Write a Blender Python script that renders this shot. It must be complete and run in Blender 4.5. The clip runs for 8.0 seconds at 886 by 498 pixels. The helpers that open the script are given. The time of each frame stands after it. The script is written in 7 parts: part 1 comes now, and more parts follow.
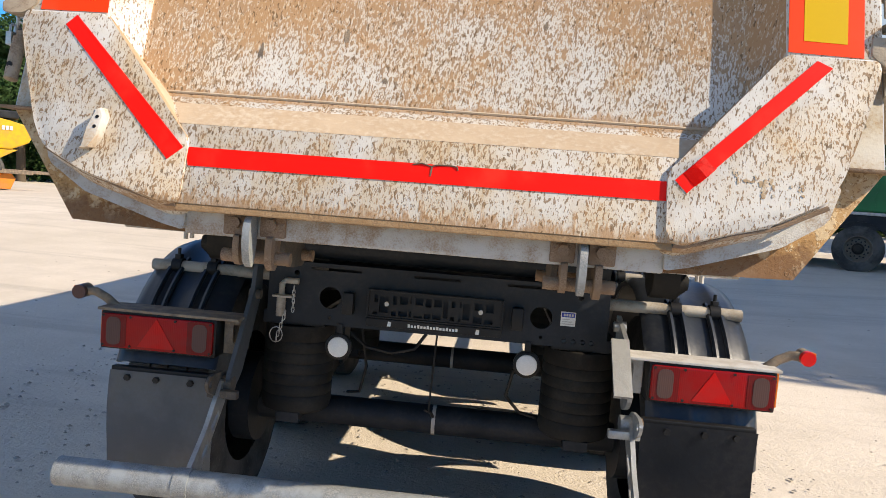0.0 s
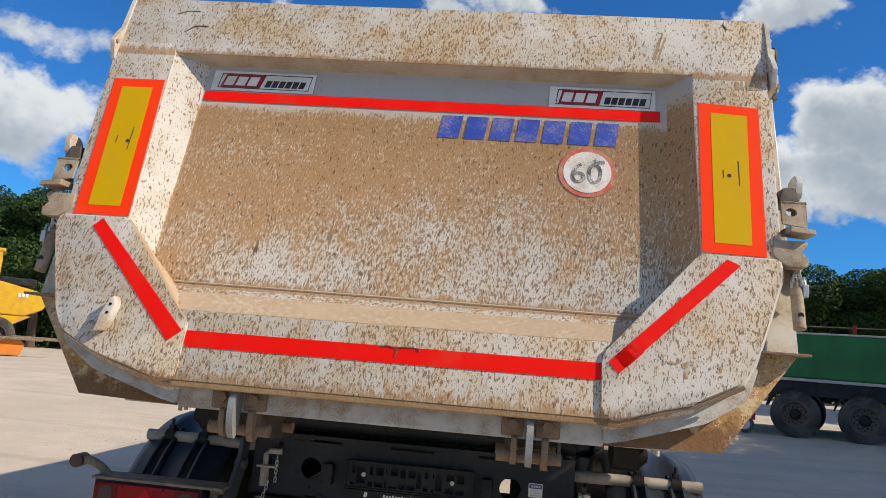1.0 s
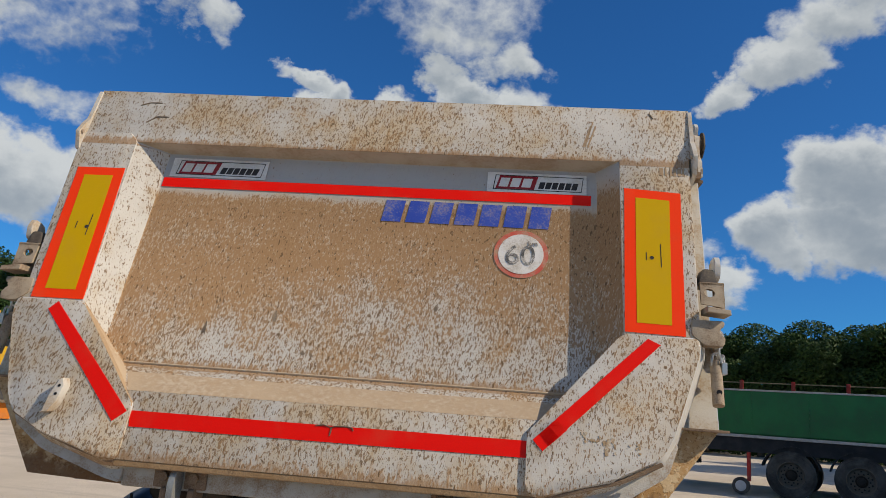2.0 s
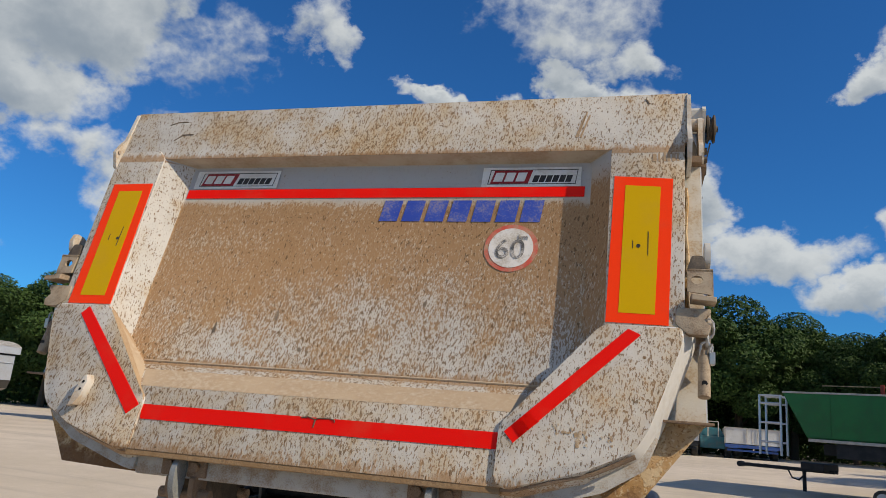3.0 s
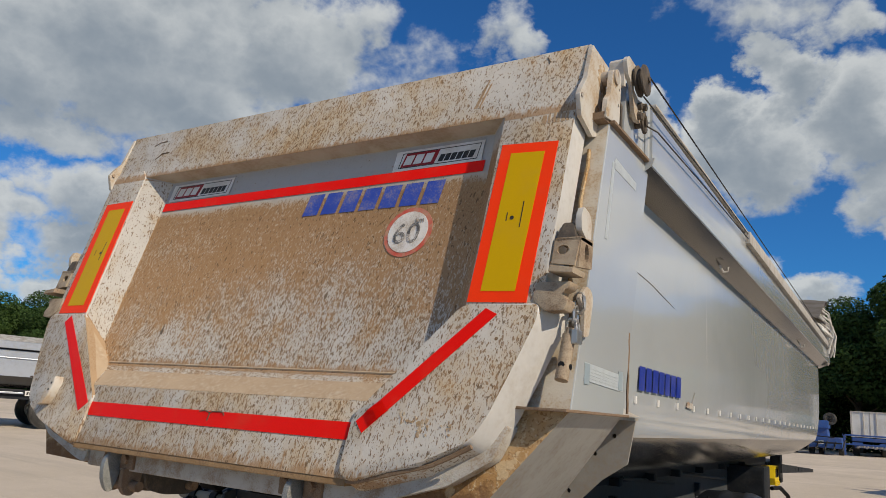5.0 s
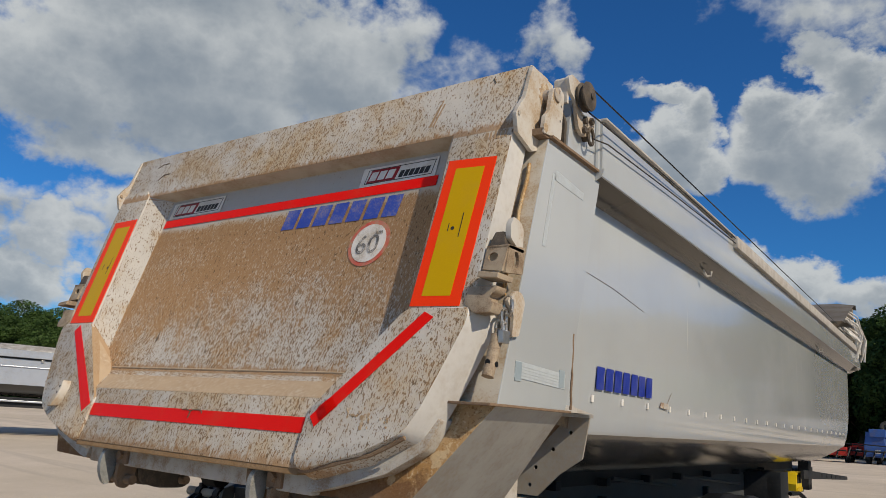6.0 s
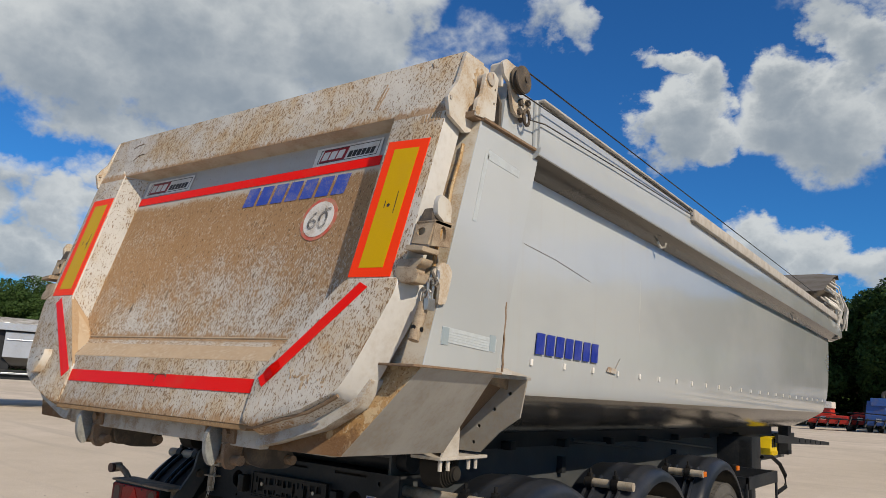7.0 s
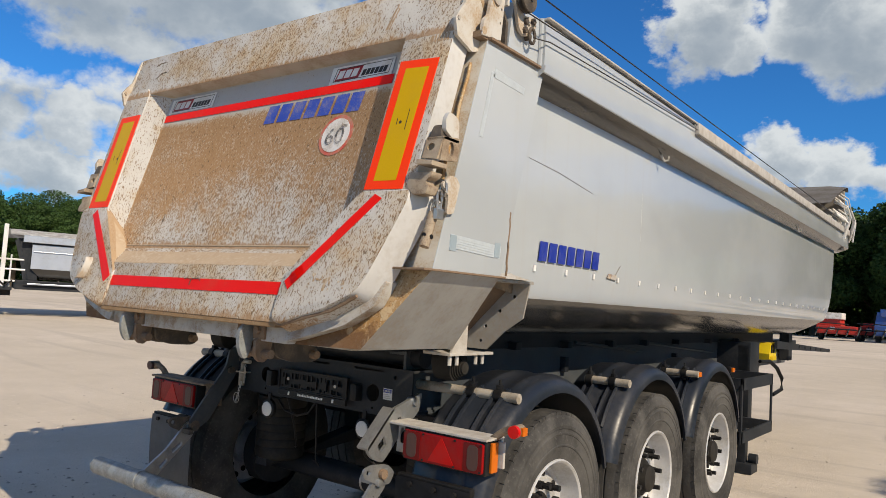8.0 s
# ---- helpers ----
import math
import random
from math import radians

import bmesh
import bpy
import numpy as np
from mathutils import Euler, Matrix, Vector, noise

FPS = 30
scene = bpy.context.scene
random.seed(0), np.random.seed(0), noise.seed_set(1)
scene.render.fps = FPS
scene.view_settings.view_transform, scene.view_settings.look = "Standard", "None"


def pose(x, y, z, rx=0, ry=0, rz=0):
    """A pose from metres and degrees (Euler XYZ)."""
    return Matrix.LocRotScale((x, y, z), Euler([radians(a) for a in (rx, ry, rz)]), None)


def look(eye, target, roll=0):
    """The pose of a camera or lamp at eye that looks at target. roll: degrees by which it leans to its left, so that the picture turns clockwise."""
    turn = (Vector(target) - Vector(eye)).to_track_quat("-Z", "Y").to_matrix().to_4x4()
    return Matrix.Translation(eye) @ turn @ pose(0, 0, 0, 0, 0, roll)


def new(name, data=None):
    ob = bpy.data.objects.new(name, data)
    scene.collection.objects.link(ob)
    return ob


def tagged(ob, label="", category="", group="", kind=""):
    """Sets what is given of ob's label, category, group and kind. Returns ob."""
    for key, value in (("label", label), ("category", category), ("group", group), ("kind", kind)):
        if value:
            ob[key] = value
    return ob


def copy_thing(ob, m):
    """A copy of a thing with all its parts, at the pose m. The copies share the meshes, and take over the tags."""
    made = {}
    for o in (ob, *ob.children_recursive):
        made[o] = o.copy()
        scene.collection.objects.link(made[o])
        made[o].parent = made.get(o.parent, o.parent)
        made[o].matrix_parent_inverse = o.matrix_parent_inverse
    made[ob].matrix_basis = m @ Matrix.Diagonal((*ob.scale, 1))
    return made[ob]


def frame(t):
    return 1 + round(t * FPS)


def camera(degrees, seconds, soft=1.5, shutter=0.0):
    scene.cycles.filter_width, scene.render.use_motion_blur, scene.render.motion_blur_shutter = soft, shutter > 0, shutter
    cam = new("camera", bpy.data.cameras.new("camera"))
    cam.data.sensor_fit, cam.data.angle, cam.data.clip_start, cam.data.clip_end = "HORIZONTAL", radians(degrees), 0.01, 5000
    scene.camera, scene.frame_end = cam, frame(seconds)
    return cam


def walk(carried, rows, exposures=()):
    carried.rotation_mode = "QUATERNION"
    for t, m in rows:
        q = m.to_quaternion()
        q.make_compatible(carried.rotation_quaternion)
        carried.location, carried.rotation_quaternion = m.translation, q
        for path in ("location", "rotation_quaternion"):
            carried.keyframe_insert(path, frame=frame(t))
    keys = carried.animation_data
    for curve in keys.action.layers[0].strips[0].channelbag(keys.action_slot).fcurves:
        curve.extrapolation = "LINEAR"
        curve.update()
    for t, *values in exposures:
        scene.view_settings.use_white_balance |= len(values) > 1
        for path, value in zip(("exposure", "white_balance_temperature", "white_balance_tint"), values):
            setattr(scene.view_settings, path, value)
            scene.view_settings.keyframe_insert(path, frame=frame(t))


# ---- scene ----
cam = camera(62.6, 8.0, 0.8)
PATH = [
    (0, (0.206, -1.941, 1.512), (0.066, 0.049, 1.368), 4.6),
    (0.5, (0.27, -2.067, 1.546), (0.093, -0.078, 1.653), 4.7),
    (1, (0.359, -2.219, 1.557), (0.163, -0.252, 1.865), 4.9),
    (1.5, (0.417, -2.33, 1.598), (0.217, -0.385, 2.019), 4.8),
    (2, (0.58, -2.34, 1.633), (0.375, -0.404, 2.094), 4.6),
    (3.3, (1.235, -2.219, 1.607), (0.625, -0.369, 2.061), 4.7),
    (3.5, (1.343, -2.144, 1.602), (0.703, -0.303, 2.052), 4.6),
    (4, (1.556, -1.974, 1.647), (0.628, -0.254, 2.07), 5.0),
    (4.5, (1.764, -1.84, 1.642), (0.764, -0.162, 2.071), 4.7),
    (4.7, (1.875, -1.787, 1.659), (0.866, -0.114, 2.087), 4.4),
    (5.8, (2.339, -1.749, 1.619), (1.202, -0.167, 2.067), 3.8),
    (6, (2.409, -1.745, 1.625), (1.266, -0.167, 2.075), 3.8),
    (6.5, (2.593, -1.744, 1.615), (1.442, -0.165, 2.042), 3.5),
    (7, (2.738, -1.758, 1.602), (1.571, -0.178, 1.979), 3.5),
    (7.5, (2.843, -1.842, 1.579), (1.648, -0.258, 1.823), 3.5),
    (8, (2.892, -1.922, 1.564), (1.685, -0.334, 1.704), 3.5),
]
walk(cam, [(t, look(eye, target, roll)) for t, eye, target, roll in PATH],
     exposures=[(t, e, 7400 if t < 1 else 7550, 10) for t, e in ((0, 0.58), (0.5, 0.36), (1, 0.06), (1.5, -0.17), (2.0, -0.30), (3.5, -0.24), (4.5, -0.31), (6, -0.46), (6.5, -0.46), (7.0, -0.28), (8, -0.06))])

# ---- world, sun, exposure ----
SUN_EL, SUN_AZ = 38.0, 106.0      # degrees; azimuth clockwise from +y


def sock(nt, s, v):
    if isinstance(v, bpy.types.NodeSocket):
        nt.links.new(v, s)
    else:
        s.default_value = v


def mth(nt, op, a, b=0.0, clamp=False):
    n = nt.nodes.new("ShaderNodeMath")
    n.operation, n.use_clamp = op, clamp
    sock(nt, n.inputs[0], a)
    sock(nt, n.inputs[1], b)
    return n.outputs[0]


def mixc(nt, fac, a, b):
    n = nt.nodes.new("ShaderNodeMix")
    n.data_type = "RGBA"
    sock(nt, n.inputs[0], fac)
    sock(nt, n.inputs[6], a if isinstance(a, bpy.types.NodeSocket) else (*a, 1.0))
    sock(nt, n.inputs[7], b if isinstance(b, bpy.types.NodeSocket) else (*b, 1.0))
    return n.outputs[2]


def ramp(nt, v, lo, hi, a=0.0, b=1.0):
    n = nt.nodes.new("ShaderNodeMapRange")
    n.interpolation_type = "SMOOTHSTEP"
    sock(nt, n.inputs[0], v)
    for k, q in zip((1, 2, 3, 4), (lo, hi, a, b)):
        n.inputs[k].default_value = q
    return n.outputs[0]


def noise_tex(nt, vec, scale, detail=4.0, rough=0.55, distort=0.0):
    n = nt.nodes.new("ShaderNodeTexNoise")
    if vec is not None:
        nt.links.new(vec, n.inputs["Vector"])
    n.inputs["Scale"].default_value = scale
    n.inputs["Detail"].default_value = detail
    n.inputs["Roughness"].default_value = rough
    n.inputs["Distortion"].default_value = distort
    return n.outputs[0]


def stretch(nt, vec, sx, sy, sz, off=(0, 0, 0)):
    n = nt.nodes.new("ShaderNodeMapping")
    nt.links.new(vec, n.inputs["Vector"])
    n.inputs["Scale"].default_value = (sx, sy, sz)
    n.inputs["Location"].default_value = off
    return n.outputs[0]


def split(nt, vec):
    n = nt.nodes.new("ShaderNodeSeparateXYZ")
    nt.links.new(vec, n.inputs[0])
    return n.outputs


# cumulus clouds: azimuth, elevation, half width, half height (degrees), body (low: thin veil)
CLOUDS = [(24, 29.5, 5.5, 2.6, 1), (19.5, 27.2, 3.6, 2.0, 1), (16.6, 25.2, 2.2, 1.6, 1), (30, 32, 6, 3, 1),
          (24, 19, 3.8, 3.2, 1.3), (25.5, 15.6, 6.5, 3.0, 1.3), (18.6, 14.8, 3.4, 2.3, 1.1), (31, 17, 5, 4, 1.2),
          (-7, 31.5, 6.0, 2.8, 0.45), (-6.4, 27.3, 2.0, 1.5, 0.9), (-1.5, 27.9, 2.6, 1.5, 0.7), (-19.4, 25.2, 2.4, 0.9, 1),
          (-39.5, 25.5, 5.0, 2.4, 0.32), (-34, 27, 3.0, 1.6, 0.25), (-28, 29.6, 2.0, 2.0, 0.45), (-36.5, 20, 3.2, 1.1, 0.4), (-38, 14.2, 5.5, 3.2, 1.1), (-44, 17, 3, 1.4, 0.5),
          (-57, 24.5, 13, 6.5, 1.3), (-46.5, 26.5, 7, 4.6, 1.2), (-66.5, 21.5, 7, 4.2, 1.2), (-51, 20.2, 8, 2.8, 1.1), (-60, 32, 15, 5, 1.2), (-42, 29.5, 5, 2.5, 0.7),
          (-58, 12.8, 6.0, 2.6, 1.0), (-57, 9.6, 5.5, 1.6, 1.0), (-54, 16.4, 5.5, 2.4, 1.0), (-63, 17.6, 5.5, 2.0, 0.8), (-65.5, 11, 4, 1.5, 0.8), (-52.5, 9.5, 4, 1.5, 0.6), (-58, 6.7, 5, 1.6, 0.9), (-66.5, 7.8, 5, 2.4, 1.1), (-73, 10, 6, 3, 1.0), (-70, 13, 5, 1.3, 0.6),
          (-18.4, 21.2, 3.0, 3.2, 1.3), (-17.2, 23.8, 2.2, 1.6, 1.2), (-15.6, 19.6, 3.0, 2.0, 1.2), (-8.5, 20.5, 5.2, 4.0, 1.3), (-5.4, 25.2, 2.6, 2.6, 1.2), (-10.6, 23.4, 2.2, 2.0, 1.1),
          (-1, 21.5, 4.2, 4.2, 1.2), (1.6, 17.6, 4.2, 3.4, 1.2), (3.2, 14.4, 3.0, 2.0, 1.0), (9.5, 13.4, 4.8, 2.0, 0.9), (14.5, 10.6, 4.0, 1.6, 0.9),
          (-6.3, 30, 5.0, 2.0, 0.45), (-26.7, 28.2, 1.3, 1.9, 0.6), (-12.8, 11.6, 2.5, 1.9, 1.1), (-9.0, 10.8, 3.0, 1.8, 1.1), (-5.2, 9.8, 3.2, 1.5, 0.9),
          # from here on out of view, mostly added to make the fill light neutral
          (44, 20, 9, 7, 1.2), (70, 17, 14, 6, 1.2), (115, 16, 12, 5, 1.2), (165, 20, 16, 7, 1.2), (-120, 22, 18, 8, 1.2), (150, 50, 26, 13, 1.2), (-155, 46, 24, 12, 1.2),
          (-95, 42, 20, 10, 1.2), (75, 52, 18, 9, 1.2), (0, 68, 40, 10, 1.2), (178, 28, 14, 8, 1.2), (-140, 12, 14, 6, 1.2), (95, 10, 14, 5, 1.2)]


def build_world():
    w = bpy.data.worlds.new("sky")
    scene.world = w
    w.use_nodes = True
    nt = w.node_tree
    nt.nodes.clear()
    out = nt.nodes.new("ShaderNodeOutputWorld")
    bg = nt.nodes.new("ShaderNodeBackground")
    sky = nt.nodes.new("ShaderNodeTexSky")
    sky.sky_type = "NISHITA"
    sky.sun_disc = False
    sky.sun_elevation, sky.sun_rotation = radians(SUN_EL), radians(SUN_AZ)
    sky.air_density, sky.dust_density, sky.ozone_density = 1.0, 0.0, 2.0
    tc = nt.nodes.new("ShaderNodeTexCoord")
    d = tc.outputs["Generated"]
    x, y, z = split(nt, d)
    az = mth(nt, "MULTIPLY", mth(nt, "ARCTAN2", x, y), 57.2958)
    el = mth(nt, "MULTIPLY", mth(nt, "ARCSINE", z), 57.2958)
    # the outlines are curled by two scales of noise
    w1 = noise_tex(nt, stretch(nt, d, 1, 1, 1.3), 9.0, 6.0, 0.6)
    w2 = noise_tex(nt, stretch(nt, d, 1, 1, 1.3, (5.2, 1.3, 2.8)), 9.0, 6.0, 0.6)
    caz = mth(nt, "ADD", az, mth(nt, "MULTIPLY", mth(nt, "SUBTRACT", w1, 0.5), 11.0))
    cel = mth(nt, "ADD", el, mth(nt, "MULTIPLY", mth(nt, "SUBTRACT", w2, 0.5), 8.0))
    field, under = None, None
    for a, e, rx, ry, body in CLOUDS:
        u = mth(nt, "DIVIDE", mth(nt, "SUBTRACT", caz, a), rx * 1.12)
        v = mth(nt, "DIVIDE", mth(nt, "SUBTRACT", cel, e), ry * 1.12)
        f = mth(nt, "MULTIPLY", mth(nt, "SUBTRACT", 1.0, mth(nt, "ADD", mth(nt, "MULTIPLY", u, u), mth(nt, "MULTIPLY", v, v))), body)
        lower = mth(nt, "ADD", f, mth(nt, "MULTIPLY", v, -0.9))
        field = f if field is None else mth(nt, "MAXIMUM", field, f)
        under = lower if under is None else mth(nt, "MAXIMUM", under, lower)
    n1 = noise_tex(nt, stretch(nt, d, 1, 1, 1.3, (1.0, 2.0, 0.5)), 24.0, 6.0, 0.55)
    n2 = noise_tex(nt, stretch(nt, d, 1, 1, 1.5, (3.1, 0.4, 1.7)), 10.0, 4.0, 0.5)
    puff = mth(nt, "ABSOLUTE", mth(nt, "SUBTRACT", noise_tex(nt, stretch(nt, d, 1, 1, 1.2, (7.1, 3.0, 4.0)), 22.0, 4.0, 0.55), 0.5))
    dens = mth(nt, "ADD", mth(nt, "MAXIMUM", field, -1.5), mth(nt, "MULTIPLY", mth(nt, "SUBTRACT", n1, 0.5), 1.15))
    dens = mth(nt, "ADD", dens, mth(nt, "MULTIPLY", mth(nt, "SUBTRACT", 0.10, puff), 1.2))
    mask = ramp(nt, dens, -0.08, 0.72)
    light = mth(nt, "ADD", under, mth(nt, "MULTIPLY", mth(nt, "SUBTRACT", n2, 0.5), 1.5))
    shade = ramp(nt, mth(nt, "ADD", light, mth(nt, "MULTIPLY", puff, 1.0)), 0.15, 1.75)
    cloud = mixc(nt, shade, (9.6, 10.9, 12.4), (4.2, 5.4, 7.0))
    deep = nt.nodes.new("ShaderNodeMix")
    deep.data_type, deep.blend_type = "RGBA", "MULTIPLY"
    deep.inputs[0].default_value = 1.0
    nt.links.new(sky.outputs[0], deep.inputs[6])
    deep.inputs[7].default_value = (0.20, 0.98, 1.95, 1.0)
    col = mixc(nt, mth(nt, "MULTIPLY", mask, 0.95), deep.outputs[2], cloud)
    nt.links.new(col, bg.inputs["Color"])
    bg.inputs["Strength"].default_value = 0.073
    nt.links.new(bg.outputs[0], out.inputs["Surface"])


build_world()
sun = new("sun", bpy.data.lights.new("sun", "SUN"))
sun.data.energy, sun.data.angle, sun.data.color = 5.0, radians(0.53), (1.0, 0.92, 0.80)
sa, se = radians(SUN_AZ), radians(SUN_EL)
sun.matrix_world = look((60 * math.sin(sa) * math.cos(se), 60 * math.cos(sa) * math.cos(se), 60 * math.sin(se)), (0, 0, 0))

# ---- materials ----
def begin(name, rough=0.5, metal=0.0, spec=0.5):
    m = bpy.data.materials.new(name)
    m.use_nodes = True
    nt = m.node_tree
    b = nt.nodes["Principled BSDF"]
    b.inputs["Roughness"].default_value = rough
    b.inputs["Metallic"].default_value = metal
    b.inputs["Specular IOR Level"].default_value = spec
    tc = nt.nodes.new("ShaderNodeTexCoord")
    return m, nt, b, tc.outputs["Object"]


def bump(nt, b, height, strength=0.3, dist=0.01):
    n = nt.nodes.new("ShaderNodeBump")
    n.inputs["Strength"].default_value = strength
    n.inputs["Distance"].default_value = dist
    sock(nt, n.inputs["Height"], height)
    nt.links.new(n.outputs[0], b.inputs["Normal"])


def worn(name, col, col2, rough=0.5, metal=0.0, scale=6.0, dirt=(0.30, 0.23, 0.16), amount=0.3, rel=0.15, spec=0.35):
    """Paint, plastic or steel with blotches, dust and a fine grain."""
    m, nt, b, p = begin(name, rough, metal, spec)
    big = noise_tex(nt, p, scale, 5.0, 0.6)
    fine = noise_tex(nt, p, scale * 14, 3.0, 0.6)
    c = mixc(nt, ramp(nt, big, 0.35, 0.65), col, col2)
    film = mth(nt, "MULTIPLY", ramp(nt, mth(nt, "ADD", mth(nt, "MULTIPLY", big, 0.55), mth(nt, "MULTIPLY", fine, 0.45)), 0.46, 0.66), amount)
    c = mixc(nt, film, c, dirt)
    nt.links.new(c, b.inputs["Base Color"])
    nt.links.new(mth(nt, "ADD", mth(nt, "MULTIPLY", film, 0.5), rough, clamp=True), b.inputs["Roughness"])
    bump(nt, b, fine, rel, 0.004)
    return m


def spattered(name, cover, dark, zone=None, base=(0.545, 0.522, 0.48), warm=0.5, edges=()):
    """Off-white paint under brown road film that breaks up into flecks drawn out downwards.
    cover: share of the face under flecks; dark: share of dark clots; zone: heights between which the film closes, with
    painted shade above it; edges: muddy lower edges."""
    m, nt, b, p = begin(name, 0.6, 0.0, 0.22)
    x, y, z = split(nt, p)
    # flecks run down and a little sideways
    tilt = nt.nodes.new("ShaderNodeMapping")
    nt.links.new(p, tilt.inputs["Vector"])
    tilt.inputs["Rotation"].default_value = (0, radians(-5), 0)
    q = tilt.outputs[0]
    big = noise_tex(nt, p, 2.1, 5.0, 0.6)
    mid = noise_tex(nt, stretch(nt, p, 1, 1, 0.7), 9.0, 5.0, 0.65)
    runs = noise_tex(nt, stretch(nt, p, 1, 1, 0.16, (2, 6, 1)), 38.0, 5.0, 0.6)
    fleck = noise_tex(nt, stretch(nt, q, 1, 1, 0.30), 150.0, 2.0, 0.5, 0.15)
    fine = noise_tex(nt, stretch(nt, q, 1, 1, 0.38, (4, 2, 7)), 250.0, 2.0, 0.5, 0.2)
    clot = noise_tex(nt, stretch(nt, q, 1, 1, 0.30, (9, 1, 3)), 130.0, 2.0, 0.5, 0.2)
    c = mixc(nt, ramp(nt, mid, 0.3, 0.7), base, tuple(v * 0.88 for v in base))
    wash = ramp(nt, mth(nt, "ADD", mth(nt, "MULTIPLY", big, 0.6), mth(nt, "MULTIPLY", mid, 0.4)), 0.40, 0.62, 0.0, warm)
    c = mixc(nt, wash, c, (0.50, 0.375, 0.225))
    c = mixc(nt, mth(nt, "MULTIPLY", ramp(nt, runs, 0.54, 0.66), ramp(nt, big, 0.40, 0.62, 0.0, 0.5)), c, (0.40, 0.245, 0.11))
    share = mth(nt, "ADD", cover, mth(nt, "MULTIPLY", mth(nt, "SUBTRACT", mth(nt, "ADD", big, mid), 1.0), 0.8))
    closed = None
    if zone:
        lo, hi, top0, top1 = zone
        zz = mth(nt, "ADD", z, mth(nt, "MULTIPLY", mth(nt, "SUBTRACT", big, 0.5), 0.45))
        zz = mth(nt, "ADD", zz, mth(nt, "MULTIPLY", x, -0.09))
        zz = mth(nt, "ADD", zz, ramp(nt, mth(nt, "ABSOLUTE", x), 0.66, 0.87, 0.0, 0.22))
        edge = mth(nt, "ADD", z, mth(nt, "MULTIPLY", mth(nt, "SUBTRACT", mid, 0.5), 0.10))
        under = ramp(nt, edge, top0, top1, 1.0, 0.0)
        share = mth(nt, "ADD", share, mth(nt, "MULTIPLY", ramp(nt, zz, lo, hi, 0.0, 0.46), under))
        c = mixc(nt, mth(nt, "MULTIPLY", ramp(nt, zz, lo, hi, 0.0, 0.7), under), c, (0.49, 0.345, 0.205))
        share = mth(nt, "SUBTRACT", share, mth(nt, "MULTIPLY", mth(nt, "SUBTRACT", 1.0, under), 0.6))
        c = mixc(nt, mth(nt, "MULTIPLY", ramp(nt, edge, top0 + 0.03, top1 + 0.02), 0.85), c, (0.36, 0.365, 0.37))   # grey band: the top beam's shade, put into the colour
        closed = mth(nt, "MULTIPLY", ramp(nt, mth(nt, "ADD", zz, mth(nt, "MULTIPLY", mth(nt, "SUBTRACT", fleck, 0.5), 0.9)), hi - 0.06, hi + 0.20, 0.0, 0.8), under)
    for z0, h in edges:
        # mud gathered along a lower edge
        up = mth(nt, "SUBTRACT", z, mth(nt, "MULTIPLY", mth(nt, "ADD", mth(nt, "SUBTRACT", runs, 0.45), mth(nt, "MULTIPLY", mth(nt, "SUBTRACT", fleck, 0.5), 0.6)), h * 3.2))
        rim = mth(nt, "MULTIPLY", ramp(nt, up, z0, z0 + h, 0.9, 0.0), ramp(nt, z, z0 - 0.02, z0 - 0.015))
        closed = rim if closed is None else mth(nt, "MAXIMUM", closed, rim)
    thr = mth(nt, "SUBTRACT", 0.66, mth(nt, "MULTIPLY", share, 0.30))
    brown = mixc(nt, ramp(nt, mth(nt, "ADD", share, mth(nt, "MULTIPLY", mth(nt, "SUBTRACT", mid, 0.5), 0.8)), 0.2, 0.8), (0.185, 0.108, 0.054), (0.33, 0.178, 0.078))
    mask = mth(nt, "MAXIMUM", ramp(nt, mth(nt, "SUBTRACT", fleck, thr), 0.0, 0.045), ramp(nt, mth(nt, "SUBTRACT", fine, mth(nt, "ADD", thr, 0.03)), 0.0, 0.05, 0.0, 0.8))
    c = mixc(nt, mth(nt, "MULTIPLY", mask, 0.82), c, brown)
    if closed is not None:
        c = mixc(nt, mth(nt, "MULTIPLY", closed, 0.88), c, mixc(nt, ramp(nt, fine, 0.35, 0.65), (0.285, 0.162, 0.081), (0.385, 0.238, 0.127)))
        mask = mth(nt, "MAXIMUM", mask, closed)
    spot = ramp(nt, mth(nt, "SUBTRACT", clot, mth(nt, "ADD", 0.70 - 0.16 * dark, mth(nt, "MULTIPLY", mth(nt, "SUBTRACT", 0.5, big), 0.16))), 0.0, 0.035)
    if zone:
        spot = mth(nt, "MULTIPLY", spot, ramp(nt, z, zone[2] - 0.05, zone[3], 1.0, 0.1))
    c = mixc(nt, mth(nt, "MULTIPLY", spot, 0.8), c, (0.125, 0.075, 0.038))
    nt.links.new(c, b.inputs["Base Color"])
    nt.links.new(mth(nt, "ADD", 0.5, mth(nt, "MULTIPLY", mth(nt, "MAXIMUM", spot, mask), 0.4)), b.inputs["Roughness"])
    bump(nt, b, mth(nt, "ADD", mask, mth(nt, "ADD", spot, mth(nt, "MULTIPLY", fine, 0.4))), 0.3, 0.003)
    return m


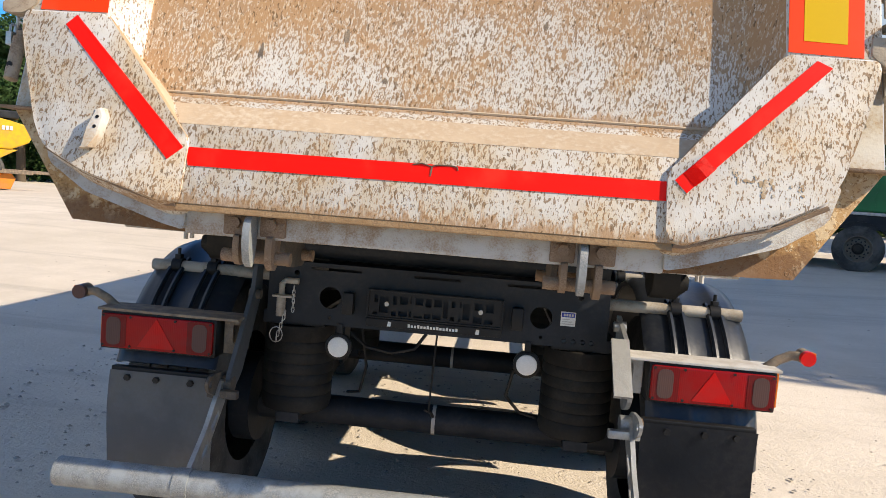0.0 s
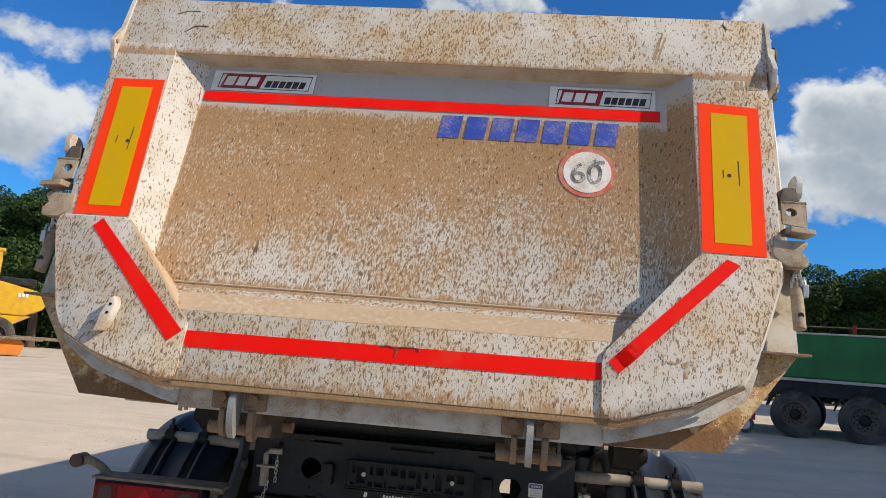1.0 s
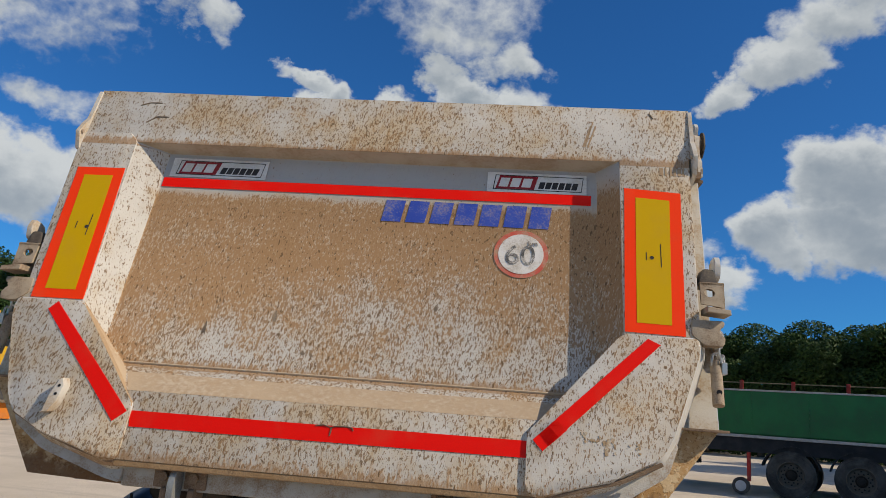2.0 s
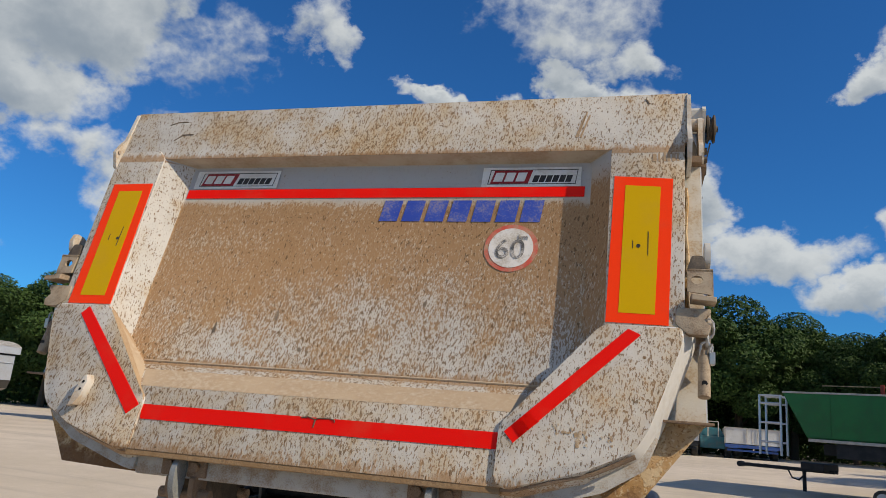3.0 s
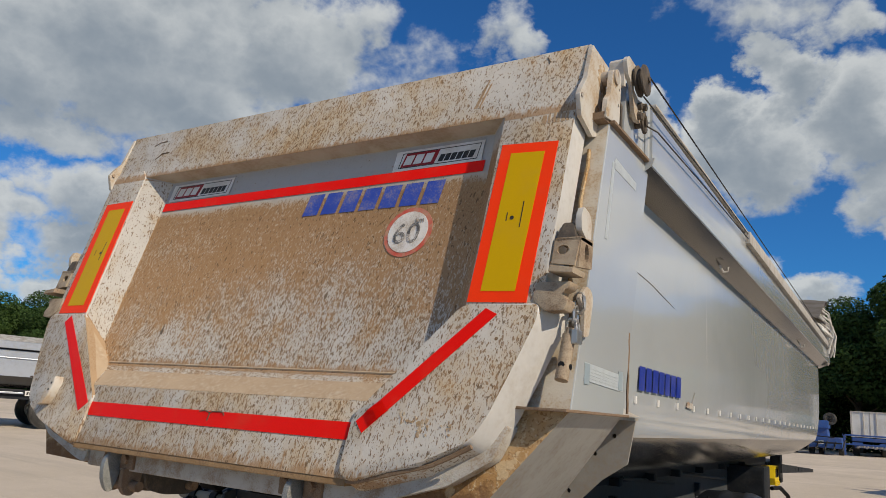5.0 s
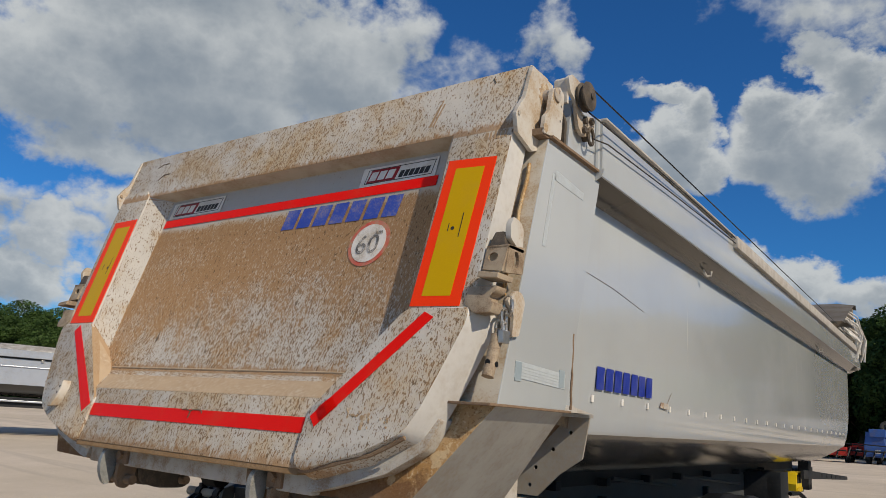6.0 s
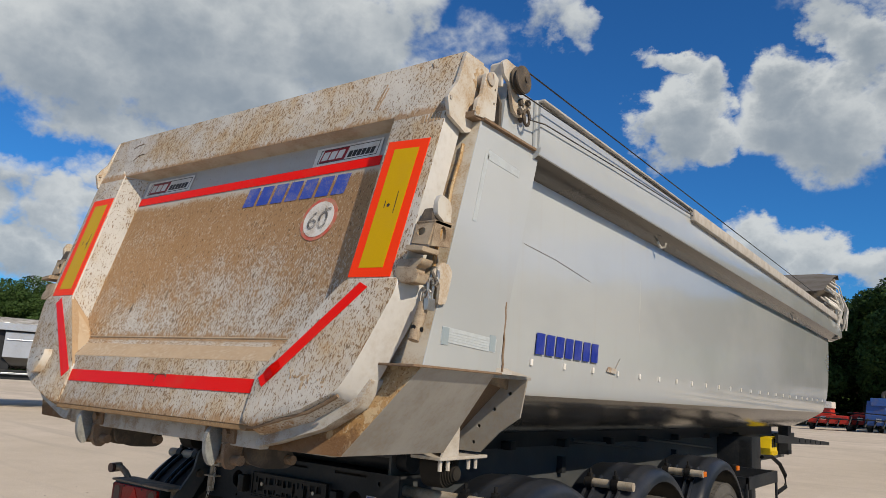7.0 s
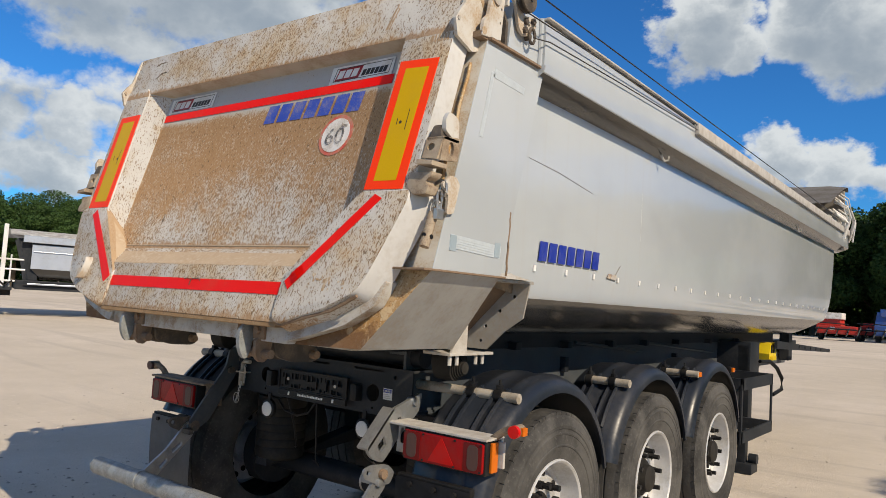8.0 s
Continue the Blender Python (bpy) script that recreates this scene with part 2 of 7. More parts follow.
def side_paint():
    """Silver-grey coach paint, glossy, with dust, runs and light scratches."""
    m, nt, b, p = begin("silver_paint", 0.2, 0.0, 0.6)
    big = noise_tex(nt, stretch(nt, p, 1, 0.5, 1), 1.3, 4.0, 0.55)
    runs = noise_tex(nt, stretch(nt, p, 6, 9, 0.35), 2.2, 5.0, 0.65)
    c = mixc(nt, ramp(nt, big, 0.35, 0.65), (0.44, 0.47, 0.49), (0.38, 0.41, 0.43))
    dust = mth(nt, "MULTIPLY", ramp(nt, runs, 0.5, 0.8), 0.16)
    c = mixc(nt, dust, c, (0.40, 0.36, 0.30))
    nt.links.new(c, b.inputs["Base Color"])
    nt.links.new(mth(nt, "ADD", 0.16, mth(nt, "MULTIPLY", dust, 0.8)), b.inputs["Roughness"])
    b.inputs["Coat Weight"].default_value = 0.5
    b.inputs["Coat Roughness"].default_value = 0.06
    bump(nt, b, big, 0.05, 0.02)
    return m


def crust():
    """Tan dried mud on steel, flaking in places, with brown spatter and rusty bare patches."""
    m, nt, b, p = begin("mud_crust", 0.9, 0.0, 0.25)
    x, y, z = split(nt, p)
    big = noise_tex(nt, p, 5.0, 6.0, 0.6)
    fine = noise_tex(nt, p, 95.0, 3.0, 0.6, 0.5)
    c = mixc(nt, ramp(nt, big, 0.36, 0.62), (0.47, 0.355, 0.22), (0.40, 0.235, 0.10))
    c = mixc(nt, ramp(nt, fine, 0.55, 0.62, 0.0, 0.75), c, (0.22, 0.115, 0.045))
    c = mixc(nt, ramp(nt, noise_tex(nt, p, 70.0, 3.0, 0.6), 0.56, 0.66, 0.0, 0.6), c, (0.60, 0.49, 0.34))
    flake = noise_tex(nt, stretch(nt, p, 1, 1, 1, (3, 1, 2)), 14.0, 5.0, 0.7)
    plate = ramp(nt, flake, 0.545, 0.565)
    c = mixc(nt, mth(nt, "MULTIPLY", plate, 0.65), c, (0.58, 0.46, 0.30))
    low = mth(nt, "ADD", z, mth(nt, "MULTIPLY", mth(nt, "SUBTRACT", flake, 0.5), 0.25))
    c = mixc(nt, ramp(nt, low, 1.40, 1.47, 0.85, 0.0), c, (0.15, 0.075, 0.038))
    nt.links.new(c, b.inputs["Base Color"])
    bump(nt, b, mth(nt, "ADD", mth(nt, "MULTIPLY", plate, 0.5), mth(nt, "MULTIPLY", fine, 0.3)), 0.6, 0.012)
    return m


def rusty():
    m, nt, b, p = begin("rusty_grey_steel", 0.7, 0.0, 0.4)
    big = noise_tex(nt, p, 9.0, 6.0, 0.65)
    fine = noise_tex(nt, stretch(nt, p, 1, 1, 0.5), 45.0, 4.0, 0.65)
    c = mixc(nt, ramp(nt, big, 0.4, 0.62), (0.40, 0.38, 0.35), (0.34, 0.24, 0.16))
    c = mixc(nt, ramp(nt, fine, 0.53, 0.62, 0.0, 0.85), c, (0.17, 0.085, 0.05))
    c = mixc(nt, ramp(nt, noise_tex(nt, p, 23.0, 4.0, 0.6), 0.58, 0.7, 0.0, 0.7), c, (0.50, 0.40, 0.28))
    nt.links.new(c, b.inputs["Base Color"])
    bump(nt, b, mth(nt, "ADD", big, fine), 0.5, 0.006)
    return m


def reflective(name, col, rough=0.4, cell=420.0):
    """Retro-reflective film: a strong colour with a fine cell grid under a clear face."""
    m, nt, b, p = begin(name, rough, 0.0, 0.2)
    v = nt.nodes.new("ShaderNodeTexVoronoi")
    nt.links.new(p, v.inputs["Vector"])
    v.inputs["Scale"].default_value = cell
    big = noise_tex(nt, p, 8.0, 5.0, 0.6)
    c = mixc(nt, ramp(nt, v.outputs["Distance"], 0.2, 0.7, 0.0, 0.22), col, tuple(q * 0.72 for q in col))
    c = mixc(nt, ramp(nt, big, 0.5, 0.8, 0.0, 0.12), c, (0.33, 0.20, 0.10))
    nt.links.new(c, b.inputs["Base Color"])
    bump(nt, b, noise_tex(nt, p, 26.0, 2.0), 0.05, 0.004)
    return m


def ground_mat():
    m, nt, b, p = begin("pale_grit", 0.95, 0.0, 0.15)
    huge = noise_tex(nt, p, 0.09, 5.0, 0.6)
    big = noise_tex(nt, p, 0.8, 6.0, 0.65)
    fine = noise_tex(nt, p, 14.0, 6.0, 0.7)
    grit = noise_tex(nt, p, 85.0, 3.0, 0.65)
    track = noise_tex(nt, stretch(nt, p, 0.12, 1.5, 1), 1.0, 5.0, 0.6)
    c = mixc(nt, ramp(nt, big, 0.35, 0.65), (0.60, 0.528, 0.447), (0.51, 0.447, 0.373))
    c = mixc(nt, ramp(nt, huge, 0.4, 0.6, 0.0, 0.55), c, (0.475, 0.413, 0.33))
    c = mixc(nt, ramp(nt, track, 0.52, 0.66, 0.0, 0.5), c, (0.385, 0.34, 0.287))
    c = mixc(nt, ramp(nt, fine, 0.55, 0.72, 0.0, 0.55), c, (0.64, 0.575, 0.497))
    c = mixc(nt, ramp(nt, grit, 0.60, 0.72, 0.0, 0.6), c, (0.27, 0.235, 0.195))
    nt.links.new(c, b.inputs["Base Color"])
    lump = noise_tex(nt, p, 34.0, 4.0, 0.6)
    bump(nt, b, mth(nt, "ADD", mth(nt, "MULTIPLY", fine, 0.8), mth(nt, "ADD", mth(nt, "MULTIPLY", lump, 0.7), mth(nt, "MULTIPLY", grit, 0.35))), 0.6, 0.022)
    return m


def leaf_mat(name, a, c2):
    m, nt, b, p = begin(name, 0.6, 0.0, 0.15)
    geo = nt.nodes.new("ShaderNodeNewGeometry")
    oi = nt.nodes.new("ShaderNodeObjectInfo")
    big = noise_tex(nt, p, 0.45, 3.0, 0.6)
    c = mixc(nt, geo.outputs["Random Per Island"], a, c2)
    c = mixc(nt, ramp(nt, big, 0.35, 0.65, 0.0, 0.6), c, tuple(q * 0.62 for q in a))
    c = mixc(nt, mth(nt, "MULTIPLY", oi.outputs["Random"], 0.35), c, (0.075, 0.13, 0.028))
    nt.links.new(c, b.inputs["Base Color"])
    b.inputs["Transmission Weight"].default_value = 0.0
    b.inputs["Subsurface Weight"].default_value = 0.0
    return m


def rubber_mat():
    m, nt, b, p = begin("dusty_rubber", 0.8, 0.0, 0.15)
    big = noise_tex(nt, p, 3.0, 5.0, 0.6)
    fine = noise_tex(nt, p, 60.0, 3.0, 0.6)
    c = mixc(nt, ramp(nt, big, 0.35, 0.65), (0.034, 0.033, 0.032), (0.092, 0.088, 0.082))
    c = mixc(nt, ramp(nt, fine, 0.52, 0.75, 0.0, 0.35), c, (0.15, 0.142, 0.128))
    nt.links.new(c, b.inputs["Base Color"])
    bump(nt, b, fine, 0.3, 0.004)
    return m


def lens_mat(name, col):
    m, nt, b, p = begin(name, 0.35, 0.0, 0.15)
    x, y, z = split(nt, p)
    rib = mth(nt, "SINE", mth(nt, "MULTIPLY", x, 900.0))
    big = noise_tex(nt, p, 14.0, 4.0, 0.6)
    c = mixc(nt, ramp(nt, big, 0.4, 0.7, 0.0, 0.35), col, tuple(q * 0.55 + 0.02 for q in col))
    nt.links.new(c, b.inputs["Base Color"])
    b.inputs["Coat Weight"].default_value = 0.12
    bump(nt, b, rib, 0.12, 0.001)
    return m


SPATTER = spattered("spattered_white_paint", 0.30, 0.42, warm=0.8, edges=((1.43, 0.045), (2.64, 0.022)))
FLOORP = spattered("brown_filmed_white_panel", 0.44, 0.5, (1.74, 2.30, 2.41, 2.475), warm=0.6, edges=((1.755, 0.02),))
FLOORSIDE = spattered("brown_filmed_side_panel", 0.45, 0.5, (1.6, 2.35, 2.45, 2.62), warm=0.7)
SILL = worn("rust_spotted_grey_paint", (0.44, 0.43, 0.405), (0.36, 0.335, 0.295), 0.6, amount=0.75, scale=14.0, dirt=(0.25, 0.155, 0.085), rel=0.35)
CLEAN = worn("greyish_white_paint", (0.56, 0.555, 0.54), (0.49, 0.485, 0.47), 0.4, amount=0.25, scale=3.0)
LEDGE = worn("dust_smeared_ledge", (0.45, 0.345, 0.24), (0.38, 0.275, 0.18), 0.95, amount=0.65, scale=4.0, dirt=(0.54, 0.46, 0.36), rel=0.3)
DUST = worn("settled_brown_dust", (0.40, 0.28, 0.175), (0.33, 0.22, 0.13), 0.95, amount=0.4, dirt=(0.50, 0.40, 0.29), scale=9.0, rel=0.4)
CRUST, RUST, SIDE = crust(), rusty(), side_paint()
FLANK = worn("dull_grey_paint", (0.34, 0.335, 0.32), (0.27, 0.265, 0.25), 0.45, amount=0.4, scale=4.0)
# silver paint of the tubs made near black: underside shade and reflections as colour
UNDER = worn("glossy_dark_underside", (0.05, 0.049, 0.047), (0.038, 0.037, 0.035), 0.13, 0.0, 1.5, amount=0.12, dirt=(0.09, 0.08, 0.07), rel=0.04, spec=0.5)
CHASSIS = worn("blue_black_chassis_paint", (0.014, 0.017, 0.021), (0.023, 0.026, 0.031), 0.5, amount=0.18, scale=4.0, dirt=(0.09, 0.078, 0.066), spec=0.2)
PLASTIC = worn("dark_blue_grey_plastic", (0.013, 0.017, 0.024), (0.019, 0.023, 0.031), 0.33, amount=0.13, scale=3.0, dirt=(0.13, 0.115, 0.10))
BLACK = worn("black_plastic", (0.009, 0.009, 0.010), (0.015, 0.015, 0.015), 0.45, amount=0.15, dirt=(0.07, 0.06, 0.05), spec=0.22)
GALV = worn("galvanised_steel", (0.42, 0.43, 0.43), (0.31, 0.32, 0.33), 0.42, 0.75, 11.0, amount=0.4, dirt=(0.33, 0.30, 0.25))
GREYTUBE = worn("chalky_grey_paint", (0.47, 0.45, 0.42), (0.40, 0.38, 0.35), 0.55, amount=0.35, scale=12.0)
STEEL = worn("bare_steel", (0.50, 0.49, 0.47), (0.40, 0.39, 0.37), 0.35, 0.8, 20.0, amount=0.4)
GRIME = worn("grimy_steel", (0.13, 0.10, 0.075), (0.225, 0.18, 0.135), 0.75, 0.0, 16.0, amount=0.6, dirt=(0.36, 0.25, 0.15), rel=0.4)
FLAP = worn("dusty_grey_rubber_sheet", (0.145, 0.155, 0.165), (0.20, 0.21, 0.22), 0.6, amount=0.3, scale=5.0, dirt=(0.19, 0.175, 0.15))
BAG = worn("airbag_rubber", (0.017, 0.016, 0.015), (0.027, 0.025, 0.022), 0.6, amount=0.3, scale=7.0, dirt=(0.06, 0.052, 0.042), spec=0.15)
DARKGRIME = worn("dark_greasy_steel", (0.06, 0.05, 0.042), (0.10, 0.082, 0.066), 0.7, 0.0, 14.0, amount=0.5, dirt=(0.20, 0.155, 0.11), rel=0.4)
STREAKED = worn("rust_streaked_grey_paint", (0.54, 0.52, 0.48), (0.47, 0.41, 0.33), 0.55, amount=0.5, scale=9.0, dirt=(0.33, 0.19, 0.09))
TANPAINT = worn("tan_stained_paint", (0.54, 0.505, 0.44), (0.47, 0.40, 0.30), 0.6, amount=0.6, scale=9.0, dirt=(0.33, 0.185, 0.085))
# for the recess's top slope: filmed paint, toned down for shade under the beam
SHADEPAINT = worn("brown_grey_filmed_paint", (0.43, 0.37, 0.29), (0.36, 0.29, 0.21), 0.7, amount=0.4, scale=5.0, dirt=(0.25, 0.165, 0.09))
# slanted under-face of the grey top rail, its shade painted in
RAILSHADE = worn("glossy_dark_underside", (0.05, 0.049, 0.047), (0.038, 0.037, 0.035), 0.13, 0.0, 1.5, amount=0.12, dirt=(0.09, 0.08, 0.07), rel=0.04, spec=0.5)
MUDEDGE = worn("brown_mud_edge", (0.23, 0.14, 0.07), (0.32, 0.21, 0.115), 0.95, amount=0.7, scale=12.0, dirt=(0.15, 0.085, 0.045), rel=0.5)
RUSTY = worn("brown_rusted_steel", (0.19, 0.125, 0.08), (0.27, 0.195, 0.135), 0.85, amount=0.7, scale=18.0, dirt=(0.09, 0.045, 0.026), rel=0.5)
SCUFF = worn("thin_brown_mud", (0.34, 0.235, 0.14), (0.42, 0.31, 0.20), 0.9, amount=0.8, scale=40.0, dirt=(0.60, 0.55, 0.47))
PALETAPE = worn("pale_printed_film", (0.455, 0.505, 0.535), (0.415, 0.46, 0.49), 0.35, amount=0.15, scale=30.0, dirt=(0.42, 0.43, 0.43))
GREYPRINT = worn("blue_grey_print", (0.27, 0.335, 0.375), (0.31, 0.375, 0.415), 0.4, amount=0.2)
DUSTTUBE = worn("dust_stained_tube", (0.37, 0.33, 0.275), (0.26, 0.225, 0.18), 0.65, amount=0.6, scale=11.0, dirt=(0.20, 0.16, 0.115), rel=0.3)
LATCH = worn("tan_dusty_latch_steel", (0.37, 0.30, 0.22), (0.27, 0.205, 0.145), 0.75, amount=0.6, scale=13.0, dirt=(0.13, 0.075, 0.042), rel=0.4)
LABELLINE = worn("faint_blue_print", (0.385, 0.43, 0.455), (0.40, 0.445, 0.47), 0.4, amount=0.1)
RUBBER = rubber_mat()
RED = reflective("red_reflective_tape", (0.84, 0.006, 0.001))
ORANGE = reflective("fluorescent_red_film", (1.0, 0.045, 0.004))
YELLOW = reflective("yellow_reflective_film", (0.60, 0.36, 0.002))
DARKMUD = worn("dark_rusty_grime", (0.15, 0.10, 0.066), (0.095, 0.066, 0.047), 0.9, 0.0, 6.0, amount=0.5, dirt=(0.24, 0.17, 0.11), rel=0.6)
DUSTRIM = worn("dull_brown_rim", (0.13, 0.115, 0.095), (0.085, 0.075, 0.065), 0.7, 0.0, 9.0, amount=0.4)
BLUE = worn("blue_vinyl", (0.012, 0.03, 0.26), (0.02, 0.045, 0.30), 0.35, amount=0.12, scale=10.0, dirt=(0.35, 0.26, 0.17))
FADEDBLUE = worn("dusty_blue_vinyl", (0.022, 0.06, 0.36), (0.04, 0.09, 0.40), 0.5, amount=0.55, scale=9.0, dirt=(0.37, 0.28, 0.19))
WHITE = worn("white_vinyl", (0.74, 0.73, 0.71), (0.66, 0.65, 0.62), 0.4, amount=0.35, scale=10.0, dirt=(0.42, 0.34, 0.25))
SIGNWHITE = worn("flaking_white_vinyl", (0.70, 0.68, 0.65), (0.60, 0.57, 0.53), 0.5, amount=0.7, scale=12.0, dirt=(0.36, 0.29, 0.21))
SIGNRED = worn("faded_red_vinyl", (0.55, 0.09, 0.06), (0.50, 0.17, 0.12), 0.5, amount=0.95, scale=26.0, dirt=(0.40, 0.28, 0.18))
INK = worn("black_vinyl", (0.015, 0.015, 0.017), (0.03, 0.03, 0.03), 0.45, amount=0.2)
FLAKEINK = worn("flaking_black_vinyl", (0.07, 0.07, 0.07), (0.16, 0.15, 0.14), 0.5, amount=1.0, scale=16.0, dirt=(0.64, 0.61, 0.57))
FRAME = worn("dull_blue_grey_frame_paint", (0.042, 0.050, 0.058), (0.058, 0.066, 0.074), 0.5, amount=0.2, scale=3.0, dirt=(0.13, 0.12, 0.10))
RIM = worn("dusty_silver_rim", (0.60, 0.60, 0.60), (0.50, 0.495, 0.48), 0.38, 0.35, 6.0, amount=0.35, dirt=(0.34, 0.30, 0.25))
BARZINC = worn("mottled_zinc", (0.33, 0.345, 0.345), (0.17, 0.18, 0.18), 0.5, 0.45, 16.0, amount=0.55, dirt=(0.52, 0.51, 0.48), rel=0.35)
FADEDINK = worn("worn_grey_vinyl", (0.16, 0.15, 0.14), (0.30, 0.27, 0.24), 0.6, amount=0.6, scale=25.0)
DARKRED = worn("dark_red_vinyl", (0.30, 0.012, 0.02), (0.26, 0.012, 0.02), 0.4, amount=0.15)
REDLENS, GREYLENS, AMBER = lens_mat("red_lens", (0.27, 0.002, 0.003)), lens_mat("smoked_lens", (0.085, 0.045, 0.04)), lens_mat("amber_lens", (0.58, 0.13, 0.008))
ENDLENS = lens_mat("dark_red_lens", (0.13, 0.003, 0.004))
TRILENS = lens_mat("triangle_lens", (0.46, 0.003, 0.003))
BRIGHTLENS = lens_mat("bright_red_lens", (0.64, 0.006, 0.006))
CATSEYE = reflective("white_reflector", (0.72, 0.70, 0.66), 0.3, 160.0)
TARP = worn("grey_tarpaulin", (0.30, 0.28, 0.255), (0.22, 0.205, 0.185), 0.6, amount=0.4, scale=4.0)
TARPW = worn("white_tarpaulin_folds", (0.74, 0.73, 0.70), (0.60, 0.58, 0.54), 0.6, amount=0.4, scale=6.0)
YPLASTIC = worn("yellow_plastic", (0.72, 0.52, 0.02), (0.62, 0.44, 0.02), 0.45, amount=0.2)
GROUND = ground_mat()
STONE = worn("grey_pebble", (0.34, 0.31, 0.27), (0.24, 0.215, 0.185), 0.9, amount=0.3, scale=30.0)
BARK = worn("brown_bark", (0.10, 0.075, 0.05), (0.06, 0.045, 0.032), 0.9, amount=0.3, scale=4.0, rel=0.6)
LEAF = leaf_mat("green_leaves", (0.022, 0.053, 0.015), (0.052, 0.098, 0.024))
GREEN = worn("green_trailer_paint", (0.012, 0.16, 0.045), (0.010, 0.125, 0.036), 0.4, amount=0.3, scale=1.5, dirt=(0.05, 0.10, 0.05))
MACHY = worn("yellow_machine_paint", (0.68, 0.40, 0.02), (0.60, 0.34, 0.02), 0.4, amount=0.25, scale=3.0)
ORANGEP = worn("orange_machine_paint", (0.72, 0.22, 0.02), (0.62, 0.18, 0.02), 0.5, amount=0.3, scale=3.0)
REDP = worn("red_machine_paint", (0.50, 0.03, 0.02), (0.40, 0.025, 0.02), 0.45, amount=0.25, scale=3.0)
BLUEP = worn("blue_machine_paint", (0.03, 0.10, 0.34), (0.025, 0.08, 0.27), 0.45, amount=0.25, scale=3.0)
TEAL = worn("teal_machine_paint", (0.03, 0.16, 0.20), (0.025, 0.12, 0.16), 0.5, amount=0.3, scale=3.0)
BOXW = worn("white_box_body", (0.66, 0.66, 0.65), (0.58, 0.58, 0.57), 0.4, amount=0.25, scale=1.5)
SILVER = worn("silver_metal_sheet", (0.52, 0.56, 0.62), (0.44, 0.48, 0.54), 0.3, 0.5, 1.0, amount=0.2)
GLASS = worn("dark_cab_glass", (0.02, 0.025, 0.028), (0.03, 0.035, 0.04), 0.08, amount=0.05)

# ---- mesh helpers ----
def part(name, bm, material, parent=None, label="", smooth=False):
    """Links a bmesh as one mesh object, under its thing or part."""
    me = bpy.data.meshes.new(name)
    bmesh.ops.recalc_face_normals(bm, faces=bm.faces)
    if smooth:
        for f in bm.faces:
            f.smooth = True
    bm.to_mesh(me)
    bm.free()
    for q in material if isinstance(material, (list, tuple)) else [material]:
        me.materials.append(q)
    if smooth:
        me.set_sharp_from_angle(angle=radians(38))
    ob = new(name, me)
    ob.parent = parent
    return tagged(ob, label)


def pieces(name, bm, material, parent=None, label="", smooth=False):
    """As part(), but every separate piece of the bmesh becomes a part of its own."""
    bm.verts.ensure_lookup_table()
    seen, groups = set(), []
    for v in bm.verts:
        if v in seen:
            continue
        stack, grp = [v], []
        seen.add(v)
        while stack:
            q = stack.pop()
            grp.append(q)
            for e in q.link_edges:
                o = e.other_vert(q)
                if o not in seen:
                    seen.add(o)
                    stack.append(o)
        groups.append(grp)
    for grp in groups:
        c = bmesh.new()
        at = {v: c.verts.new(v.co) for v in grp}
        for f in {f for v in grp for f in v.link_faces}:
            c.faces.new([at[v] for v in f.verts]).material_index = f.material_index
        part(name, c, material, parent, label, smooth)
    bm.free()


def thing(name, label, category, at=(0, 0, 0), group="", kind=""):
    ob = new(name)
    ob.location = at
    return tagged(ob, label, category, group, kind)


def box(bm, lo, hi, bev=0.0, mi=0):
    x0, y0, z0 = lo
    x1, y1, z1 = hi
    g = bmesh.ops.create_cube(bm, size=1.0, matrix=Matrix.LocRotScale(((x0 + x1) / 2, (y0 + y1) / 2, (z0 + z1) / 2), None, (x1 - x0, y1 - y0, z1 - z0)))
    vs = g["verts"]
    es = list({e for v in vs for e in v.link_edges})
    fs = {f for v in vs for f in v.link_faces}
    for f in fs:
        f.material_index = mi
    if bev > 0:
        r = bmesh.ops.bevel(bm, geom=es, offset=bev, segments=2, affect="EDGES", profile=0.6)
        for f in r["faces"]:
            f.material_index = mi


def prism(bm, pts, put, d0, d1, bev=0.0, mi=0, holes=()):
    """A plate: the outline pts (2D) laid out by put(u, v, d), between depths d0 and d1, with round or free holes."""
    loops = [pts, *holes]
    if not holes:
        a = [bm.verts.new(put(u, v, d0)) for u, v in pts]
        b = [bm.verts.new(put(u, v, d1)) for u, v in pts]
        made = [bm.faces.new(a), bm.faces.new(list(reversed(b)))]
        for i in range(len(pts)):
            j = (i + 1) % len(pts)
            made.append(bm.faces.new((a[j], a[i], b[i], b[j])))
        front = list(made[0].edges)
        for f in made:
            f.material_index = mi
        if bev > 0:
            r = bmesh.ops.bevel(bm, geom=front, offset=bev, segments=2, affect="EDGES", profile=0.6)
            for f in r["faces"]:
                f.material_index = mi
        return
    for d in (d0, d1):
        es = []
        for lp in loops:
            vs = [bm.verts.new(put(u, v, d)) for u, v in lp]
            es += [bm.edges.new((vs[i], vs[(i + 1) % len(vs)])) for i in range(len(vs))]
        r = bmesh.ops.triangle_fill(bm, use_beauty=True, use_dissolve=False, edges=es)
        for f in r["geom"]:
            if isinstance(f, bmesh.types.BMFace):
                f.material_index = mi
    for lp in loops:
        a = [bm.verts.new(put(u, v, d0)) for u, v in lp]
        b = [bm.verts.new(put(u, v, d1)) for u, v in lp]
        for i in range(len(lp)):
            j = (i + 1) % len(lp)
            bm.faces.new((a[i], a[j], b[j], b[i])).material_index = mi
    bmesh.ops.remove_doubles(bm, verts=bm.verts, dist=1e-5)


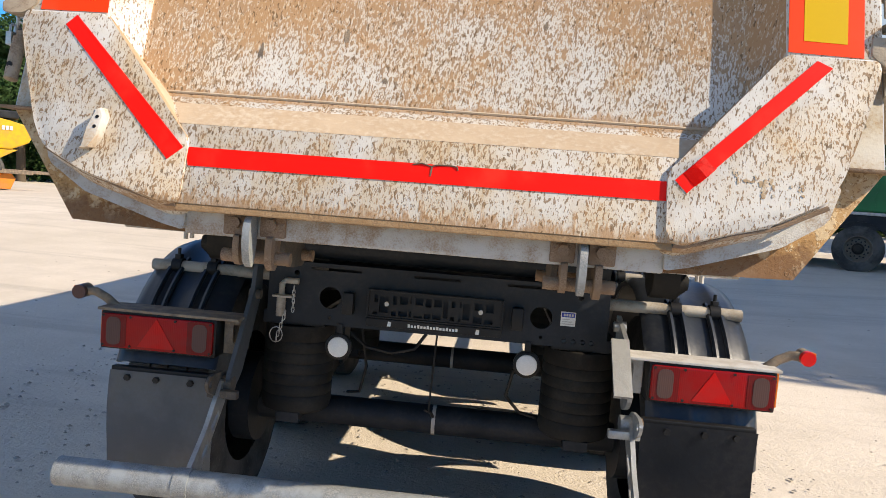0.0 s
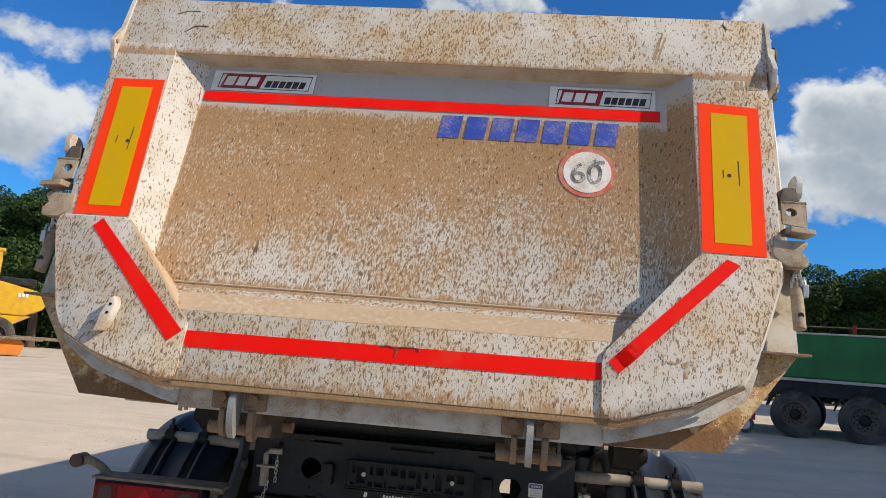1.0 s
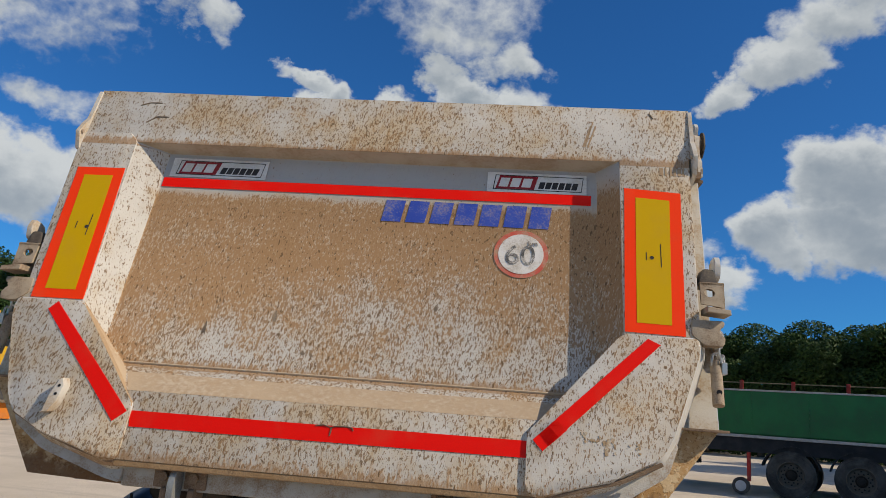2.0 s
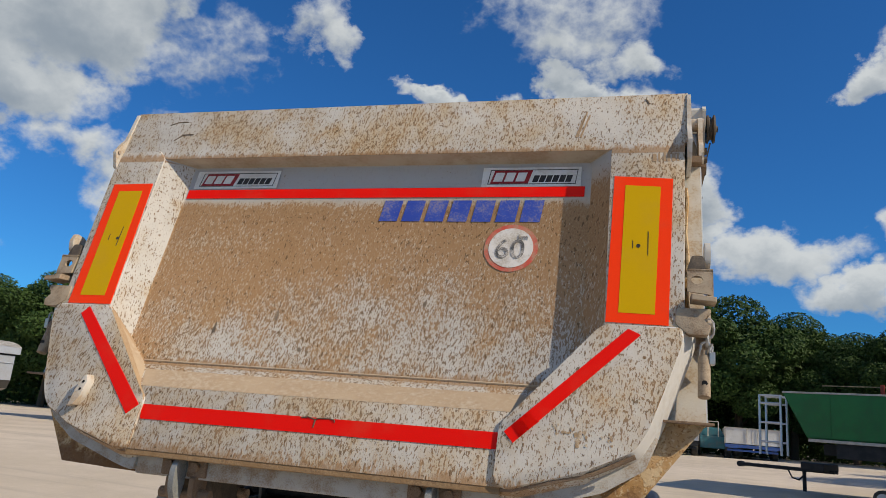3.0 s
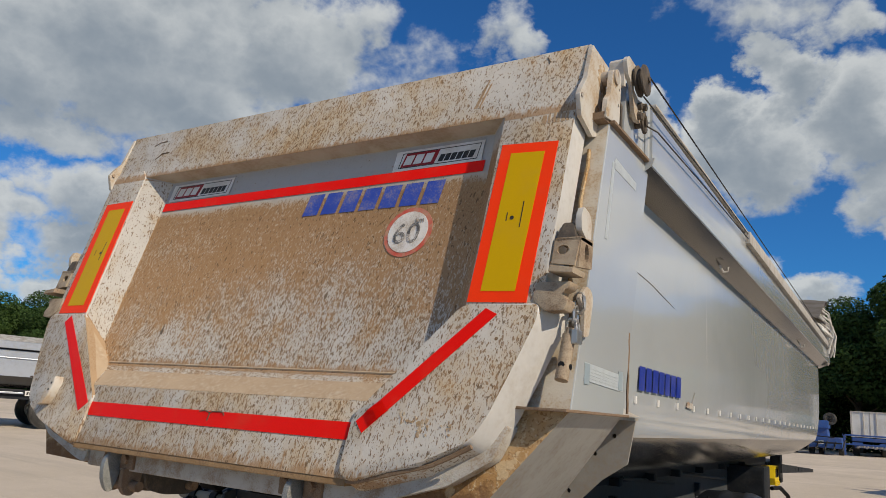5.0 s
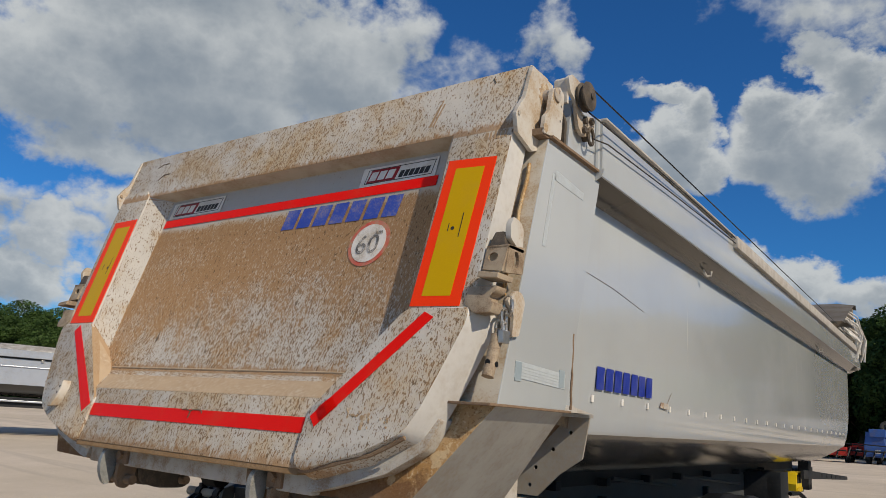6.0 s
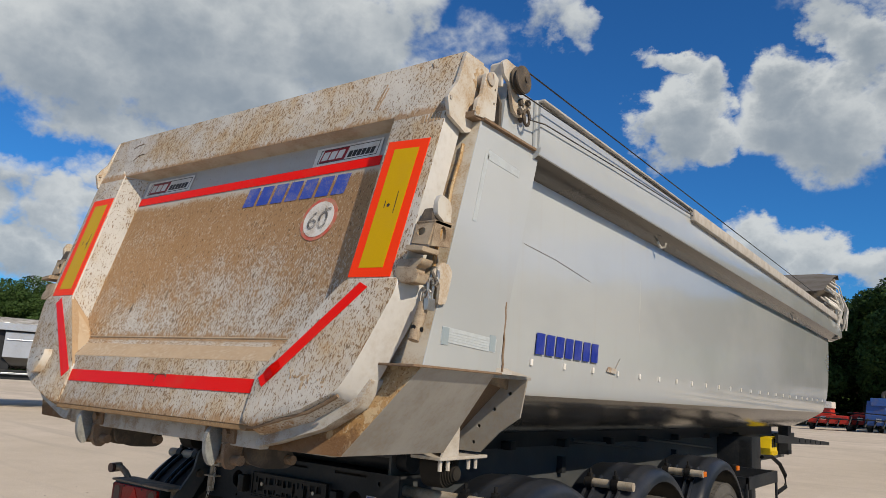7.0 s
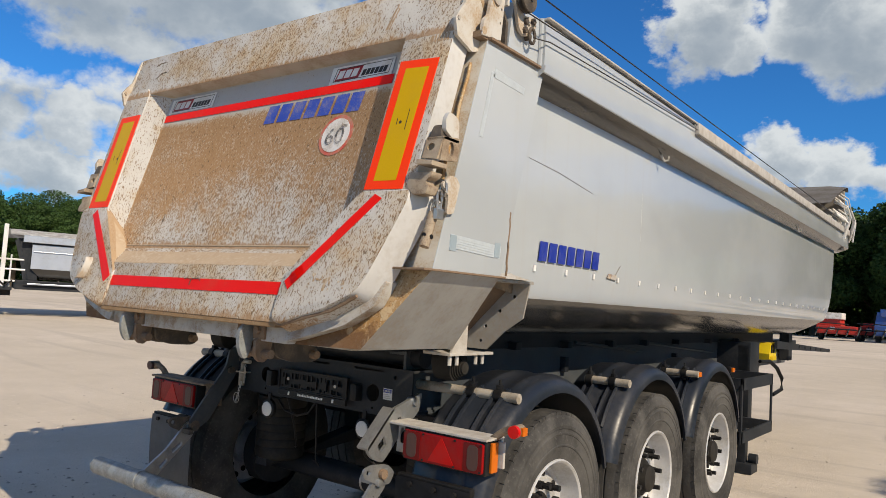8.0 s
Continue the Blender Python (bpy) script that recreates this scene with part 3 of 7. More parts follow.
def ring_pts(cx, cy, r, n=20, ry=None):
    return [(cx + r * math.cos(2 * math.pi * k / n), cy + (ry or r) * math.sin(2 * math.pi * k / n)) for k in range(n)]


def XZ(u, v, d):
    return (u, d, v)


def YZ(u, v, d):
    return (d, u, v)


def rod(bm, p0, p1, r, n=12, r1=None, mi=0):
    p0, p1 = Vector(p0), Vector(p1)
    q = (p1 - p0).to_track_quat("Z", "Y").to_matrix()
    r1 = r if r1 is None else r1
    a = [bm.verts.new(p0 + q @ Vector((r * math.cos(t), r * math.sin(t), 0))) for t in [2 * math.pi * k / n for k in range(n)]]
    b = [bm.verts.new(p1 + q @ Vector((r1 * math.cos(t), r1 * math.sin(t), 0))) for t in [2 * math.pi * k / n for k in range(n)]]
    fs = [bm.faces.new(list(reversed(a))), bm.faces.new(b)]
    for i in range(n):
        j = (i + 1) % n
        fs.append(bm.faces.new((a[i], a[j], b[j], b[i])))
    for f in fs:
        f.material_index = mi


def tube(bm, pts, r, n=8, mi=0, closed=False):
    """A bent round bar along pts."""
    pts = [Vector(p) for p in pts]
    m = len(pts)
    rings = []
    up = Vector((0.13, 0.31, 0.94))
    for i, p in enumerate(pts):
        a = pts[i - 1] if i or closed else pts[i]
        c = pts[(i + 1) % m] if i < m - 1 or closed else pts[i]
        t = (c - a).normalized()
        s = t.cross(up)
        if s.length < 0.05:
            s = t.cross(Vector((1, 0, 0)))
        s.normalize()
        w = s.cross(t)
        rings.append([bm.verts.new(p + r * (math.cos(2 * math.pi * k / n) * s + math.sin(2 * math.pi * k / n) * w)) for k in range(n)])
    for i in range(m if closed else m - 1):
        a, b = rings[i], rings[(i + 1) % m]
        for k in range(n):
            bm.faces.new((a[k], a[(k + 1) % n], b[(k + 1) % n], b[k])).material_index = mi
    if not closed:
        bm.faces.new(list(reversed(rings[0]))).material_index = mi
        bm.faces.new(rings[-1]).material_index = mi


def lathe(bm, prof, n=40, mi=0, axis="x", caps=True):
    """Turns the outline prof of (along, radius) round the axis; mi: one index, or one for each step."""
    rings = []
    for s, r in prof:
        ring = []
        for k in range(n):
            t = 2 * math.pi * k / n
            c = (s, r * math.cos(t), r * math.sin(t)) if axis == "x" else (r * math.cos(t), r * math.sin(t), s) if axis == "z" else (r * math.cos(t), s, r * math.sin(t))
            ring.append(bm.verts.new(c))
        rings.append(ring)
    for i in range(len(prof) - 1):
        for k in range(n):
            f = bm.faces.new((rings[i][k], rings[i][(k + 1) % n], rings[i + 1][(k + 1) % n], rings[i + 1][k]))
            f.material_index = mi[i] if isinstance(mi, (list, tuple)) else mi
    if not caps:
        return
    bm.faces.new(list(reversed(rings[0]))).material_index = mi[0] if isinstance(mi, (list, tuple)) else mi
    bm.faces.new(rings[-1]).material_index = mi[-1] if isinstance(mi, (list, tuple)) else mi


def arc(cx, cz, r, a0, a1, n):
    return [(cx + r * math.cos(radians(a0 + (a1 - a0) * k / n)), cz + r * math.sin(radians(a0 + (a1 - a0) * k / n))) for k in range(n + 1)]


def by_side(bm, mi):
    """Gives faces that look sideways the material mi."""
    bm.normal_update()
    for f in bm.faces:
        if abs(f.normal.x) > 0.8:
            f.material_index = mi


def mirror(bm):
    """The same mesh on the other side of the middle plane x = 0."""
    c = bm.copy()
    for v in c.verts:
        v.co.x = -v.co.x
    return c

# ---- ground ----
def gz(x, y):
    """The yard's height: level under the trailer, rising gently all round to the far edge."""
    r = math.hypot(x, y - 2.0)
    h = 0.75 * (1 - math.exp(-(r / 15.0) ** 3)) + 0.016 * max(-25.0, min(25.0, x)) * (1 - math.exp(-(r / 12.0) ** 3))
    return h - 0.10 * math.exp(-((x + 18) ** 2 + (y - 10) ** 2) / 60.0)


def build_ground():
    bm = bmesh.new()
    rs = [0.0] + [1.5 * 1.16 ** k for k in range(46)]
    n = 72
    rings = []
    for r in rs:
        if r == 0:
            rings.append([bm.verts.new((0, 2, 0))])
            continue
        ring = []
        for k in range(n):
            a = 2 * math.pi * k / n
            x, y = r * math.sin(a), 2 + r * math.cos(a)
            ring.append(bm.verts.new((x, y, gz(x, y) + (0.006 * noise.noise((x * 0.8, y * 0.8, 0)) if r < 40 else 0) - (0.012 if r < 3 else 0))))
        rings.append(ring)
    for k in range(n):
        bm.faces.new((rings[0][0], rings[1][(k + 1) % n], rings[1][k]))
    for i in range(1, len(rings) - 1):
        for k in range(n):
            bm.faces.new((rings[i][k], rings[i][(k + 1) % n], rings[i + 1][(k + 1) % n], rings[i + 1][k]))
    g = part("ground", bm, GROUND, None, "", True)
    tagged(g, "pale compacted grit yard with faint wheel tracks", "ground", kind="structure")
    # pebbles lying about behind the trailer
    rng = random.Random(4)
    bm = bmesh.new()
    for q in range(4200):
        x, y = (rng.uniform(-7, 9), rng.uniform(-2.5, 9)) if q < 1200 else (rng.uniform(-3.2, 2.2), rng.uniform(-0.6, 5.0))
        s = 0.004 + 0.016 * rng.random() ** 3
        z = gz(x, y) + s * 0.1
        vs = [bm.verts.new((x + s * ax * rng.uniform(0.7, 1.3), y + s * ay * rng.uniform(0.7, 1.3), z + s * az * 0.6)) for ax, ay, az in ((1, 0, 0), (0, 1, 0), (-1, 0, 0), (0, -1, 0), (0, 0, 1))]
        for k in range(4):
            bm.faces.new((vs[k], vs[(k + 1) % 4], vs[4]))
        bm.faces.new((vs[3], vs[2], vs[1], vs[0]))
    tagged(part("pebbles", bm, STONE), "small grey pebbles lying on the yard", "pebbles", kind="stuff")


build_ground()

# ---- the tipper trailer ----
LEAN_K = 0.285                      # the tailgate leans forward by this much a metre of height


def TG(x, z, d):
    """A point of the tailgate: across, up, and d metres in front of (minus: behind) its face, towards the trailer's nose."""
    return (x, LEAN_K * (z - 1.56) + d, z)


trailer = thing("tipper_trailer", "dirty off-white three-axle steel tipper semi-trailer parked on the yard", "trailer")

# tailgate: frame of folded sheet with a recessed middle panel
OPEN = [(-0.976, 2.637), (0.940, 2.640), (0.943, 1.955), (0.685, 1.662), (-0.69, 1.655), (-0.947, 1.945)]
FLOOR = [(-0.863, 2.618), (0.863, 2.618), (0.867, 1.83), (0.775, 1.75), (-0.775, 1.75), (-0.867, 1.83)]


def rounded(pts, r=0.02, n=3):
    """The outline with its corners rounded."""
    out = []
    for i, p in enumerate(pts):
        a, c = Vector(pts[i - 1]), Vector(pts[(i + 1) % len(pts)])
        p = Vector(p)
        ra = min(r, (a - p).length * 0.45)
        rc = min(r, (c - p).length * 0.45)
        p0, p1 = p + (a - p).normalized() * ra, p + (c - p).normalized() * rc
        for k in range(n + 1):
            t = k / n
            out.append(tuple((1 - t) ** 2 * p0 + 2 * t * (1 - t) * p + t * t * p1))
    return out


def build_tailgate():
    bm = bmesh.new()
    # top beam and bottom beam
    prism(bm, [(-1.212, 2.66), (-0.998, 2.66), (-0.976, 2.637), (0.940, 2.640), (0.972, 2.66), (1.212, 2.66), (1.212, 2.892), (-1.212, 2.892)], TG, 0.0, 0.13, 0.006)
    prism(bm, [(-0.70, 1.437), (0.70, 1.437), (0.70, 1.6625), (-0.70, 1.6555)], TG, 0.0, 0.085, 0.006)
    gate = part("tailgate", bm, SPATTER, trailer, "spattered off-white steel tailgate, leaning forward", True)
    # posts
    for s in (-1, 1):
        bm = bmesh.new()
        post = [(-0.947, 1.93), (-1.182, 1.93), (-1.218, 2.672), (-1.012, 2.678), (-0.976, 2.64)] if s < 0 else [(0.943, 1.93), (1.190, 1.93), (1.199, 2.672), (0.985, 2.678), (0.940, 2.642)]
        prism(bm, rounded(post, 0.006, 2), TG, -0.006, 0.10, 0.004)
        by_side(bm, 1)
        part("side_post", bm, [SPATTER, CLEAN], gate, "", True)
        bm = bmesh.new()
        face = rounded([(s * 0.947, 1.953), (s * 1.195, 1.953), (s * 1.192, 1.90), (s * 1.150, 1.78), (s * 1.095, 1.63), (s * 1.055, 1.565), (s * 0.93, 1.505), (s * 0.69, 1.437), (s * 0.648, 1.447), (s * 0.648, 1.615), (s * 0.672, 1.638)], 0.022, 3)
        if s > 0:
            face = [(x - 0.009, z + (0.010 if z > 1.5 else 0.003)) for x, z in face]
        back = []
        for x, z in face:
            low = max(0.0, min(1.0, (1.72 - z) / 0.25))
            out = max(0.0, min(1.0, (abs(x) - 0.7) / 0.3))
            back.append((x + s * 0.045 * out * (0.35 + 0.65 * (1 - low)), z - 0.055 * low))
        a = [bm.verts.new(TG(x, z, -0.012)) for x, z in face]
        b = [bm.verts.new(TG(x, z, 0.105)) for x, z in back]
        fa = bm.faces.new(a)
        bm.faces.new(list(reversed(b)))
        for i in range(len(a)):
            j = (i + 1) % len(a)
            bm.faces.new((a[j], a[i], b[i], b[j]))
        bmesh.ops.bevel(bm, geom=list(fa.edges), offset=0.005, segments=2, affect="EDGES", profile=0.6)
        bm.normal_update()
        for q in bm.faces:
            if abs(q.normal.y) < 0.8 and q.calc_center_median().z > 1.55:
                q.material_index = 2 if abs(q.calc_center_median().x) < 0.955 and q.calc_center_median().z > 1.60 and abs(q.calc_center_median().x) < 0.66 + (q.calc_center_median().z - 1.60) * 0.9 else 1
        part("corner_plate", bm, [SPATTER, CLEAN, DUST], gate, "", True)
    # lip that runs on under each corner plate, and the mud packed along the plate's lower edge
    for s in (-1, 1):
        bm = bmesh.new()
        lip = rounded([(s * 0.655, 1.418), (s * 0.70, 1.425), (s * 0.93, 1.490), (s * 1.045, 1.552), (s * 1.09, 1.628), (s * 1.118, 1.618), (s * 1.078, 1.522), (s * 0.955, 1.446), (s * 0.72, 1.376), (s * 0.655, 1.362)], 0.012, 2)
        prism(bm, lip, TG, 0.070, 0.132, 0.004)
        part("lower_lip", bm, SILL, gate, "grey lip under the corner plate, spotted with rust", True)
        bm = bmesh.new()
        rim = [(0.66, 1.437), (0.69, 1.437), (0.81, 1.471), (0.93, 1.505), (0.995, 1.536), (1.05, 1.564)]
        tube(bm, [TG(s * x, z - 0.004, 0.008 + 0.006 * math.sin(2.3 * k)) for k, (x, z) in enumerate(rim)], 0.007, 6)
        part("mud_edge", bm, RUSTY, gate, "mud packed along the lower edge", True)
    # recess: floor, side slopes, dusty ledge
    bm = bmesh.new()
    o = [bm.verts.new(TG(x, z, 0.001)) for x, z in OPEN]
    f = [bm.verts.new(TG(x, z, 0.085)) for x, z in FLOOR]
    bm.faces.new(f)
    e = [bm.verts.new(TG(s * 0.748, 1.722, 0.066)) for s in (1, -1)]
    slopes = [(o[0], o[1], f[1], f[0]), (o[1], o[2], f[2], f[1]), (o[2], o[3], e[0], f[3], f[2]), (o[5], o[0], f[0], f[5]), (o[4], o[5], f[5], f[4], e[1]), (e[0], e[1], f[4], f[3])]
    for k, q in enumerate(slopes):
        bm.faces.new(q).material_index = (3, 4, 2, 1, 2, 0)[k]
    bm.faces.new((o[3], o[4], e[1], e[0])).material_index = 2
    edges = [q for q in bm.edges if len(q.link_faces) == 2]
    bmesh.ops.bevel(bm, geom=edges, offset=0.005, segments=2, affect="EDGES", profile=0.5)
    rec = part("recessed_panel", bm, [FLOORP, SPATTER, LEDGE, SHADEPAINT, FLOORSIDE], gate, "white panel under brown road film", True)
    # pressed ridge over the ledge
    bm = bmesh.new()
    tube(bm, [TG(-0.775, 1.752, 0.084), TG(0.775, 1.752, 0.084)], 0.0045, 6)
    part("ridge", bm, LEDGE, gate)
    # dirt line along the bottom edge of the gate
    bm = bmesh.new()
    prism(bm, [(-0.66, 1.418), (0.66, 1.418), (0.66, 1.442), (-0.66, 1.442)], TG, 0.004, 0.08, 0.004)
    part("bottom_flange", bm, MUDEDGE, gate, "mud-caked bottom flange")
    return gate


def sheet(name, pts, d, mat, parent, label="", thick=0.0016):
    bm = bmesh.new()
    prism(bm, pts, TG, d - thick, d)
    return part(name, bm, mat, parent, label)


def bars(name, x0, x1, z0, z1, n, slant, put, d, mat, parent, label):
    """Blocks of the size of unlettered characters."""
    bm = bmesh.new()
    w = (x1 - x0) / n
    for k in range(n):
        a = x0 + k * w + 0.06 * w
        b = a + 0.80 * w
        prism(bm, [(a, z0), (b, z0), (b + slant, z1), (a + slant, z1)], put, d - 0.001, d)
    pieces(name, bm, mat, parent, label)


def words(name, text, size, m, mat, parent, label=""):
    """Lettering with the built-in font, as a mesh."""
    cu = bpy.data.curves.new("lettering", "FONT")
    cu.body, cu.size, cu.align_x, cu.align_y = text, size, "CENTER", "CENTER"
    cu.extrude = 0.0006
    tmp = bpy.data.objects.new("lettering", cu)
    me = bpy.data.meshes.new_from_object(tmp)
    bpy.data.objects.remove(tmp)
    me.materials.append(mat)
    ob = new(name, me)
    ob.parent, ob.matrix_local = parent, m
    return tagged(ob, label)


# dried mud on the gate: across, up, half width, half height, depth
SCUFFS = [(0.815, 1.619, 0.011, 0.018, -0.0125), (0.849, 1.621, 0.014, 0.011, -0.0125), (0.887, 1.602, 0.021, 0.026, -0.0125), (0.965, 1.599, 0.017, 0.013, -0.0125),
          (-0.521, 1.89, 0.008, 0.022, 0.0845), (-0.273, 1.956, 0.008, 0.022, 0.0845), (-0.146, 1.828, 0.013, 0.006, 0.0845), (0.30, 2.02, 0.006, 0.012, 0.0845)]


def dress_tailgate(gate):
    for s in (-1, 1):
        bm = bmesh.new()
        outer = [(-0.952, 1.958), (-1.150, 1.956), (-1.176, 2.506), (-0.981, 2.509)] if s < 0 else [(0.946, 1.971), (1.142, 1.966), (1.157, 2.510), (0.956, 2.523)]
        o = [Vector(q) for q in outer]
        inner = [tuple(o[0].lerp(o[1], a).lerp(o[3].lerp(o[2], a), b)) for a, b in ((0.20, 0.063), (0.78, 0.063), (0.80, 0.935), (0.20, 0.935))]
        prism(bm, outer, TG, -0.0085, -0.0058)
        prism(bm, inner, TG, -0.0095, -0.0080, mi=1)
        part("marking_board", bm, [ORANGE, YELLOW], gate, "vertical marking board, yellow with a fluorescent red border")
        bm = bmesh.new()
        cx = s * 1.056
        prism(bm, ring_pts(cx - s * 0.012, 2.245, 0.007, 10), TG, -0.0105, -0.0094)
        for k, (dx, dz, h) in enumerate(((-0.032, -0.01, 0.03), (0.018, -0.035, 0.09))):
            prism(bm, [(cx + dx, 2.245 + dz), (cx + dx + 0.003, 2.245 + dz), (cx + dx + 0.003, 2.245 + dz + h), (cx + dx, 2.245 + dz + h)], TG, -0.0102, -0.0094)
        pieces("approval_mark", bm, INK, gate)
    sheet("tape", [(-0.642, 1.540), (0.640, 1.546), (0.643, 1.597), (-0.654, 1.591)], -0.001, RED, gate, "red reflective tape strip")
    sheet("tape", [(0.657, 1.602), (0.688, 1.570), (1.059, 1.931), (1.019, 1.950)], -0.013, RED, gate, "red reflective tape strip")
    sheet("tape", [(-0.658, 1.588), (-0.698, 1.553), (-1.062, 1.914), (-1.034, 1.944)], -0.013, RED, gate, "red reflective tape strip")
    sheet("tape", [(-0.861, 2.466), (0.844, 2.471), (0.845, 2.515), (-0.861, 2.508)], 0.083, RED, gate, "red reflective tape strip")
    # torn, lifted bits of tape
    bm = bmesh.new()
    rng = random.Random(3)
    g = [[bm.verts.new(TG(0.678 + 0.0135 * i + 0.0104 * j, 1.6215 + 0.0127 * i - 0.0107 * j, -0.0145 - 0.009 * math.sin(math.pi * (i + 0.4) / 4.2) * (0.5 + 0.5 * rng.random()))) for i in range(5)] for j in range(4)]
    for j in range(3):
        for i in range(4):
            bm.faces.new((g[j][i], g[j][i + 1], g[j + 1][i + 1], g[j + 1][i]))
    bmesh.ops.solidify(bm, geom=bm.faces[:], thickness=0.001)
    part("torn_tape", bm, [RED, WHITE], gate, "crumpled torn flap of red tape")
    bm = bmesh.new()
    pts = [(-0.03, 1.590), (-0.005, 1.595), (0.02, 1.588), (0.035, 1.593), (0.075, 1.594), (0.09, 1.591), (0.092, 1.583)]
    tube(bm, [TG(x, z, -0.003 - 0.002 * (k % 2)) for k, (x, z) in enumerate(pts)], 0.0022, 5)
    prism(bm, [(0.018, 1.562), (0.022, 1.562), (0.025, 1.588), (0.020, 1.588)], TG, -0.0045, -0.002)
    pieces("torn_tape", bm, DARKMUD, gate, "dirty torn edge of tape")
    # brown scuffs on the corner plate, clods of mud on the panel
    rng = random.Random(12)
    for x, z, w, h, d in SCUFFS:
        bm = bmesh.new()
        for q in range(9 if d < 0 else 1):
            cx, cz, f = (x + w * rng.uniform(-1, 1), z + h * rng.uniform(-1, 1), rng.uniform(0.15, 0.42)) if d < 0 else (x, z, 1.0)
            pts = [(cx + w * f * rng.uniform(0.4, 1.2) * math.cos(2 * math.pi * k / 9), cz + h * f * rng.uniform(0.5, 1.5) * math.sin(2 * math.pi * k / 9)) for k in range(9)]
            prism(bm, pts, TG, d - 0.0006 - 0.0001 * q, d + 0.0004)
        pieces("mud_scuff", bm, SCUFF if d < 0 else GRIME, gate)
    # two white stickers with a black and red mark
    for x0, x1 in ((-0.842, -0.441), (0.446, 0.828)):
        lab = sheet("sticker", [(x0, 2.514), (x1, 2.516), (x1, 2.602), (x0, 2.602)], 0.082, WHITE, gate, "white sticker with a black and dark red mark")
        w = x1 - x0
        fx = lambda u: x0 + w * u
        bm = bmesh.new()
        for a in ((0.06, 0.95, 2.5255, 2.5285), (0.08, 0.97, 2.5885, 2.5915), ):
            prism(bm, [(fx(a[0]), a[2]), (fx(a[1]), a[2]), (fx(a[1]), a[3]), (fx(a[0]), a[3])], TG, 0.0796, 0.0803)
        prism(bm, [(fx(0.06), 2.5255), (fx(0.068), 2.5255), (fx(0.088), 2.5915), (fx(0.08), 2.5915)], TG, 0.0796, 0.0803)
        prism(bm, [(fx(0.943), 2.5255), (fx(0.95), 2.5255), (fx(0.97), 2.5915), (fx(0.963), 2.5915)], TG, 0.0796, 0.0803)
        for k in range(6):
            a = fx(0.515 + 0.066 * k)
            prism(bm, [(a, 2.535), (a + 0.055 * w, 2.535), (a + 0.055 * w + 0.008, 2.565), (a + 0.008, 2.565)], TG, 0.0796, 0.0803)
        pieces("sticker_print", bm, INK, gate)
        bm = bmesh.new()
        prism(bm, [(fx(0.085), 2.529), (fx(0.475), 2.529), (fx(0.515), 2.588), (fx(0.125), 2.588)], TG, 0.0796, 0.0803)
        part("sticker_field", bm, DARKRED, gate)
        bm = bmesh.new()
        for k in range(3):
            a = fx(0.115 + 0.115 * k)
            prism(bm, [(a, 2.538), (a + 0.092 * w, 2.538), (a + 0.092 * w + 0.01, 2.578), (a + 0.01, 2.578)], TG, 0.0786, 0.0795)
        pieces("sticker_print", bm, WHITE, gate)
    bars("brand_block", 0.046, 0.70, 2.362, 2.455, 7, 0.012, TG, 0.0835, FADEDBLUE, gate, "dusty blue vinyl block")
    # speed disc
    bm = bmesh.new()
    prism(bm, ring_pts(0.591, 2.2545, 0.1, 40, 0.096), TG, 0.0822, 0.0835)
    part("speed_disc", bm, SIGNRED, gate, "flaking round speed sticker with a faded red rim")
    bm = bmesh.new()
    prism(bm, ring_pts(0.591, 2.2545, 0.083, 40, 0.08), TG, 0.0808, 0.0821)
    part("speed_disc_face", bm, SIGNWHITE, gate)
    lean = math.degrees(math.atan(LEAN_K))
    x, y, z = TG(0.588, 2.245, 0.0795)
    words("speed_figures", "60", 0.115, pose(x, y, z, 90 - lean, 0, 0), FLAKEINK, gate, "worn black figures, half flaked away")
    words("speed_unit", "km", 0.03, pose(x + 0.045, y + 0.014, z + 0.052, 90 - lean, 0, 0), FADEDINK, gate)
    # bracket stub on the left corner plate, scraped patches
    bm = bmesh.new()
    prism(bm, [(-0.932, 1.562), (-0.905, 1.568), (-0.888, 1.600), (-0.880, 1.655), (-0.892, 1.678), (-0.908, 1.672), (-0.912, 1.620)], TG, -0.050, -0.012, 0.006)
    part("bracket_stub", bm, STREAKED, gate, "scraped pale steel bracket stub", True)
    for cx, cz, w, h in ((-0.894, 1.652, 0.005, 0.005), (-0.897, 1.625, 0.005, 0.005)):
        bm = bmesh.new()
        prism(bm, ring_pts(cx, cz, w, 8), TG, -0.0512, -0.0498)
        part("bolt_hole", bm, BLACK, gate)
    # dried streaks of mud and old glue on the posts and the top beam
    rng = random.Random(8)
    for x0, z0, n, w, h, tilt in ((1.085, 2.585, 6, 0.10, 0.042, 0.0), (0.80, 2.70, 3, 0.03, 0.12, 0.03)):
        bm = bmesh.new()
        for k in range(n):
            a = x0 + w * k / n + rng.uniform(0, 0.006)
            b = a + w / n * rng.uniform(0.4, 0.85)
            hh = h * rng.uniform(0.75, 1.0)
            prism(bm, [(a, z0), (b, z0), (b + tilt, z0 + hh), (a + tilt, z0 + hh)], TG, -0.0072 if tilt == 0 else -0.001, -0.0055 if tilt == 0 else 0.001)
        pieces("dried_streak", bm, DUST, gate)
    # scratches on the top beam
    bm = bmesh.new()
    for pts in ([(-1.02, 2.82), (-0.98, 2.835), (-0.93, 2.835)], [(-0.97, 2.735), (-0.93, 2.765), (-0.88, 2.765)], [(1.06, 2.87), (1.075, 2.845)]):
        tube(bm, [TG(x, z, -0.0005) for x, z in pts], 0.003, 5)
    pieces("scratch", bm, GRIME, gate)


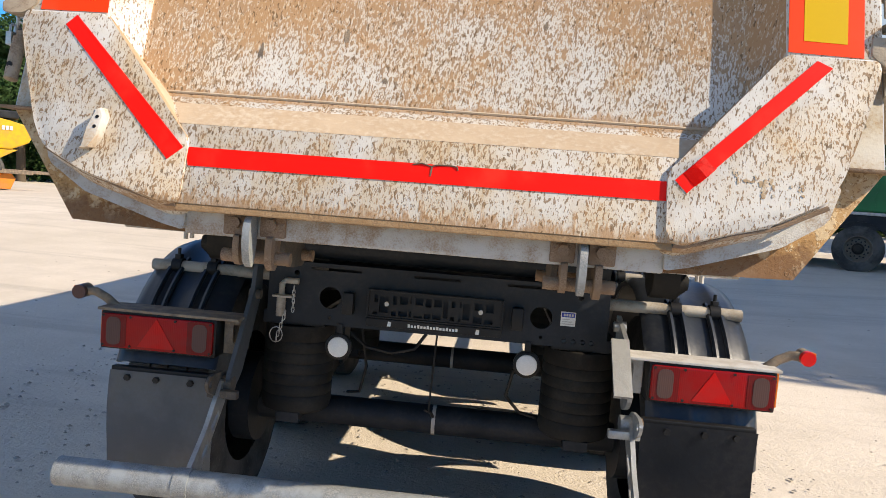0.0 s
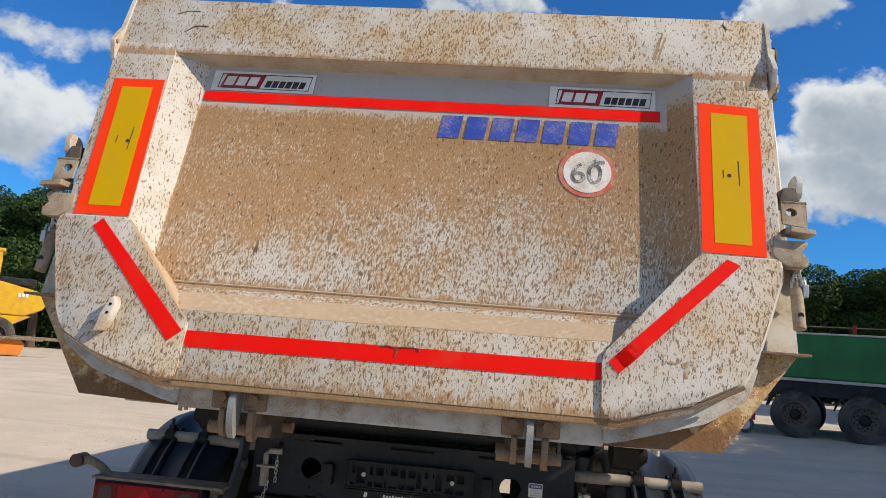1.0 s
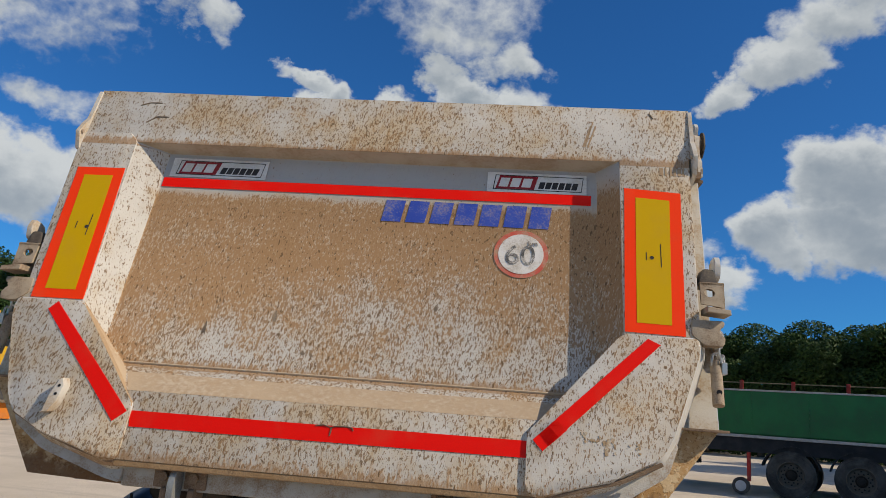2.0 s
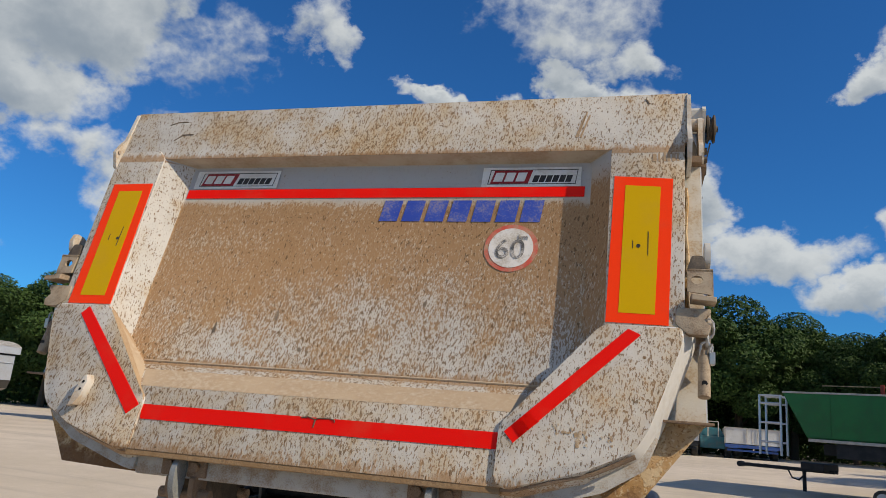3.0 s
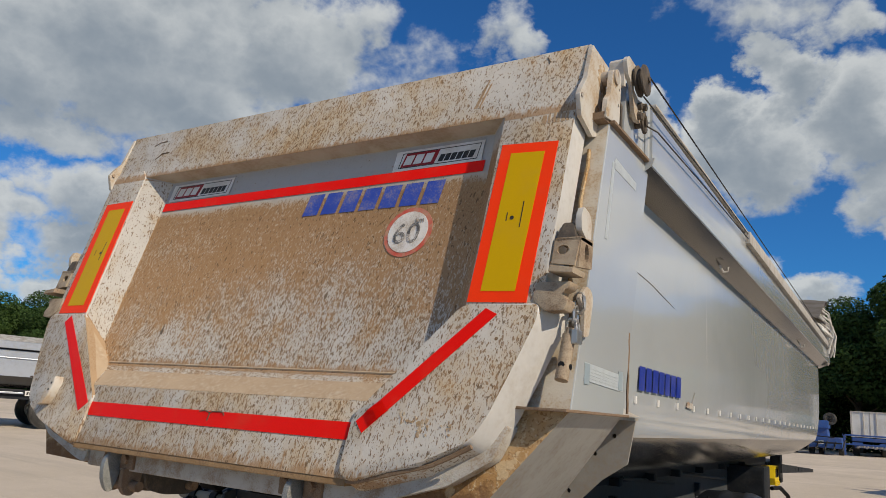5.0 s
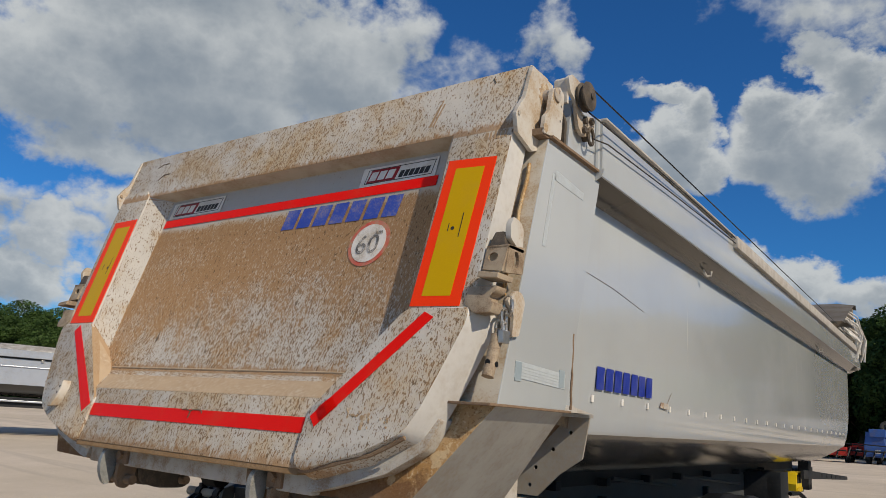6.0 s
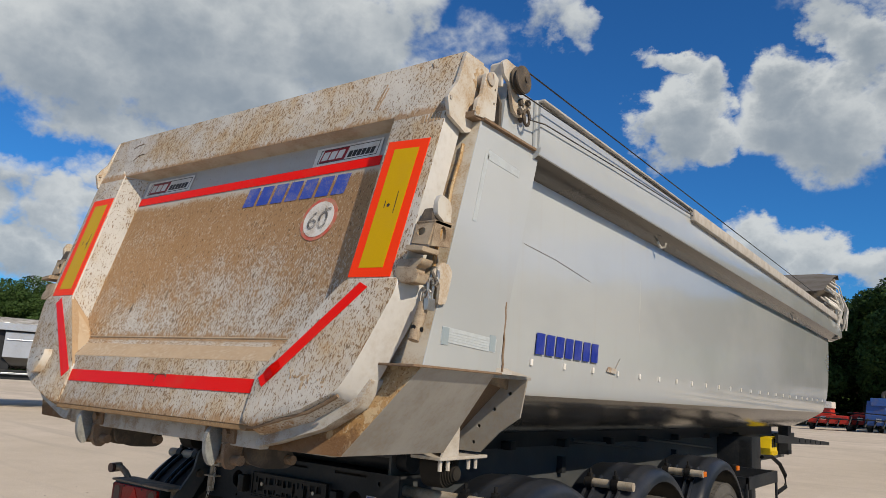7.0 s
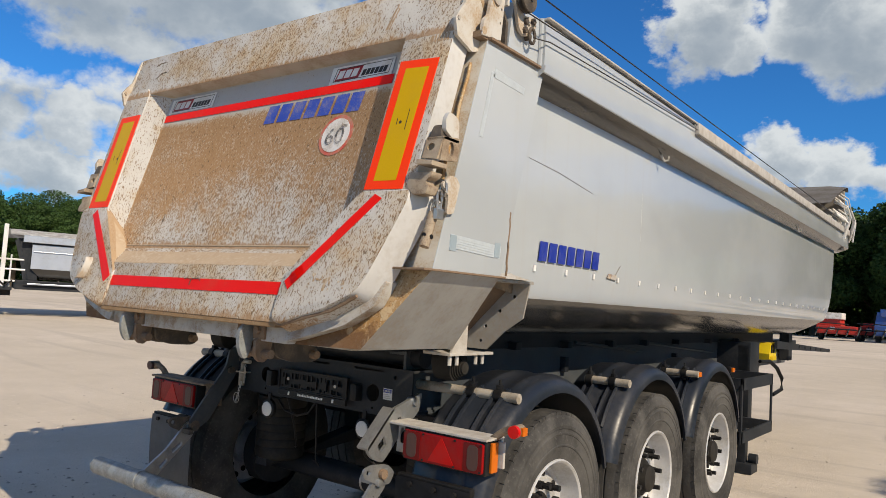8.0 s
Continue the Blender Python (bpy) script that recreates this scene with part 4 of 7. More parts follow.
def chain_link(bm, c, length, w, r, axis, n=14):
    """An oval steel link hanging at c; axis: the side direction of its opening."""
    pts = []
    for k in range(n):
        a = 2 * math.pi * k / n
        u, v = w / 2 * math.cos(a), length / 2 * math.sin(a)
        v += (length / 4) * (1 if math.sin(a) > 0.2 else -1 if math.sin(a) < -0.2 else math.sin(a) * 5)
        pts.append(Vector(c) + Vector(axis) * u + Vector((0, 0, v * 0.66)))
    tube(bm, pts, r, 6, closed=True)


def build_locks(gate):
    """On each side: top hinge arm, wedge, holed bracket, claw, chain and sleeve."""
    for s in (-1, 1):
        def side(u, v, d, s=s):
            return (s * d, u, v)

        # hinge arm of the gate
        bm = bmesh.new()
        prism(bm, rounded([(0.374, 2.884), (0.535, 2.872), (0.509, 2.788), (0.461, 2.704), (0.43, 2.575), (0.39, 2.56), (0.285, 2.594), (0.267, 2.662), (0.295, 2.705), (0.325, 2.74)], 0.004, 2), side, 1.206, 1.222, 0.002)
        part("hinge_arm", bm, STREAKED, gate, "pale steel hinge arm at the top corner", True)
        bm = bmesh.new()
        rod(bm, (s * 1.20, 0.285, 2.665), (s * 1.226, 0.285, 2.665), 0.008, 10)
        rod(bm, (s * 1.10, 0.475, 2.80), (s * 1.275, 0.475, 2.80), 0.026, 14)
        pieces("hinge_pin", bm, RUST, gate, "rusty hinge pin", True)
        # body side of the hinge
        bm = bmesh.new()
        prism(bm, rounded([(0.385, 2.622), (0.52, 2.64), (0.536, 2.825), (0.50, 2.842), (0.445, 2.815), (0.425, 2.72), (0.395, 2.69)], 0.006, 2), side, 1.252, 1.268, 0.0, holes=(ring_pts(0.515, 2.77, 0.006, 8), ring_pts(0.51, 2.71, 0.006, 8)))
        part("hinge_bracket", bm, STREAKED, trailer, "holed hinge bracket with rust stains")
        bm = bmesh.new()
        # plate added to close off the shaded gap behind the hinge
        prism(bm, [(0.40, 2.60), (0.60, 2.60), (0.60, 2.80), (0.46, 2.78)], side, 1.10, 1.125, 0.003)
        prism(bm, [(0.385, 2.618), (0.53, 2.618), (0.53, 2.642), (0.385, 2.642)], side, 1.14, 1.262, 0.003)
        pieces("hinge_rib", bm, RUSTY, trailer, "rust-brown rib behind the hinge", True)
        # lower latch pieces
        def lean(u, v, d, s=s):
            return (s * u, d + LEAN_K * (v - 2.1), v)

        bm = bmesh.new()
        prism(bm, rounded([(0.178, 2.232), (0.197, 2.264), (0.245, 2.254), (0.262, 2.235), (0.262, 2.150), (0.182, 2.19)], 0.01, 3), side, 1.255, 1.274, 0.004)
        part("latch_wedge", bm, STREAKED, trailer, "worn whitish steel latch plate", True)
        bm = bmesh.new()
        prism(bm, rounded([(1.20, 2.165), (1.215, 2.215), (1.25, 2.215), (1.262, 2.165)], 0.008, 2), lean, 0.15, 0.21, 0.004)
        part("latch_block", bm, DARKGRIME, trailer, "dark steel block", True)
        bm = bmesh.new()
        prism(bm, [(1.200, 2.085), (1.272, 2.075), (1.278, 2.162), (1.200, 2.162)], lean, 0.145, 0.155, 0.0, holes=(ring_pts(1.230, 2.126, 0.018, 12, 0.015),))
        prism(bm, [(0.15, 2.072), (0.255, 2.085), (0.265, 2.175), (0.165, 2.162)], side, 1.268, 1.28, 0.0, holes=(ring_pts(0.212, 2.124, 0.017, 12, 0.028),))
        prism(bm, [(1.20, 2.155), (1.28, 2.155), (1.28, 2.165), (1.20, 2.165)], lean, 0.145, 0.24)
        prism(bm, [(1.21, 2.052), (1.285, 2.045), (1.285, 2.062), (1.21, 2.072)], lean, 0.11, 0.20, 0.003)
        part("latch_bracket", bm, LATCH, trailer, "holed steel latch bracket")
        bm = bmesh.new()
        prism(bm, rounded([(1.16, 1.975), (1.20, 1.94), (1.262, 1.94), (1.27, 1.974), (1.246, 1.98), (1.243, 1.998), (1.266, 2.004), (1.272, 2.028), (1.165, 2.028)], 0.01, 2), lean, 0.142, 0.20, 0.005)
        part("latch_claw", bm, LATCH, gate, "worn steel latch claw", True)
        # plate on the body with the chain
        bm = bmesh.new()
        prism(bm, rounded([(0.175, 1.99), (0.226, 2.03), (0.265, 2.026), (0.287, 2.0), (0.256, 1.888), (0.212, 1.88), (0.218, 1.95)], 0.012, 3), side, 1.263, 1.276, 0.003)
        part("chain_plate", bm, STREAKED, trailer, "", True)
        for q in range(3):
            bm = bmesh.new()
            chain_link(bm, (s * (1.268 - 0.006 * q), 0.195 - 0.012 * q, 1.975 - 0.038 * q), 0.058, 0.030, 0.0055, (0, 1, 0) if q % 2 else (1, 0, 0))
            part("chain_link", bm, STEEL, trailer, "bright steel chain link", True)
        bm = bmesh.new()
        rod(bm, (s * 1.252, 0.165, 1.88), (s * 1.249, 0.125, 1.752), 0.019, 14)
        rod(bm, (s * 1.252, 0.165, 1.875), (s * 1.253, 0.17, 1.90), 0.012, 12)
        rod(bm, (s * 1.25, 0.118, 1.795), (s * 1.25, 0.122, 1.795), 0.009, 10, mi=1)
        rod(bm, (s * 1.266, 0.14, 1.79), (s * 1.27, 0.14, 1.79), 0.009, 10, mi=1)
        part("locking_sleeve", bm, [LATCH, BLACK], trailer, "brown steel locking sleeve hanging on the chain", True)
        bm = bmesh.new()
        box(bm, (s * 1.275 - 0.009, 0.145, 1.855), (s * 1.275 + 0.009, 0.185, 1.895), 0.003)
        tube(bm, [(s * 1.275, 0.152, 1.895), (s * 1.275, 0.156, 1.915), (s * 1.275, 0.165, 1.92), (s * 1.275, 0.176, 1.915), (s * 1.275, 0.179, 1.895)], 0.004, 6)
        part("padlock", bm, STEEL, trailer, "small steel padlock")


gate = build_tailgate()
dress_tailgate(gate)
build_locks(gate)


# body: U-shaped tub with a slanted front end
def y_front(z):
    for (z0, y0), (z1, y1) in zip([(1.34, 7.3), (1.44, 7.9), (1.60, 8.5), (1.75, 8.72), (1.95, 8.86), (2.30, 8.97)], [(1.44, 7.9), (1.60, 8.5), (1.75, 8.72), (1.95, 8.86), (2.30, 8.97), (3.2, 9.08)]):
        if z <= z1:
            return y0 + (y1 - y0) * max(0.0, z - z0) / (z1 - z0)
    return 9.08


def build_body():
    half = [(1.172, 2.56), (1.173, 2.42), (1.174, 2.26), (1.174, 2.10), (1.173, 1.95), (1.170, 1.82), (1.166, 1.72), (1.160, 1.665), (1.153, 1.612), (1.146, 1.597), (1.085, 1.535), (1.015, 1.478), (0.945, 1.432), (0.86, 1.412), (0.72, 1.405), (0.45, 1.40)]
    prof = half + [(0.0, 1.40)] + [(-x, z) for x, z in reversed(half)]
    ys = [0.60 + 8.4 * k / 42 for k in range(43)]
    bm = bmesh.new()
    grid = []
    for y in ys:
        row = []
        f = (y - 0.60) / 8.4
        for x, z in prof:
            yy = y if y < 1.05 else 0.60 + (y_front(z) - 0.60) * f
            wob = 0.0022 * noise.noise((yy * 1.1, z * 2.3, 3 + (x > 0)))
            row.append(bm.verts.new((x + (wob if x > 0.9 else -wob if x < -0.9 else 0), yy, z)))
        grid.append(row)
    for i in range(len(ys) - 1):
        for k in range(len(prof) - 1):
            zc = (prof[k][1] + prof[k + 1][1]) / 2
            if i < 2 and zc < 1.66:
                continue
            f = bm.faces.new((grid[i][k], grid[i + 1][k], grid[i + 1][k + 1], grid[i][k + 1]))
            # below the bend the faces take the painted shade of UNDER
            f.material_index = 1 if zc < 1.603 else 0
    # inside skin
    inn = [(x * 0.955, max(z, 1.40) + (0.045 if abs(x) < 1.1 else 0.0)) for x, z in prof]
    ga = [bm.verts.new((x, 0.60 if z > 1.66 else 1.0, z)) for x, z in inn]
    gb = [bm.verts.new((x, y_front(z) - 0.05, z)) for x, z in inn]
    for k in range(len(prof) - 1):
        bm.faces.new((ga[k + 1], gb[k + 1], gb[k], ga[k])).material_index = 2
        if min(prof[k][1], prof[k + 1][1]) > 1.66:
            bm.faces.new((grid[0][k], grid[0][k + 1], ga[k + 1], ga[k])).material_index = 2
    bm.faces.new(grid[-1]).material_index = 0
    bm.faces.new(list(reversed(gb))).material_index = 2
    bmesh.ops.delete(bm, geom=[v for v in bm.verts if not v.link_faces], context="VERTS")
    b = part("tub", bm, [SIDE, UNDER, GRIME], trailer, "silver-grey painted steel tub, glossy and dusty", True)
    return b


tub = build_body()


def both(name, make, mat, parent, label="", smooth=True, how=part):
    """One part on each side of the trailer."""
    bm = bmesh.new()
    make(bm)
    how(name, mirror(bm), mat, parent, label, smooth)
    how(name, bm, mat, parent, label, smooth)


# rear collar round the mouth of the tub
def collar(bm):
    prof = [(1.263, 2.625), (1.263, 1.675), (1.013, 1.362), (0.64, 1.352), (0.60, 1.48), (0.92, 1.50), (1.07, 1.675), (1.13, 2.625)]
    d0, d1 = 0.135, 0.59
    a = [bm.verts.new(TG(x, z, d0)) for x, z in prof]
    b = [bm.verts.new(TG(x, z, d1) if z > 1.5 else (x, 0.66, z - 0.006)) for x, z in prof]
    fr = [bm.faces.new((a[7], a[0], a[1], a[6])), bm.faces.new((a[6], a[1], a[2], a[3], a[4], a[5]))]
    fr[0].material_index, fr[1].material_index = 3, 1
    bm.faces.new(list(reversed(b)))
    n = len(prof)
    for i in range(n):
        j = (i + 1) % n
        f = bm.faces.new((a[j], a[i], b[i], b[j]))
        # the sloped lower face takes a duller, darker grey than the sides
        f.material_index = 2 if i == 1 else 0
    bmesh.ops.bevel(bm, geom=[q for q in fr[0].edges if q not in fr[1].edges[:]], offset=0.004, segments=2, affect="EDGES", profile=0.6)


bm = bmesh.new()
collar(bm)
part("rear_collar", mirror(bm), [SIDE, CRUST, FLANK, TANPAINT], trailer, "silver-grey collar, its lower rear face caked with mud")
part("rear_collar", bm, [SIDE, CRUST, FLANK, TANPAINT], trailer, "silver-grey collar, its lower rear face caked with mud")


def rust_bead(bm):
    pts = [TG(1.207 + 0.004 * math.sin(k * 1.7), 2.52 - 0.062 * k, 0.128) for k in range(9)]
    tube(bm, pts, 0.007, 6)


both("rust_bead", rust_bead, CRUST, trailer, "flaking rust along the gap")


def collar_top(bm):
    prism(bm, [(0.585, 2.627), (0.842, 2.627), (0.842, 2.845), (0.62, 2.845), (0.60, 2.75)], YZ, 1.13, 1.262, 0.004)


both("collar_head", collar_top, SIDE, trailer)


# dark plate added over the collar head's end, in place of cast shade
def collar_rib(bm):
    prism(bm, [(1.12, 2.627), (1.258, 2.627), (1.258, 2.74), (1.235, 2.80), (1.12, 2.83)], XZ, 0.566, 0.584)


both("collar_rib", collar_rib, DARKGRIME, trailer, "dark brown rib behind the hinge", False)


def rust_stain(bm):
    rng = random.Random(31)
    for cy, cz, r, x in ((0.478, 2.80, 0.062, 1.2222), (0.42, 2.66, 0.03, 1.2222), (0.47, 2.79, 0.032, 1.2682), (0.40, 2.645, 0.02, 1.2682)):
        pts = [(cy + r * (0.8 + 0.14 * math.sin(3 * k) + rng.uniform(-0.05, 0.05)) * math.cos(2 * math.pi * k / 24), cz + r * (0.85 + 0.14 * math.cos(2.3 * k)) * math.sin(2 * math.pi * k / 24)) for k in range(24)]
        if r > 0.05:
            pts = [(min(u, 0.505), v) for u, v in pts]
        prism(bm, pts, YZ, x - 0.001, x + 0.0006)


both("rust_stain", rust_stain, SCUFF, trailer, "orange-brown rust stain round the pin", False, pieces)


def collar_lips(bm):
    box(bm, (1.10, 0.10, 1.668), (1.277, 0.645, 1.676), 0.002)
    prism(bm, [(0.435, 2.617), (0.88, 2.617), (0.88, 2.627), (0.435, 2.627)], YZ, 1.2, 1.281, 0.002)


both("collar_lip", collar_lips, RUSTY, trailer, "rusty ledge", True, pieces)


# top rail
def rail(bm):
    prof = [(1.165, 2.545), (1.29, 2.602), (1.29, 2.825), (1.265, 2.848), (1.12, 2.848), (1.12, 2.545)]
    n = len(prof)
    a = [bm.verts.new((x, 0.846, z)) for x, z in prof]
    b = [bm.verts.new((x, 9.36, z)) for x, z in prof]
    bm.faces.new(a)
    bm.faces.new(list(reversed(b)))
    for i in range(n):
        j = (i + 1) % n
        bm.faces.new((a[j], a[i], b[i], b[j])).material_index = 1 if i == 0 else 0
    bmesh.ops.bevel(bm, geom=[e for e in bm.edges if abs(e.verts[0].co.y - e.verts[1].co.y) > 1], offset=0.006, segments=2, affect="EDGES", profile=0.6)


both("top_rail", rail, [SIDE, RAILSHADE], trailer, "grey box-section top rail")


def rail_guide(bm):
    box(bm, (1.285, 2.88, 2.772), (1.318, 9.38, 2.846), 0.004)
    box(bm, (1.13, 0.86, 2.846), (1.30, 9.38, 2.856), 0.003)


both("tarp_guide", rail_guide, GREYTUBE, trailer, "dusty tarpaulin guide along the rail")


def rail_end(bm):
    prism(bm, [(1.168, 2.52), (1.288, 2.60), (1.30, 2.63), (1.168, 2.63)], XZ, 0.838, 0.846)
    rod(bm, (1.268, 0.842, 2.845), (1.268, 0.842, 2.62), 0.012, 8)


both("rail_end_plate", rail_end, SIDE, trailer)
for y in (2.514, 6.51):
    def hook(bm, y=y):
        tube(bm, [(1.20, y, 2.58), (1.215, y, 2.545), (1.225, y + 0.01, 2.525), (1.245, y + 0.02, 2.53), (1.25, y + 0.02, 2.555)], 0.007, 6)

    both("rope_hook", hook, GREYTUBE, trailer)


# pulley and cables
def pulley_plate(bm):
    prism(bm, rounded([(0.528, 2.892), (0.556, 2.916), (0.655, 2.912), (0.612, 2.862), (0.612, 2.812), (0.668, 2.793), (0.75, 2.812), (0.766, 2.775), (0.70, 2.715), (0.655, 2.708), (0.622, 2.729), (0.588, 2.823), (0.545, 2.845)], 0.008, 2), YZ, 1.274, 1.288, 0.0, holes=(ring_pts(0.70, 2.765, 0.010, 10),))
    prism(bm, [(0.545, 2.80), (0.56, 2.80), (0.56, 2.91), (0.545, 2.895)], YZ, 1.22, 1.275)
    box(bm, (1.255, 0.64, 2.725), (1.275, 0.70, 2.785), 0.003)


both("pulley_bracket", pulley_plate, STREAKED, trailer, "steel pulley bracket", False)


def pulley(bm):
    lathe(bm, [(-0.02, 0.02), (-0.016, 0.056), (-0.010, 0.058), (-0.004, 0.044), (0.004, 0.044), (0.010, 0.058), (0.016, 0.056), (0.018, 0.03), (0.022, 0.018)], 24)
    for v in bm.verts:
        v.co += Vector((1.312, 0.636, 2.850))
    rod(bm, (1.276, 0.636, 2.850), (1.34, 0.636, 2.850), 0.012, 10)
    for y, z in ((0.668, 2.769), (0.727, 2.788), (0.664, 2.73)):
        rod(bm, (1.286, y, z), (1.302, y, z), 0.014, 6)
    tube(bm, [(1.295, 0.72 + 0.024 * math.cos(k * math.pi / 6), 2.722 + 0.034 * math.sin(k * math.pi / 6)) for k in range(12)], 0.007, 6, closed=True)
    rod(bm, (1.255, 0.72, 2.722), (1.285, 0.72, 2.722), 0.016, 10)


both("pulley", pulley, DARKGRIME, trailer, "grooved steel cable pulley", True, pieces)


def cable_up(bm):
    tube(bm, [(1.312, 0.645, 2.906), (1.30, 3.5, 2.918), (1.29, 6.5, 2.93), (1.26, 9.2, 2.95)], 0.0035, 6)


def cable_low(bm):
    tube(bm, [(1.312, 0.655, 2.797), (1.315, 1.6, 2.815), (1.305, 2.9, 2.832)], 0.003, 6)
    tube(bm, [(1.30, 0.742, 2.718), (1.306, 0.86, 2.738), (1.306, 1.6, 2.765), (1.306, 2.88, 2.80)], 0.003, 6)


both("tarp_cable", cable_up, INK, trailer, "thin dark steel cable")
both("tarp_cable", cable_low, INK, trailer, "thin dark steel cable", True, pieces)


# side markings
bars("brand_block", 1.075, 1.745, 1.778, 1.872, 7, 0.012, lambda u, v, d: (1.1765 - d, u, v), 0.0, BLUE, trailer, "blue vinyl block on the flank")
for k in range(24):
    bm = bmesh.new()
    y = 1.05 + 0.318 * k
    prism(bm, [(y, 1.726), (y + 0.018, 1.726), (y + 0.020, 1.754), (y + 0.002, 1.754)], lambda u, v, d: (1.1725 - d, u, v), -0.002, 0.004)
    part("reflector_dot", bm, WHITE, trailer)
bm = bmesh.new()
prism(bm, [(0.255, 1.762), (0.61, 1.748), (0.615, 1.80), (0.262, 1.815)], lambda u, v, d: (1.2635 - d, u, v), -0.001, 0.0)
part("contour_label", bm, PALETAPE, trailer, "pale printed strip on the collar")
bm = bmesh.new()
for y in (0.258, 0.565):
    prism(bm, [(y, 1.752), (y + 0.04, 1.752), (y + 0.045, 1.812), (y + 0.003, 1.812)], lambda u, v, d: (1.2645 - d, u, v), -0.001, 0.0005)
pieces("contour_label_end", bm, GREYPRINT, trailer)
bm = bmesh.new()
prism(bm, [(0.41, 2.22), (0.435, 2.22), (0.50, 2.50), (0.475, 2.50)], lambda u, v, d: (1.2635 - d, u, v), -0.0008, 0.0)
prism(bm, [(0.49, 2.48), (0.73, 2.47), (0.735, 2.50), (0.50, 2.52)], lambda u, v, d: (1.2635 - d, u, v), -0.0008, 0.0)
pieces("tape_remnant", bm, PALETAPE, trailer, "remnant of pale tape")
bm = bmesh.new()
for k in range(5):
    z = 1.762 + 0.0095 * k
    prism(bm, [(0.30, z - 0.0010), (0.565, z - 0.0129), (0.565, z - 0.0121), (0.30, z - 0.0002)], lambda u, v, d: (1.2645 - d, u, v), -0.0008, 0.0)
pieces("label_line", bm, LABELLINE, trailer)


def seam_rust(bm):
    tube(bm, [(1.262, 0.668 + 0.003 * math.sin(k * 2.1) + 0.009 * k / 9, 1.68 + 0.03 * k) for k in range(10)], 0.0045, 6)


both("seam_rust", seam_rust, RUSTY, trailer, "brown rust line along the collar seam")


def seam_plate(bm):
    prism(bm, rounded([(0.655, 1.682), (0.76, 1.69), (0.79, 1.70), (0.80, 1.694), (0.98, 1.674), (0.66, 1.674)], 0.004, 2), YZ, 1.165, 1.215, 0.002)


both("seam_plate", seam_plate, GREYTUBE, trailer, "pale weathered weld plate")
bm = bmesh.new()
tube(bm, [(1.1745, 0.95, 2.245), (1.1755, 1.25, 2.225), (1.1748, 1.63, 2.18)], 0.0012, 5)
tube(bm, [(1.172, 1.95, 1.74), (1.175, 2.03, 1.82)], 0.0015, 5)
pieces("scratch", bm, FADEDINK, trailer)
bm = bmesh.new()
prism(bm, [(1.86, 1.742), (1.98, 1.735), (1.99, 1.762), (1.88, 1.768)], lambda u, v, d: (1.172 - d, u, v), -0.004, 0.0)
part("scraped_patch", bm, RUST, trailer)


# cross-member and hinges under the gate
bm = bmesh.new()
box(bm, (-0.66, 0.035, 1.352), (0.66, 0.16, 1.418), 0.008)
box(bm, (-0.90, 0.16, 1.345), (0.90, 0.70, 1.39), 0.006)
part("rear_sill", bm, SILL, trailer, "grey rear sill with spots of rust", True)


def build_gate_hook(cx):
    def put(u, v, d):
        return (cx + d, u, v)

    bm = bmesh.new()
    prism(bm, rounded([(0.04, 1.425), (-0.012, 1.425), (-0.038, 1.385), (-0.036, 1.325), (-0.010, 1.275), (0.012, 1.28), (0.03, 1.335)], 0.024, 4), put, -0.010, 0.010, 0.004)
    part("gate_hook", bm, BARZINC, trailer, "worn bare steel gate hook", True)
    for dx in (-0.062, 0.058):
        bm = bmesh.new()
        prism(bm, rounded([(0.10, 1.36), (0.20, 1.36), (0.345, 1.32), (0.355, 1.275), (0.32, 1.258), (0.20, 1.262), (0.12, 1.285)], 0.02, 3), lambda u, v, d: (cx + dx + d, u, v), -0.008, 0.008, 0.0, holes=(ring_pts(0.315, 1.292, 0.02, 12),))
        part("hinge_lug", bm, DARKGRIME, trailer, "dark greasy hinge lug")
    for dx, lo, w in ((-0.044, 1.278, 0.009), (0.048, 1.268, 0.010)):
        bm = bmesh.new()
        prism(bm, rounded([(0.012, 1.362), (0.012, lo + 0.03), (0.030, lo), (0.060, lo - 0.004), (0.085, lo + 0.02), (0.10, 1.362)], 0.012, 3), lambda u, v, d: (cx + dx + d, u, v), -w, w, 0.003)
        part("hinge_tab", bm, RUSTY, trailer, "rusty hanging hinge tab", True)
    bm = bmesh.new()
    rod(bm, (cx - 0.10, 0.315, 1.292), (cx + 0.10, 0.315, 1.292), 0.018, 12)
    rod(bm, (cx - 0.095, 0.058, 1.30), (cx + 0.10, 0.058, 1.30), 0.019, 12)
    box(bm, (cx - 0.085, 0.022, 1.36), (cx - 0.018, 0.04, 1.43), 0.006)
    box(bm, (cx + 0.018, 0.022, 1.36), (cx + 0.09, 0.04, 1.43), 0.006)
    for dx in (-0.05, 0.052):
        rod(bm, (cx + dx, 0.008, 1.395), (cx + dx, 0.024, 1.395), 0.017, 6)
    pieces("hinge_block", bm, RUSTY, trailer, "rusty bolted hinge block", True)


for cx in (-0.46, 0.44):
    build_gate_hook(cx)


# floor and slanted side sheets at the mouth of the tub
bm = bmesh.new()
box(bm, (-0.83, 0.14, 1.392), (0.83, 1.02, 1.406))
part("mouth_floor", bm, GRIME, trailer, "dirty steel floor sheet at the mouth")


def mouth_side(bm):
    prism(bm, [(0.82, 1.395), (0.84, 1.395), (1.125, 1.68), (1.105, 1.68)], XZ, 0.58, 0.984)


both("mouth_side", mouth_side, DARKMUD, trailer, "slanted dark side sheet", False)


